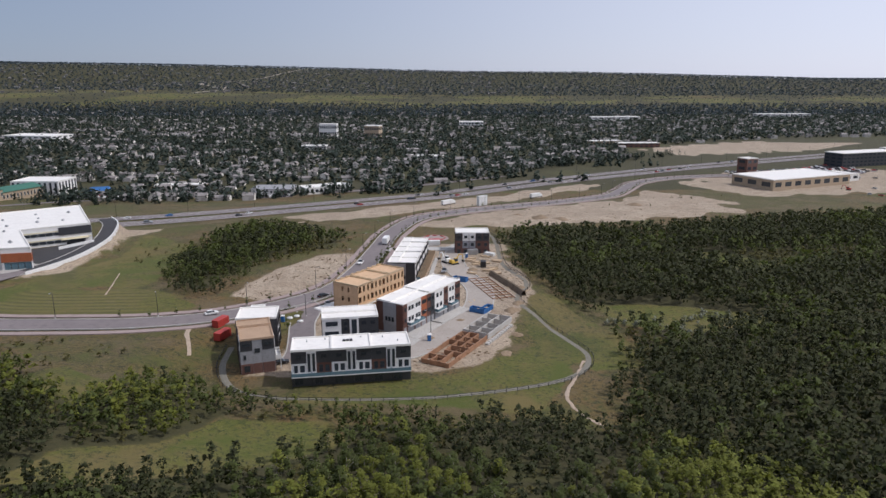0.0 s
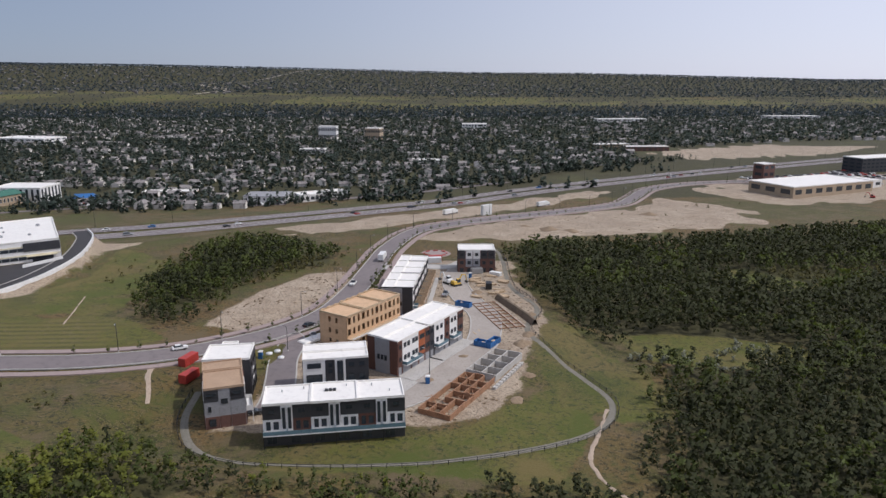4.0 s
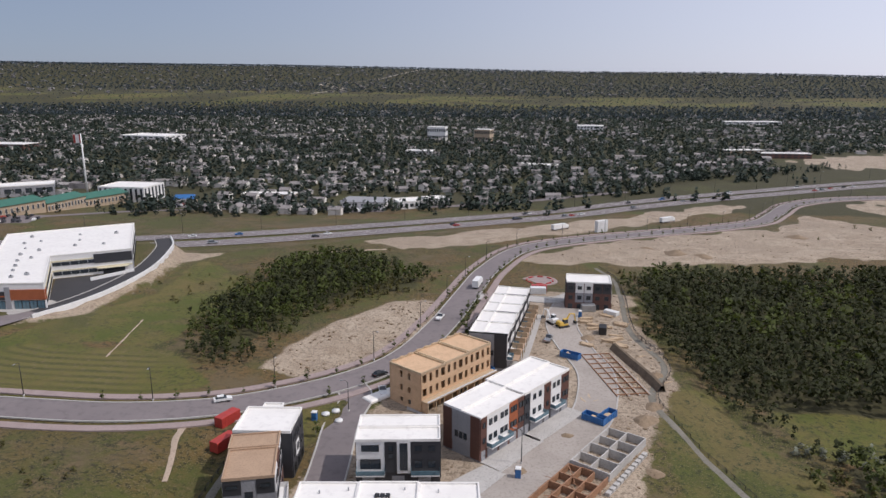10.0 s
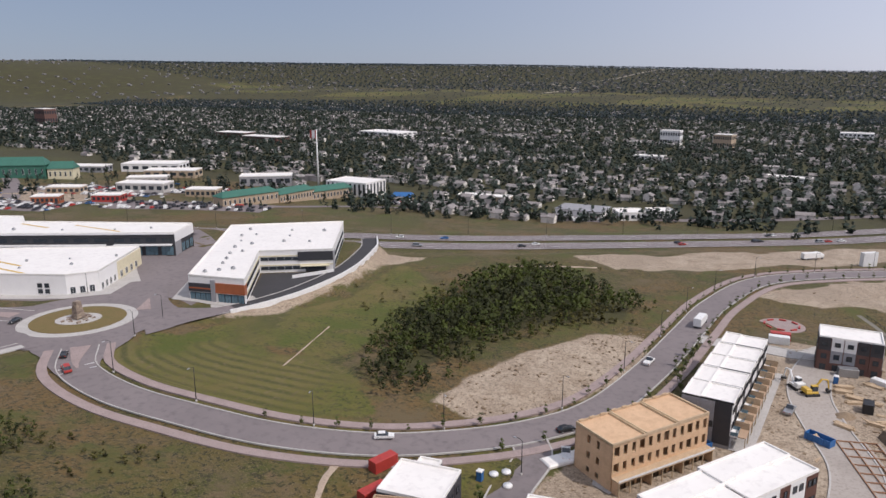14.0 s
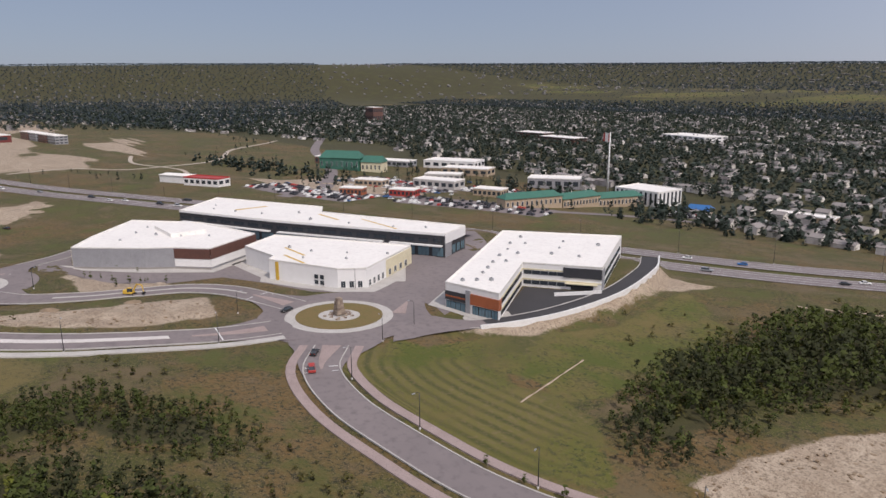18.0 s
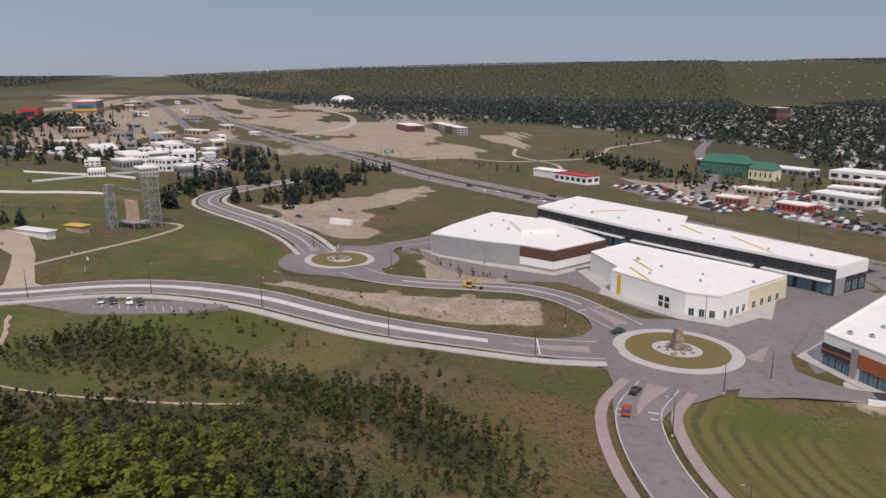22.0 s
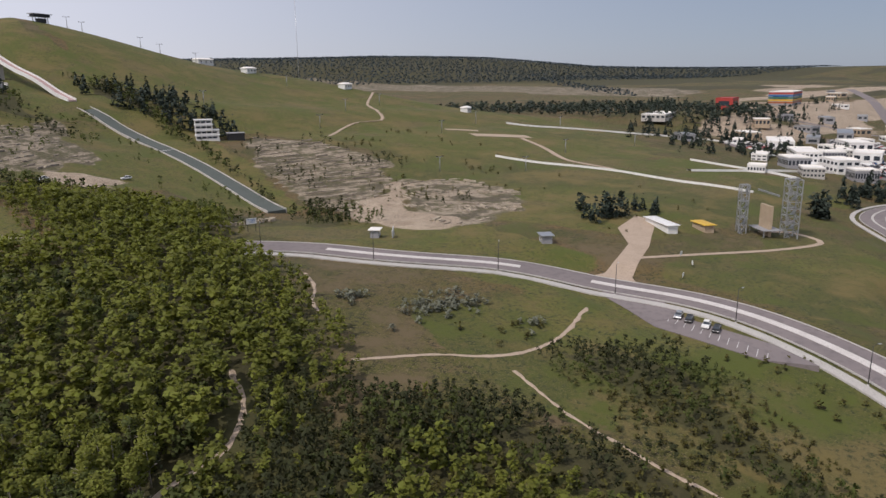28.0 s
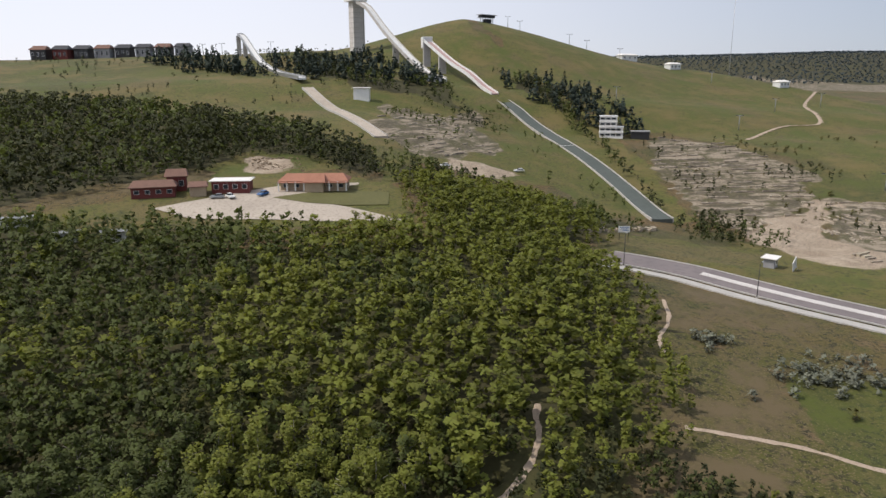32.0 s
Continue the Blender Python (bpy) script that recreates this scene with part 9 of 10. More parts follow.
row_of_trees([(-760, 420), (-900, 500), (-1000, 560), (-1150, 580)], 9, 14, 0.2, 0.5, 0.9, 0.2)
row_of_trees([(-560, 105), (-590, 120), (-620, 150), (-640, 175)], 7, 7, 0.7, 0.7, 1.2, 0.1)
row_of_trees([(-480, 60), (-540, 70), (-600, 70), (-680, 60)], 8, 9, 0.5, 0.7, 1.2, 0.1)
row_of_trees([(-560, -60), (-640, -110), (-720, -150), (-820, -190), (-900, -240)], 6, 14, 0.6, 0.7, 1.3, 0.1)
row_of_trees([(-620, -130), (-760, -240), (-900, -300), (-1100, -380)], 6, 18, 0.6, 0.8, 1.4, 0.1)
row_of_trees([(-900, -100), (-1000, -140), (-1150, -160), (-1300, -220)], 8, 16, 0.5, 0.7, 1.2, 0.2)
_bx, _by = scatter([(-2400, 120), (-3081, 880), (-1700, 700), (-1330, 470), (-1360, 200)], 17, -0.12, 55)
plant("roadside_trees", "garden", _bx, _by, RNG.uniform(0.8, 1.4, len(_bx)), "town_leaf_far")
heap_up("roadside_trees", "dark %s trees between lots and roads", "trees")
# suburb and tree belts to the north-west
_wx, _wy = scatter([(-1978, 157), (-2330, 495), (-1800, 560), (-1450, 420), (-1380, 219)], 34, -0.1, 51)
_wx2, _wy2 = scatter([(-3800, 1700), (-1500, 2650), (-500, 2750), (300, 2900), (300, 4300), (-4300, 3000)], 62, 0.08, 52)
_wx3, _wy3 = scatter([(-4300, 300), (-3000, 400), (-3000, 1300), (-4200, 1700)], 62, 0.05, 53)
_wx, _wy = np.concatenate([_wx, _wx2, _wx3]), np.concatenate([_wy, _wy2, _wy3])
_wz = ground(_wx, _wy)
_ww, _wr = [], []
for _a, _b, _c in zip(_wx, _wy, _wz):
    _w, _r = HOUSES[RNG.integers(0, 5)]
    _off = np.array((_a, _b, _c + 0.6))
    _ww.append(_w + _off)
    _wr.append(_r + _off)
tagged(new("valley_houses", quads_mesh("valley_houses", np.concatenate(_ww), WALLS_DULL)), "walls of distant suburb houses, dulled in colour", "houses", kind="stuff")
tagged(new("valley_roofs", quads_mesh("valley_roofs", np.concatenate(_wr), ROOFS)), "grey roofs of distant suburb houses", "houses", kind="stuff")

# small service buildings, trailers and sheds among the western trees and earthworks
for _k in range(26):
    _x, _y = (-690, -720, -745, -700, -770, -800, -815, -840, -790, -860, -890, -905, -930, -960, -985, -1010, -1060, -1090, -1140, -1200, -1260, -1330, -660, -1420, -1500, -1580)[_k], (-95, -70, -110, -20, -60, -120, -30, -90, 20, -20, -130, -60, 0, -110, -40, 30, -100, -20, -150, -90, -200, -130, -130, -240, -180, -300)[_k]
    slab("service_hall", _x, _y, 0.3 + 0.25 * (_k % 4), 14 + 5 * (_k % 5), 8 + 3 * (_k % 3), 4 + 1.5 * (_k % 3), (WHITE_PAINT, GREY_PANEL, TAN_WALL)[_k % 3], ("white flat-roofed service hall among spruces", "grey metal shed beside the park road", "tan low building on bare ground")[_k % 3], (None, STEEL, None)[_k % 3], 1, 4)
for _x, _y, _t in ((-745, 195, 0.42), (-905, 118, 0.4)):
    _g = thing("road_sign", Matrix.Translation((_x, _y, height(_x, _y))) @ Matrix.Rotation(_t + 1.57, 4, "Z"), "green highway direction sign on two posts", "road sign", "highway signs")
    box("sign_board", (-5, -0.1, 4.0, 5, 0.1, 7.5), GREEN_METAL, _g)
    box("text_bar", (-3.8, -0.14, 6.2, 3.0, -0.1, 6.7), WHITE_PAINT, _g)
    box("text_bar", (-3.8, -0.14, 5.1, 2.2, -0.1, 5.6), WHITE_PAINT, _g)
    for _s in (-4, 4):
        box("post", (_s - 0.15, -0.1, -0.5, _s + 0.15, 0.1, 4.0), STEEL, _g)


# ---- building site ----
def dumpster(x, y, turn, paint=None, L=6.0):
    t = thing("dumpster", Matrix.Translation((x, y, height(x, y))) @ Matrix.Rotation(turn, 4, "Z"), "open blue steel waste dumpster on bare earth", "dumpster", "site dumpsters")
    m = paint or BLUE_PAINT
    a, b = L / 2, 1.2
    part("shell", shared(("dump", L, m.name), lambda: box_data("shell", [(-a, -b, 0.15, a, b, 0.3), (-a, -b, 0.3, a, -b + 0.1, 1.8), (-a, b - 0.1, 0.3, a, b, 1.8), (-a, -b + 0.1, 0.3, -a + 0.1, b - 0.1, 1.8), (a - 0.1, -b + 0.1, 0.3, a, b - 0.1, 1.8)], m)), t)
    for k in range(5):
        for s in (-1, 1):
            part("rib", shared(("drib", m.name), lambda: box_data("rib", [(-0.06, -0.06, 0.3, 0.06, 0.06, 1.8)], m)), t, m=Matrix.Translation((-a + 0.6 + k * (L - 1.2) / 4, s * (b + 0.05), 0)))
    part("rubbish", box_data("rubbish", [(-a + 0.3 + RNG.uniform(0, L - 1.6), -0.9 + RNG.uniform(0, 0.8), 0.3, -a + 1.2 + RNG.uniform(0, L - 1.6) * 0.2 + 0.6, 0.6, RNG.uniform(0.8, 1.6)) for _ in range(4)], LUMBER), t)


dumpster(7.2, 279.5, -0.5)
dumpster(12.6, 239.5, -0.55)
dumpster(15.6, 241.0, 1.0)
dumpster(18.6, 329.5, -0.2)
dumpster(-17, 263, 0.9)


def container(x, y, turn, m, label, size=(6.0, 2.4, 2.6)):
    t = thing("site_container", Matrix.Translation((x, y, height(x, y))) @ Matrix.Rotation(turn, 4, "Z"), label, "container", "site containers")
    a, b, h = size[0] / 2, size[1] / 2, size[2]
    box("body", (-a, -b, 0.1, a, b, h), m, t, "", 0.05)
    n = int(size[0] / 0.5)
    for s in (-1, 1):
        part("corrugation", box_data("corrugation", [(-a + 0.1 + 0.5 * k, s * b - 0.05, 0.3, -a + 0.35 + 0.5 * k, s * b + 0.05, h - 0.2) for k in range(n)], m), t)
    d = box("door", (a, -b + 0.1, 0.25, a + 0.06, b - 0.1, h - 0.15), m, t)
    box("lock_bar", (a + 0.06, -0.1, 0.3, a + 0.12, -0.02, h - 0.3), STEEL, d)


container(-70.5, 212, 1.25, RED_PAINT, "red corrugated steel container on the grass")
container(-73.8, 221, 1.25, RED_PAINT, "red corrugated steel container beside another one")
container(-4.5, 344, 0.1, WHITE_PAINT, "white site office container")
container(-4.3, 349, 0.1, RED_PAINT, "red and white site office container")
container(17.9, 302.5, 1.5, DARK_METAL, "dark site shed on bare earth", (4, 2.4, 2.6))
container(14, 325, 0.2, STEEL, "grey storage container near the brick block", (5, 2.4, 2.5))
container(22, 322, -0.6, WHITE_PAINT, "white-wrapped pallet stack shaped like a container", (5, 2.2, 1.6))
container(28, 498, 0.7, WHITE_PAINT, "tall white box container on a bare lot", (8, 2.5, 7))
truck(3, 499, 0.75, 10, "long white truck parked on a bare lot")
truck(73, 552, 0.7, 10, "white truck with blue trim on a bare lot")
truck(-29.5, 353, 1.47, 7.5)
container(-408, 151, 0.9, WHITE_PAINT, "long white trailer on a gravel lot", (14, 2.6, 3.2))


def toilet(x, y):
    t = thing("portable_toilet", Matrix.Translation((x, y, height(x, y))), "bright blue portable toilet with a pale roof", "toilet", "portable toilets")
    box("cabin", (-0.6, -0.6, 0, 0.6, 0.6, 2.1), BLUE_PAINT, t, "", 0.05)
    box("roof", (-0.66, -0.66, 2.1, 0.66, 0.66, 2.35), WHITE_PAINT, t, "", 0.1)
    box("door", (-0.42, -0.66, 0.1, 0.42, -0.6, 2.0), BLUE_PAINT, t)


toilet(-4.4, 211.5)
toilet(-54.8, 228)
toilet(11, 318)


def digger(x, y, turn, paint=None):
    t = thing("excavator", Matrix.Translation((x, y, height(x, y))) @ Matrix.Rotation(turn, 4, "Z"), "tracked excavator with folded boom on bare earth", "excavator", "site machines")
    m = paint or YELLOW_PAINT
    for s in (-1, 1):
        box("track", (-1.9, s * 1.2 - 0.3, 0, 1.9, s * 1.2 + 0.3, 0.8), RUBBER, t, "", 0.25)
    box("deck", (-1.8, -1.3, 0.9, 1.5, 1.3, 1.5), m, t, "", 0.1)
    box("engine_cover", (-1.9, -1.2, 1.5, -0.4, 1.2, 2.2), m, t, "", 0.15)
    c = box("cab", (-0.2, -1.2, 1.5, 1.3, -0.1, 2.9), GLASS, t, "", 0.1)
    box("cab_roof", (-0.25, -1.25, 2.9, 1.35, -0.05, 3.0), m, c)
    part("boom", tube_data("boom", [(1.2, 0.3, 1.5), (3.0, 0.3, 4.2), (4.8, 0.3, 3.9)], [0.32, 0.3, 0.22], m, 6, False), t)
    part("stick", tube_data("stick", [(4.8, 0.3, 3.9), (5.4, 0.3, 1.4)], [0.22, 0.16], m, 6, False), t)
    part("bucket", box_data("bucket", [(4.9, -0.3, 0.5, 5.7, 0.9, 1.4)], DARK_METAL, 0.15), t)


digger(4.9, 306.5, 0.6)
digger(1.6, 309.5, 2.2, WHITE_PAINT)
digger(-276, 199, 0.8)
digger(350, 602, 2.4, RED_PAINT)


def foundation(name, x, y, turn, nx, ny, cw, cd, h, material, label, gaps=0):
    """A grid of basement walls."""
    t = thing(name, Matrix.Translation((x, y, height(x, y) - 0.3)) @ Matrix.Rotation(turn, 4, "Z"), label, "foundation", "foundations")
    W, D, th = nx * cw, ny * cd, 0.28
    for j in range(ny + 1):
        for i in range(nx):
            if gaps and RNG.random() < gaps and 0 < j < ny:
                continue
            box("wall_segment", (i * cw, j * cd - th / 2, 0, (i + 1) * cw - 0.02, j * cd + th / 2, h * RNG.uniform(0.85, 1.0)), material, t)
    for i in range(nx + 1):
        for j in range(ny):
            if gaps and RNG.random() < gaps * 0.5:
                continue
            box("wall_segment", (i * cw - th / 2, j * cd + th / 2 + 0.02, 0, i * cw + th / 2, (j + 1) * cd - th / 2 - 0.02, h * RNG.uniform(0.85, 1.0)), material, t)
    return t


_ft = 1.065
foundation("concrete_foundation", 14.3, 212.7, _ft, 4, 2, 4.7, 4.5, 2.4, CONCRETE, "grey poured concrete basement walls open to the sky")
_fo = foundation("formwork_foundation", 1.5, 189.5, _ft, 6, 3, 4.3, 3.0, 2.0, FORM_PLY, "brown plywood formwork for basement walls", 0.3)
for _i in range(60):
    _a, _b, _l = RNG.uniform(0, 25), RNG.uniform(-1, 9.5), RNG.uniform(1.0, 3.2)
    part("brace_plank", shared(("bp", _i % 6), lambda: box_data("brace_plank", [(0, -0.1, 0, _l, 0.1, 0.08)], FORM_PLY)), _fo, m=Matrix.Translation((_a, _b, RNG.uniform(0.1, 1.6))) @ Euler((RNG.uniform(-0.4, 0.4), RNG.uniform(-0.7, 0.2), RNG.uniform(0, 3.1))).to_matrix().to_4x4())
# footing forms in the pit and its shored bank
_pt = thing("footing_forms", Matrix.Translation((11.4, 282, height(16, 272) + 0.05)) @ Matrix.Rotation(-1.27, 4, "Z"), "timber footing forms laid out on compacted earth", "formwork", "foundations")
for _j in range(4):
    box("long_form", (0, -1 + 2.9 * _j, 0, 29, -0.8 + 2.9 * _j, 0.35), FORM_PLY, _pt)
    box("footing", (0, -0.8 + 2.9 * _j, 0, 29, -0.2 + 2.9 * _j, 0.22), DUSTY, _pt)
for _i in range(9):
    box("cross_form", (_i * 3.5, -0.7, 0.1, _i * 3.5 + 0.2, 7.8, 0.4), FORM_PLY, _pt)
_bank = draped([(20.5, 289), (24.5, 278), (29, 266), (31, 259)])
_bo = tagged(ribbon("shored_bank", _bank, (-1.6, -0.9, -0.2, 0.5, 1.3), BANK_SOIL, z_profile=(-0.5, 0.9, 1.9, 2.0, -0.3)), "dark shored earth bank along the pit", "retaining wall", kind="structure")
for _i in range(17):
    _x, _y = RNG.uniform(11, 25), RNG.uniform(290, 326)
    _t = thing("lumber_stack", Matrix.Translation((_x, _y, height(_x, _y))) @ Matrix.Rotation(RNG.uniform(-0.6, 0.6), 4, "Z"), "stack of pale lumber lying on bare earth", "lumber", "lumber stacks")
    for _k in range(RNG.integers(1, 4)):
        for _j in range(RNG.integers(3, 6)):
            part("plank", shared(("plank", _j % 3), lambda: box_data("plank", [(-2.0 - 0.2 * _j, -0.16, 0, 2.1, 0.16, 0.24)], LUMBER)), _t, m=Matrix.Translation((RNG.normal(0, 0.25), -0.8 + 0.38 * _j, 0.27 * _k)))
for _i in range(60):
    _x, _y = RNG.uniform(-2, 36), RNG.uniform(190, 300)
    if not inside([(10, 240), (20, 236), (26, 246), (34, 262), (32, 290), (24, 300), (4, 300), (6, 262)], np.array([_x]), np.array([_y]))[0]:
        continue
    tagged(new("debris_plank", shared(("deb", _i % 4), lambda: box_data("debris_plank", [(-RNG.uniform(0.8, 2), -0.12, 0, 1.6, 0.12, 0.1), (-0.9, 0.2, 0, 0.8, 0.4, 0.12)], LUMBER))), "stray planks lying on the churned earth", "planks", "site debris").matrix_world = Matrix.Translation((_x, _y, height(_x, _y) + 0.03)) @ Matrix.Rotation(RNG.uniform(0, 3.1), 4, "Z")
for _i in range(11):
    _u = 0.5 + _i / 24
    _x, _y = -4.5 + 21 * _u, 190 + 40 * _u
    tagged(new("concrete_block", shared("cblock", lambda: box_data("concrete_block", [(-0.7, -0.5, 0, 0.7, 0.5, 0.8)], CONCRETE, 0.06))), "pale concrete block set along the foundation", "block", "row of blocks").matrix_world = Matrix.Translation((_x + 8, _y - 2, height(_x + 8, _y - 2))) @ Matrix.Rotation(_ft, 4, "Z")
_sail = thing("site_canopy", Matrix.Translation((-41.5, 243.5, height(-41.5, 243.5))) @ Matrix.Rotation(0.9, 4, "Z"), "pale tarpaulin over a stack beside the framed row", "tarpaulin")
box("tarpaulin", (-5, -1.5, 0.1, 5, 2.5, 0.9), MEMBRANE, _sail, "", 0.3)
for _x, _y in ((-51, 233), (-49, 229), (-53, 231)):
    _t = thing("playground_pad", Matrix.Translation((_x, _y, height(_x, _y))), "round pale disc seat on the lawn", "seat", "lawn seats")
    part("seat", shared("disc", lambda: tube_data("seat", [(0, 0, 0), (0, 0, 0.5)], 1.0, WHITE_PAINT, 14)), _t)
# invented ring that fills in for a pinkish construction area
_pg = thing("construction_ring", Matrix.Translation((-4.5, 369, height(-4.5, 369))), "round pinkish pad with red blocks on a construction area", "plaza")
part("paving", tube_data("paving", [(0, 0, -0.3), (0, 0, 0.12)], 7.5, PAVING, 28, False), _pg)
for _k in range(8):
    part("red_block", shared("red_block", lambda: box_data("red_block", [(-1.2, -0.3, 0.1, 1.2, 0.3, 0.55)], RED_PAINT)), _pg, m=Matrix.Rotation(_k * 0.785, 4, "Z") @ Matrix.Translation((0, 5.5, 0)))

# ---- fence posts round the site, lamps, saplings ----
_fn = thing("site_fence", Matrix.Identity(4), "low dark post and rail fence beside the footpath", "fence")
_nrm = normals(FENCE_WALK)
for _i in range(0, len(FENCE_WALK) - 1):
    _p, _q = FENCE_WALK[_i], FENCE_WALK[_i + 1]
    _o = _nrm[_i] * -1.6
    _x, _y, _z = _p[0] + _o[0], _p[1] + _o[1], _p[2]
    part("post", shared("fencepost", lambda: box_data("post", [(-0.07, -0.07, -0.3, 0.07, 0.07, 1.25)], DARK_METAL)), _fn, m=Matrix.Translation((_x, _y, height(_x, _y))))
    _d = _q - _p
    part("rail", box_data("rail", [(0, -0.03, 1.0, math.hypot(_d[0], _d[1]), 0.03, 1.1), (0, -0.03, 0.5, math.hypot(_d[0], _d[1]), 0.03, 0.58)], DARK_METAL), _fn, m=Matrix.Translation((_x, _y, height(_x, _y))) @ Matrix.Rotation(math.atan2(_d[1], _d[0]), 4, "Z"))
_mn = normals(MAIN_ROAD)
for _i in range(8, len(MAIN_ROAD) - 4, 11):
    _x, _y = MAIN_ROAD[_i][:2] + _mn[_i] * 6.4
    lamp_post(_x, _y, math.atan2(-_mn[_i][1], -_mn[_i][0]))
_pn = normals(PARK_ROAD)
for _i in range(6, len(PARK_ROAD), 12):
    _x, _y = PARK_ROAD[_i][:2] + _pn[_i] * 8.2
    lamp_post(_x, _y, math.atan2(-_pn[_i][1], -_pn[_i][0]))
for _x, _y in ((-232, 222), (-186, 262), (-232, 268), (-180, 246), (-4, 217), (-340, 140), (-300, 172), (-48, 234)):
    lamp_post(_x, _y, math.atan2(ROUND_A[1] - _y, ROUND_A[0] - _x), 8.0)
_hn = normals(HIGHWAY)
for _i in range(300, len(HIGHWAY) - 400, 16):
    _x, _y = HIGHWAY[_i][:2] + _hn[_i] * 17
    if -900 < _x < 700:
        lamp_post(_x, _y, math.atan2(-_hn[_i][1], -_hn[_i][0]), 12.0)


def sapling(x, y, s=1.0):
    t = thing("sapling", Matrix.Translation((x, y, height(x, y))) @ Matrix.Rotation(RNG.uniform(0, 6), 4, "Z") @ Matrix.Diagonal((s, s, s, 1)), "young street tree with a small dark crown", "tree", "street saplings")
    part("trunk", SAPLING[0], t)
    part("crown", SAPLING[1], t)


for _i in range(26, len(MAIN_ROAD) - 12, 3):
    for _sd in (-1, 1):
        if _sd < 0 and _i < 44:
            continue
        _x, _y = MAIN_ROAD[_i][:2] + _mn[_i] * _sd * 6.0 + RNG.normal(0, 0.3, 2)
        sapling(_x, _y, RNG.uniform(0.8, 1.5))
for _x, _y in ((-27.8, 300), (-27.2, 305), (-27.0, 310), (-26.5, 318), (-26.3, 327), (-23.4, 333), (-26, 294), (-52, 221), (-30, 312), (-29, 322)):
    sapling(_x, _y, RNG.uniform(1.3, 2.0))
for _i in range(16):
    sapling(-300 + RNG.uniform(-26, 14), 203 + RNG.uniform(-14, 16), RNG.uniform(0.7, 1.4))

# ---- car park and traffic at rest ----
PARKING = tagged(new("car_park", prism_data("car_park", [(-243, 66), (-238, 63), (-226, 84), (-223, 112), (-228, 122), (-234, 110), (-237, 88)], 9.0, 11.14, ASPHALT)), "small grey asphalt car park with white stall lines", "car park", kind="structure")
for _k in range(15):
    _u = _k / 14
    _x, _y = -236.5 + 11 * _u, 76 + 36 * _u
    part("stall_line", shared("stall", lambda: box_data("stall_line", [(-2.3, -0.06, 0, 2.3, 0.06, 0.01)], WHITE_LINE)), PARKING, m=Matrix.Translation((_x, _y, 11.145)) @ Matrix.Rotation(0.3, 4, "Z"))
for _x, _y, _p, _lab in ((-236.5, 85, "silver", "silver car parked on faded painted lines"), (-235.6, 88.4, "black", "black car parked on faded painted lines"), (-234.6, 93.4, "white", "white car parked on faded painted lines"), (-233.4, 96.6, "black", "dark car parked on faded painted lines")):
    car(_p, Matrix.Translation((_x, _y, 11.15)) @ Matrix.Rotation(0.3, 4, "Z"), _lab)


def on_road(line, i, off, paint, flip, label, big=0):
    x, y, z = line[i]
    n = normals(line)[i]
    a = math.atan2(-n[0], n[1]) + (math.pi if flip else 0)
    car(paint, Matrix.Translation((x + n[0] * off, y + n[1] * off, z + 0.16)) @ Matrix.Rotation(a, 4, "Z"), label, "car", "cars on the roads", big, int(line is HIGHWAY))


on_road(MAIN_ROAD, 5, -2.6, "red", True, "bright red car on the road by the roundabout", 1)
on_road(MAIN_ROAD, 2, -3.4, "black", True, "black car entering the road mouth")
on_road(MAIN_ROAD, 36, 2.6, "white", False, "white car on the curving road")
on_road(MAIN_ROAD, 66, 2.4, "white", False, "white pickup truck on the road", 2)
car("black", Matrix.Translation((-45.7, 256.5, height(-45.7, 256.5) + 0.2)) @ Matrix.Rotation(0.9, 4, "Z"), "black car parked at the lane mouth")
car("white", Matrix.Translation((-42.2, 246, height(-42.2, 246) + 0.1)) @ Matrix.Rotation(1.9, 4, "Z"), "white pickup beside the framed row", "car", "parked cars", 2)
car("silver", Matrix.Translation((0.5, 293, height(0.5, 293) + 0.2)) @ Matrix.Rotation(1.4, 4, "Z"), "silver pickup on the site lane", "car", "parked cars", 2)
car("black", Matrix.Translation((-224, 236, ROUND_A[2] + 0.05)) @ Matrix.Rotation(-1.2, 4, "Z"), "black car on the roundabout")
for _x, _y, _r in ((-22, 199.5, 0.4), (-24.5, 201, 0.9), (-47.5, 193, 0.3)):
    car("black", Matrix.Translation((_x, _y, height(_x, _y) + 0.15)) @ Matrix.Rotation(_r, 4, "Z"), "dark car parked beside the townhouses")
for _x, _y in ((-400, 118), (-420, 128), (-452, 150), (-455, 182)):
    car("black", Matrix.Translation((_x, _y, height(_x, _y))) @ Matrix.Rotation(_x, 4, "Z"), "dark car parked on the pale gravel lot")
_hw_i = np.nonzero((HIGHWAY[:, 0] > -760) & (HIGHWAY[:, 0] < 420))[0]
for _k in range(54):
    _i = int(_hw_i[RNG.integers(0, len(_hw_i))])
    _up = RNG.random() < 0.5
    on_road(HIGHWAY, _i, (RNG.choice([6.8, 11.0]) if _up else -RNG.choice([7.8, 12.0])), str(RNG.choice(["white", "black", "silver", "red", "blue"], p=[0.35, 0.3, 0.2, 0.1, 0.05])), _up, "car on the divided highway", int(RNG.random() < 0.35))
for _k in range(120):
    _x, _y = ((RNG.uniform(-560, -430), RNG.uniform(380, 560)) if _k < 66 else (RNG.uniform(-660, -560), RNG.uniform(20, 80))) if _k < 100 else (RNG.uniform(340, 440), RNG.uniform(560, 700))
    car(str(RNG.choice(["white", "black", "silver", "red", "blue"])), Matrix.Translation((_x, _y, height(_x, _y) + 0.25)) @ Matrix.Rotation(RNG.choice([0.5, 2.07]), 4, "Z"), "car in a distant parking lot", "car", "cars in far lots", 0, 2)
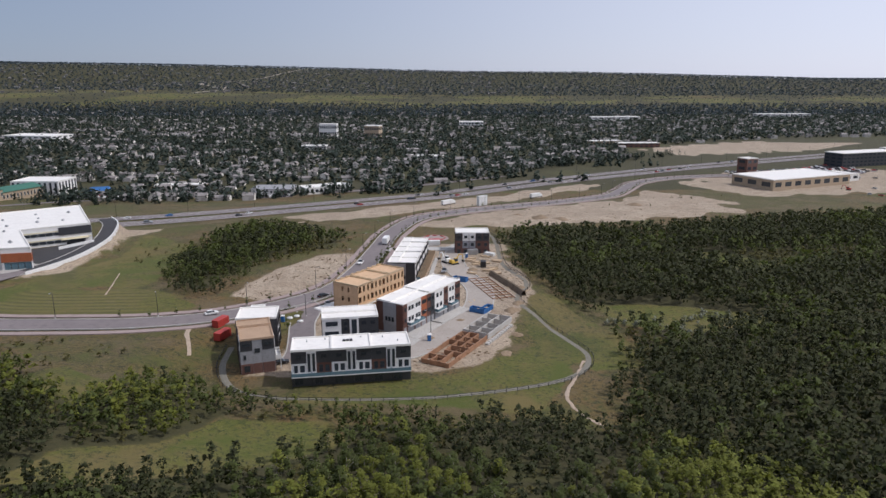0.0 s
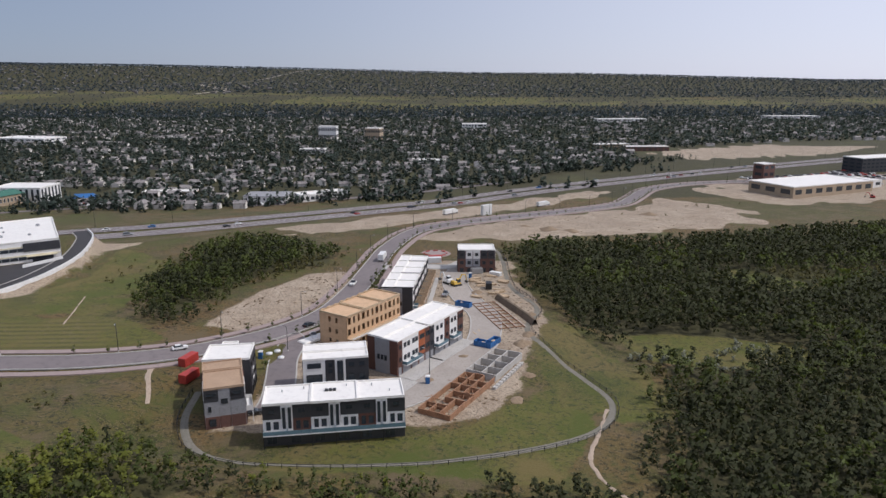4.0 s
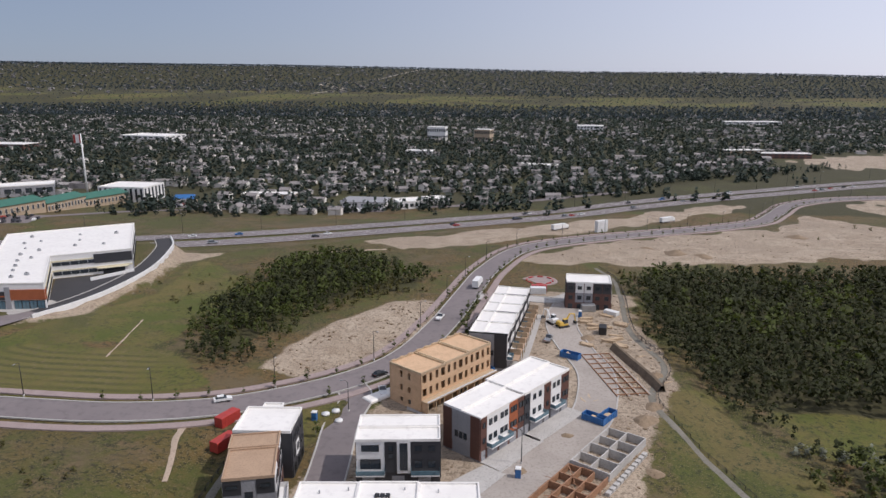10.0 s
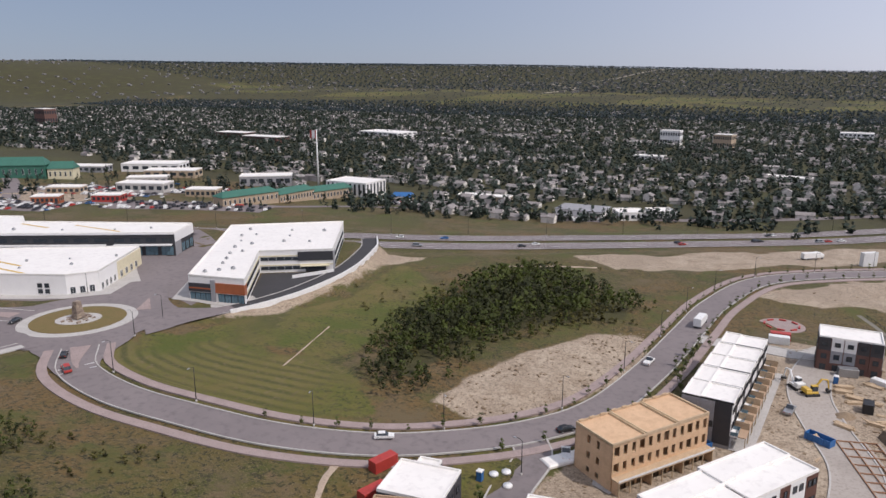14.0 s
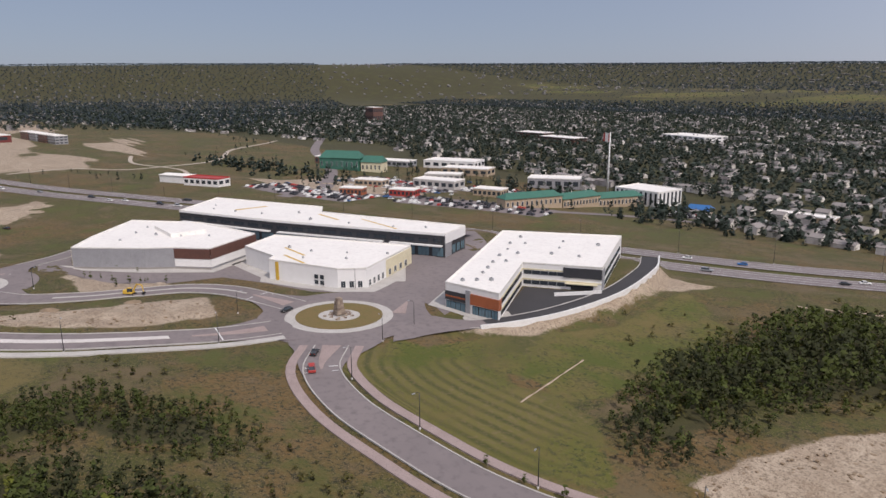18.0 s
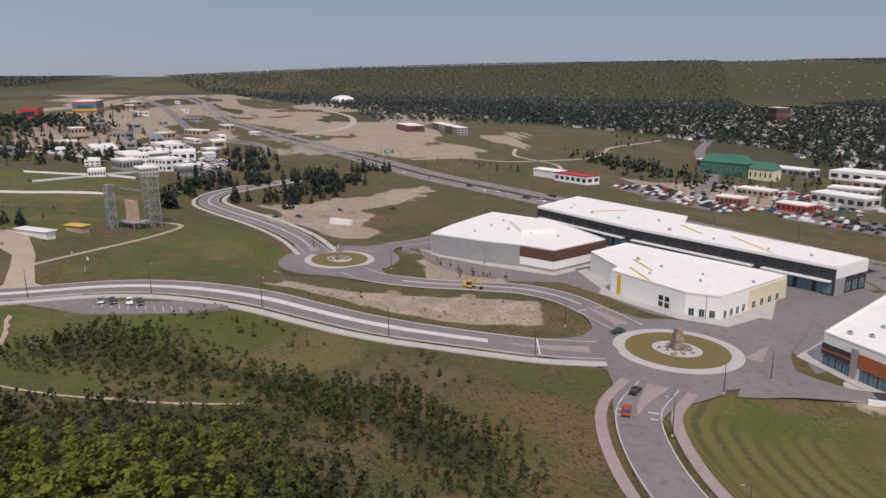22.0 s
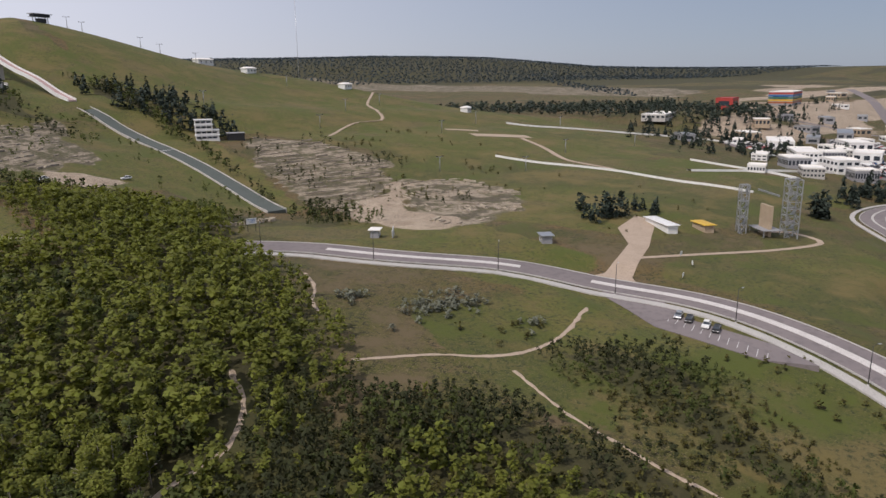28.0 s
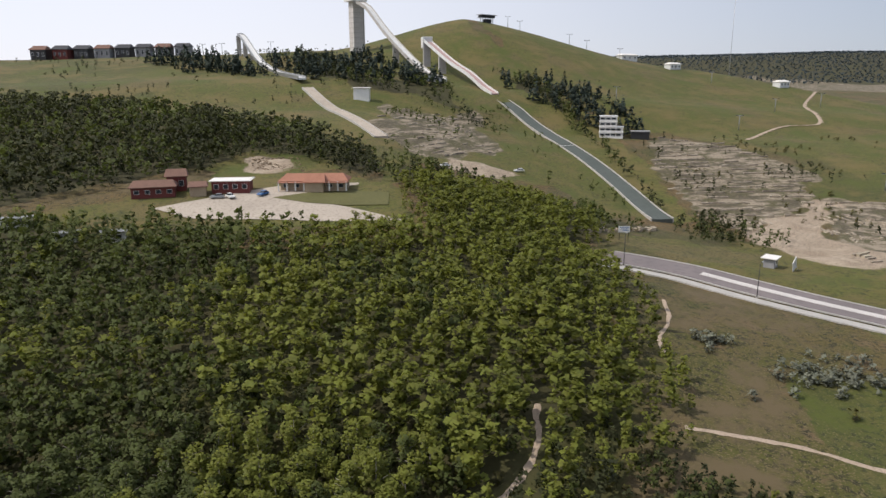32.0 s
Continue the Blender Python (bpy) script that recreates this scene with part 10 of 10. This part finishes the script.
tagged(new("paddock", box_data("paddock", [(-2.2, -0.5, 0.2, 2.2, 0.5, 1.4)], STEEL)), "row of grey utility cabinets beside the roundabout", "cabinet").matrix_world = Matrix.Translation((-297, 128, height(-297, 128))) @ Matrix.Rotation(0.7, 4, "Z")
for _x, _y, _s in ((-282, 66, 0.6), (-290, 58, 0.2), (-268, 70, 0.3)):
    _t = thing("road_sign", Matrix.Translation((_x, _y, height(_x, _y))) @ Matrix.Rotation(_s, 4, "Z"), "small white sign board on a short post", "sign", "roadside signs")
    box("board", (-1.2, -0.05, 0.8, 1.2, 0.05, 2.0), WHITE_PAINT, _t)
    box("post", (-0.06, -0.06, -0.3, 0.06, 0.06, 0.8), DARK_METAL, _t)


# soil heaps and rubble on the bare ground
def soil_heap(x, y, r, h, label="mound of loose brown soil on bare earth"):
    rng = np.random.default_rng(int(abs(x * 7 + y)))
    vs, fs, n = [(0, 0, h)], [], 14
    for k in range(1, 5):
        for i in range(n):
            a = 2 * math.pi * (i + 0.5 * (k % 2)) / n
            rr = r * k / 4 * rng.uniform(0.85, 1.15)
            vs.append((rr * math.cos(a) * 1.3, rr * math.sin(a), h * (1 - k / 4) ** 1.2 * rng.uniform(0.75, 1.2) - (0.3 if k == 4 else 0)))
    fs += [(0, 1 + i, 1 + (i + 1) % n) for i in range(n)]
    for k in range(3):
        fs += [(1 + k * n + i, 1 + (k + 1) * n + i, 1 + (k + 1) * n + (i + 1) % n, 1 + k * n + (i + 1) % n) for i in range(n)]
    ob = tagged(new("soil_mound", mesh("soil_mound", vs, fs, SOIL, True)), label, "soil", "soil mounds")
    ob.matrix_world = Matrix.Translation((x, y, height(x, y))) @ Matrix.Rotation(x % 3, 4, "Z")


SOIL = mat("loose_soil", (0.27, 0.20, 0.13), (0.17, 0.12, 0.075), 0.95, scale=0.4, fine=2.5, bump=0.5)
for _x, _y, _r, _h in ((25, 242, 3.2, 1.3), (28, 250, 2.6, 1.1), (19, 203, 2.2, 0.7), (24, 219, 2.0, 0.8), (31, 270, 2.4, 1.0), (13, 297, 2.6, 1.2), (-12, 189, 2.4, 0.9), (-4, 214, 1.8, 0.6), (6, 231, 1.6, 0.6), (62, 438, 6, 2.2), (74, 434, 5, 1.6), (48, 446, 4, 1.3), (140, 505, 6, 2.0), (-262, 196, 3, 0.8), (-258, 170, 3, 0.8), (-430, 140, 4, 1.2), (-446, 156, 3.5, 1.2), (-420, 150, 3, 1.0)):
    soil_heap(_x, _y, _r, _h)
_rv = []
for _poly, _n in ((DIRT[3], 1500), (DIRT[1], 700), (DIRT[0], 500), (DIRT[4], 350), (DIRT[8], 260)):
    _p = np.array(_poly)
    _qx, _qy = RNG.uniform(_p[:, 0].min(), _p[:, 0].max(), _n), RNG.uniform(_p[:, 1].min(), _p[:, 1].max(), _n)
    _ok = inside(_poly, _qx, _qy) & (near_line(LANES[1][1], _qx, _qy, 8)[0] > 5.5) & (near_line(LANES[0][1], _qx, _qy, 8)[0] > 5)
    _qx, _qy = _qx[_ok], _qy[_ok]
    for _x, _y, _z in zip(_qx, _qy, ground(_qx, _qy)):
        _s = RNG.uniform(0.12, 0.42)
        _b = [(_x + _s * sx * RNG.uniform(0.6, 1.3), _y + _s * sy * RNG.uniform(0.6, 1.3), _z + _s * (0.5 if k else -0.4) * RNG.uniform(0.7, 1.2)) for k in (0, 1) for sx, sy in ((-1, -1), (1, -1), (1, 1), (-1, 1))]
        _rv += [[_b[i] for i in f] for f in BOX_FACES[1:]]
tagged(new("rubble", quads_mesh("rubble", np.array(_rv), SOIL)), "clods and rubble strewn over bare earth", "rubble", kind="stuff")
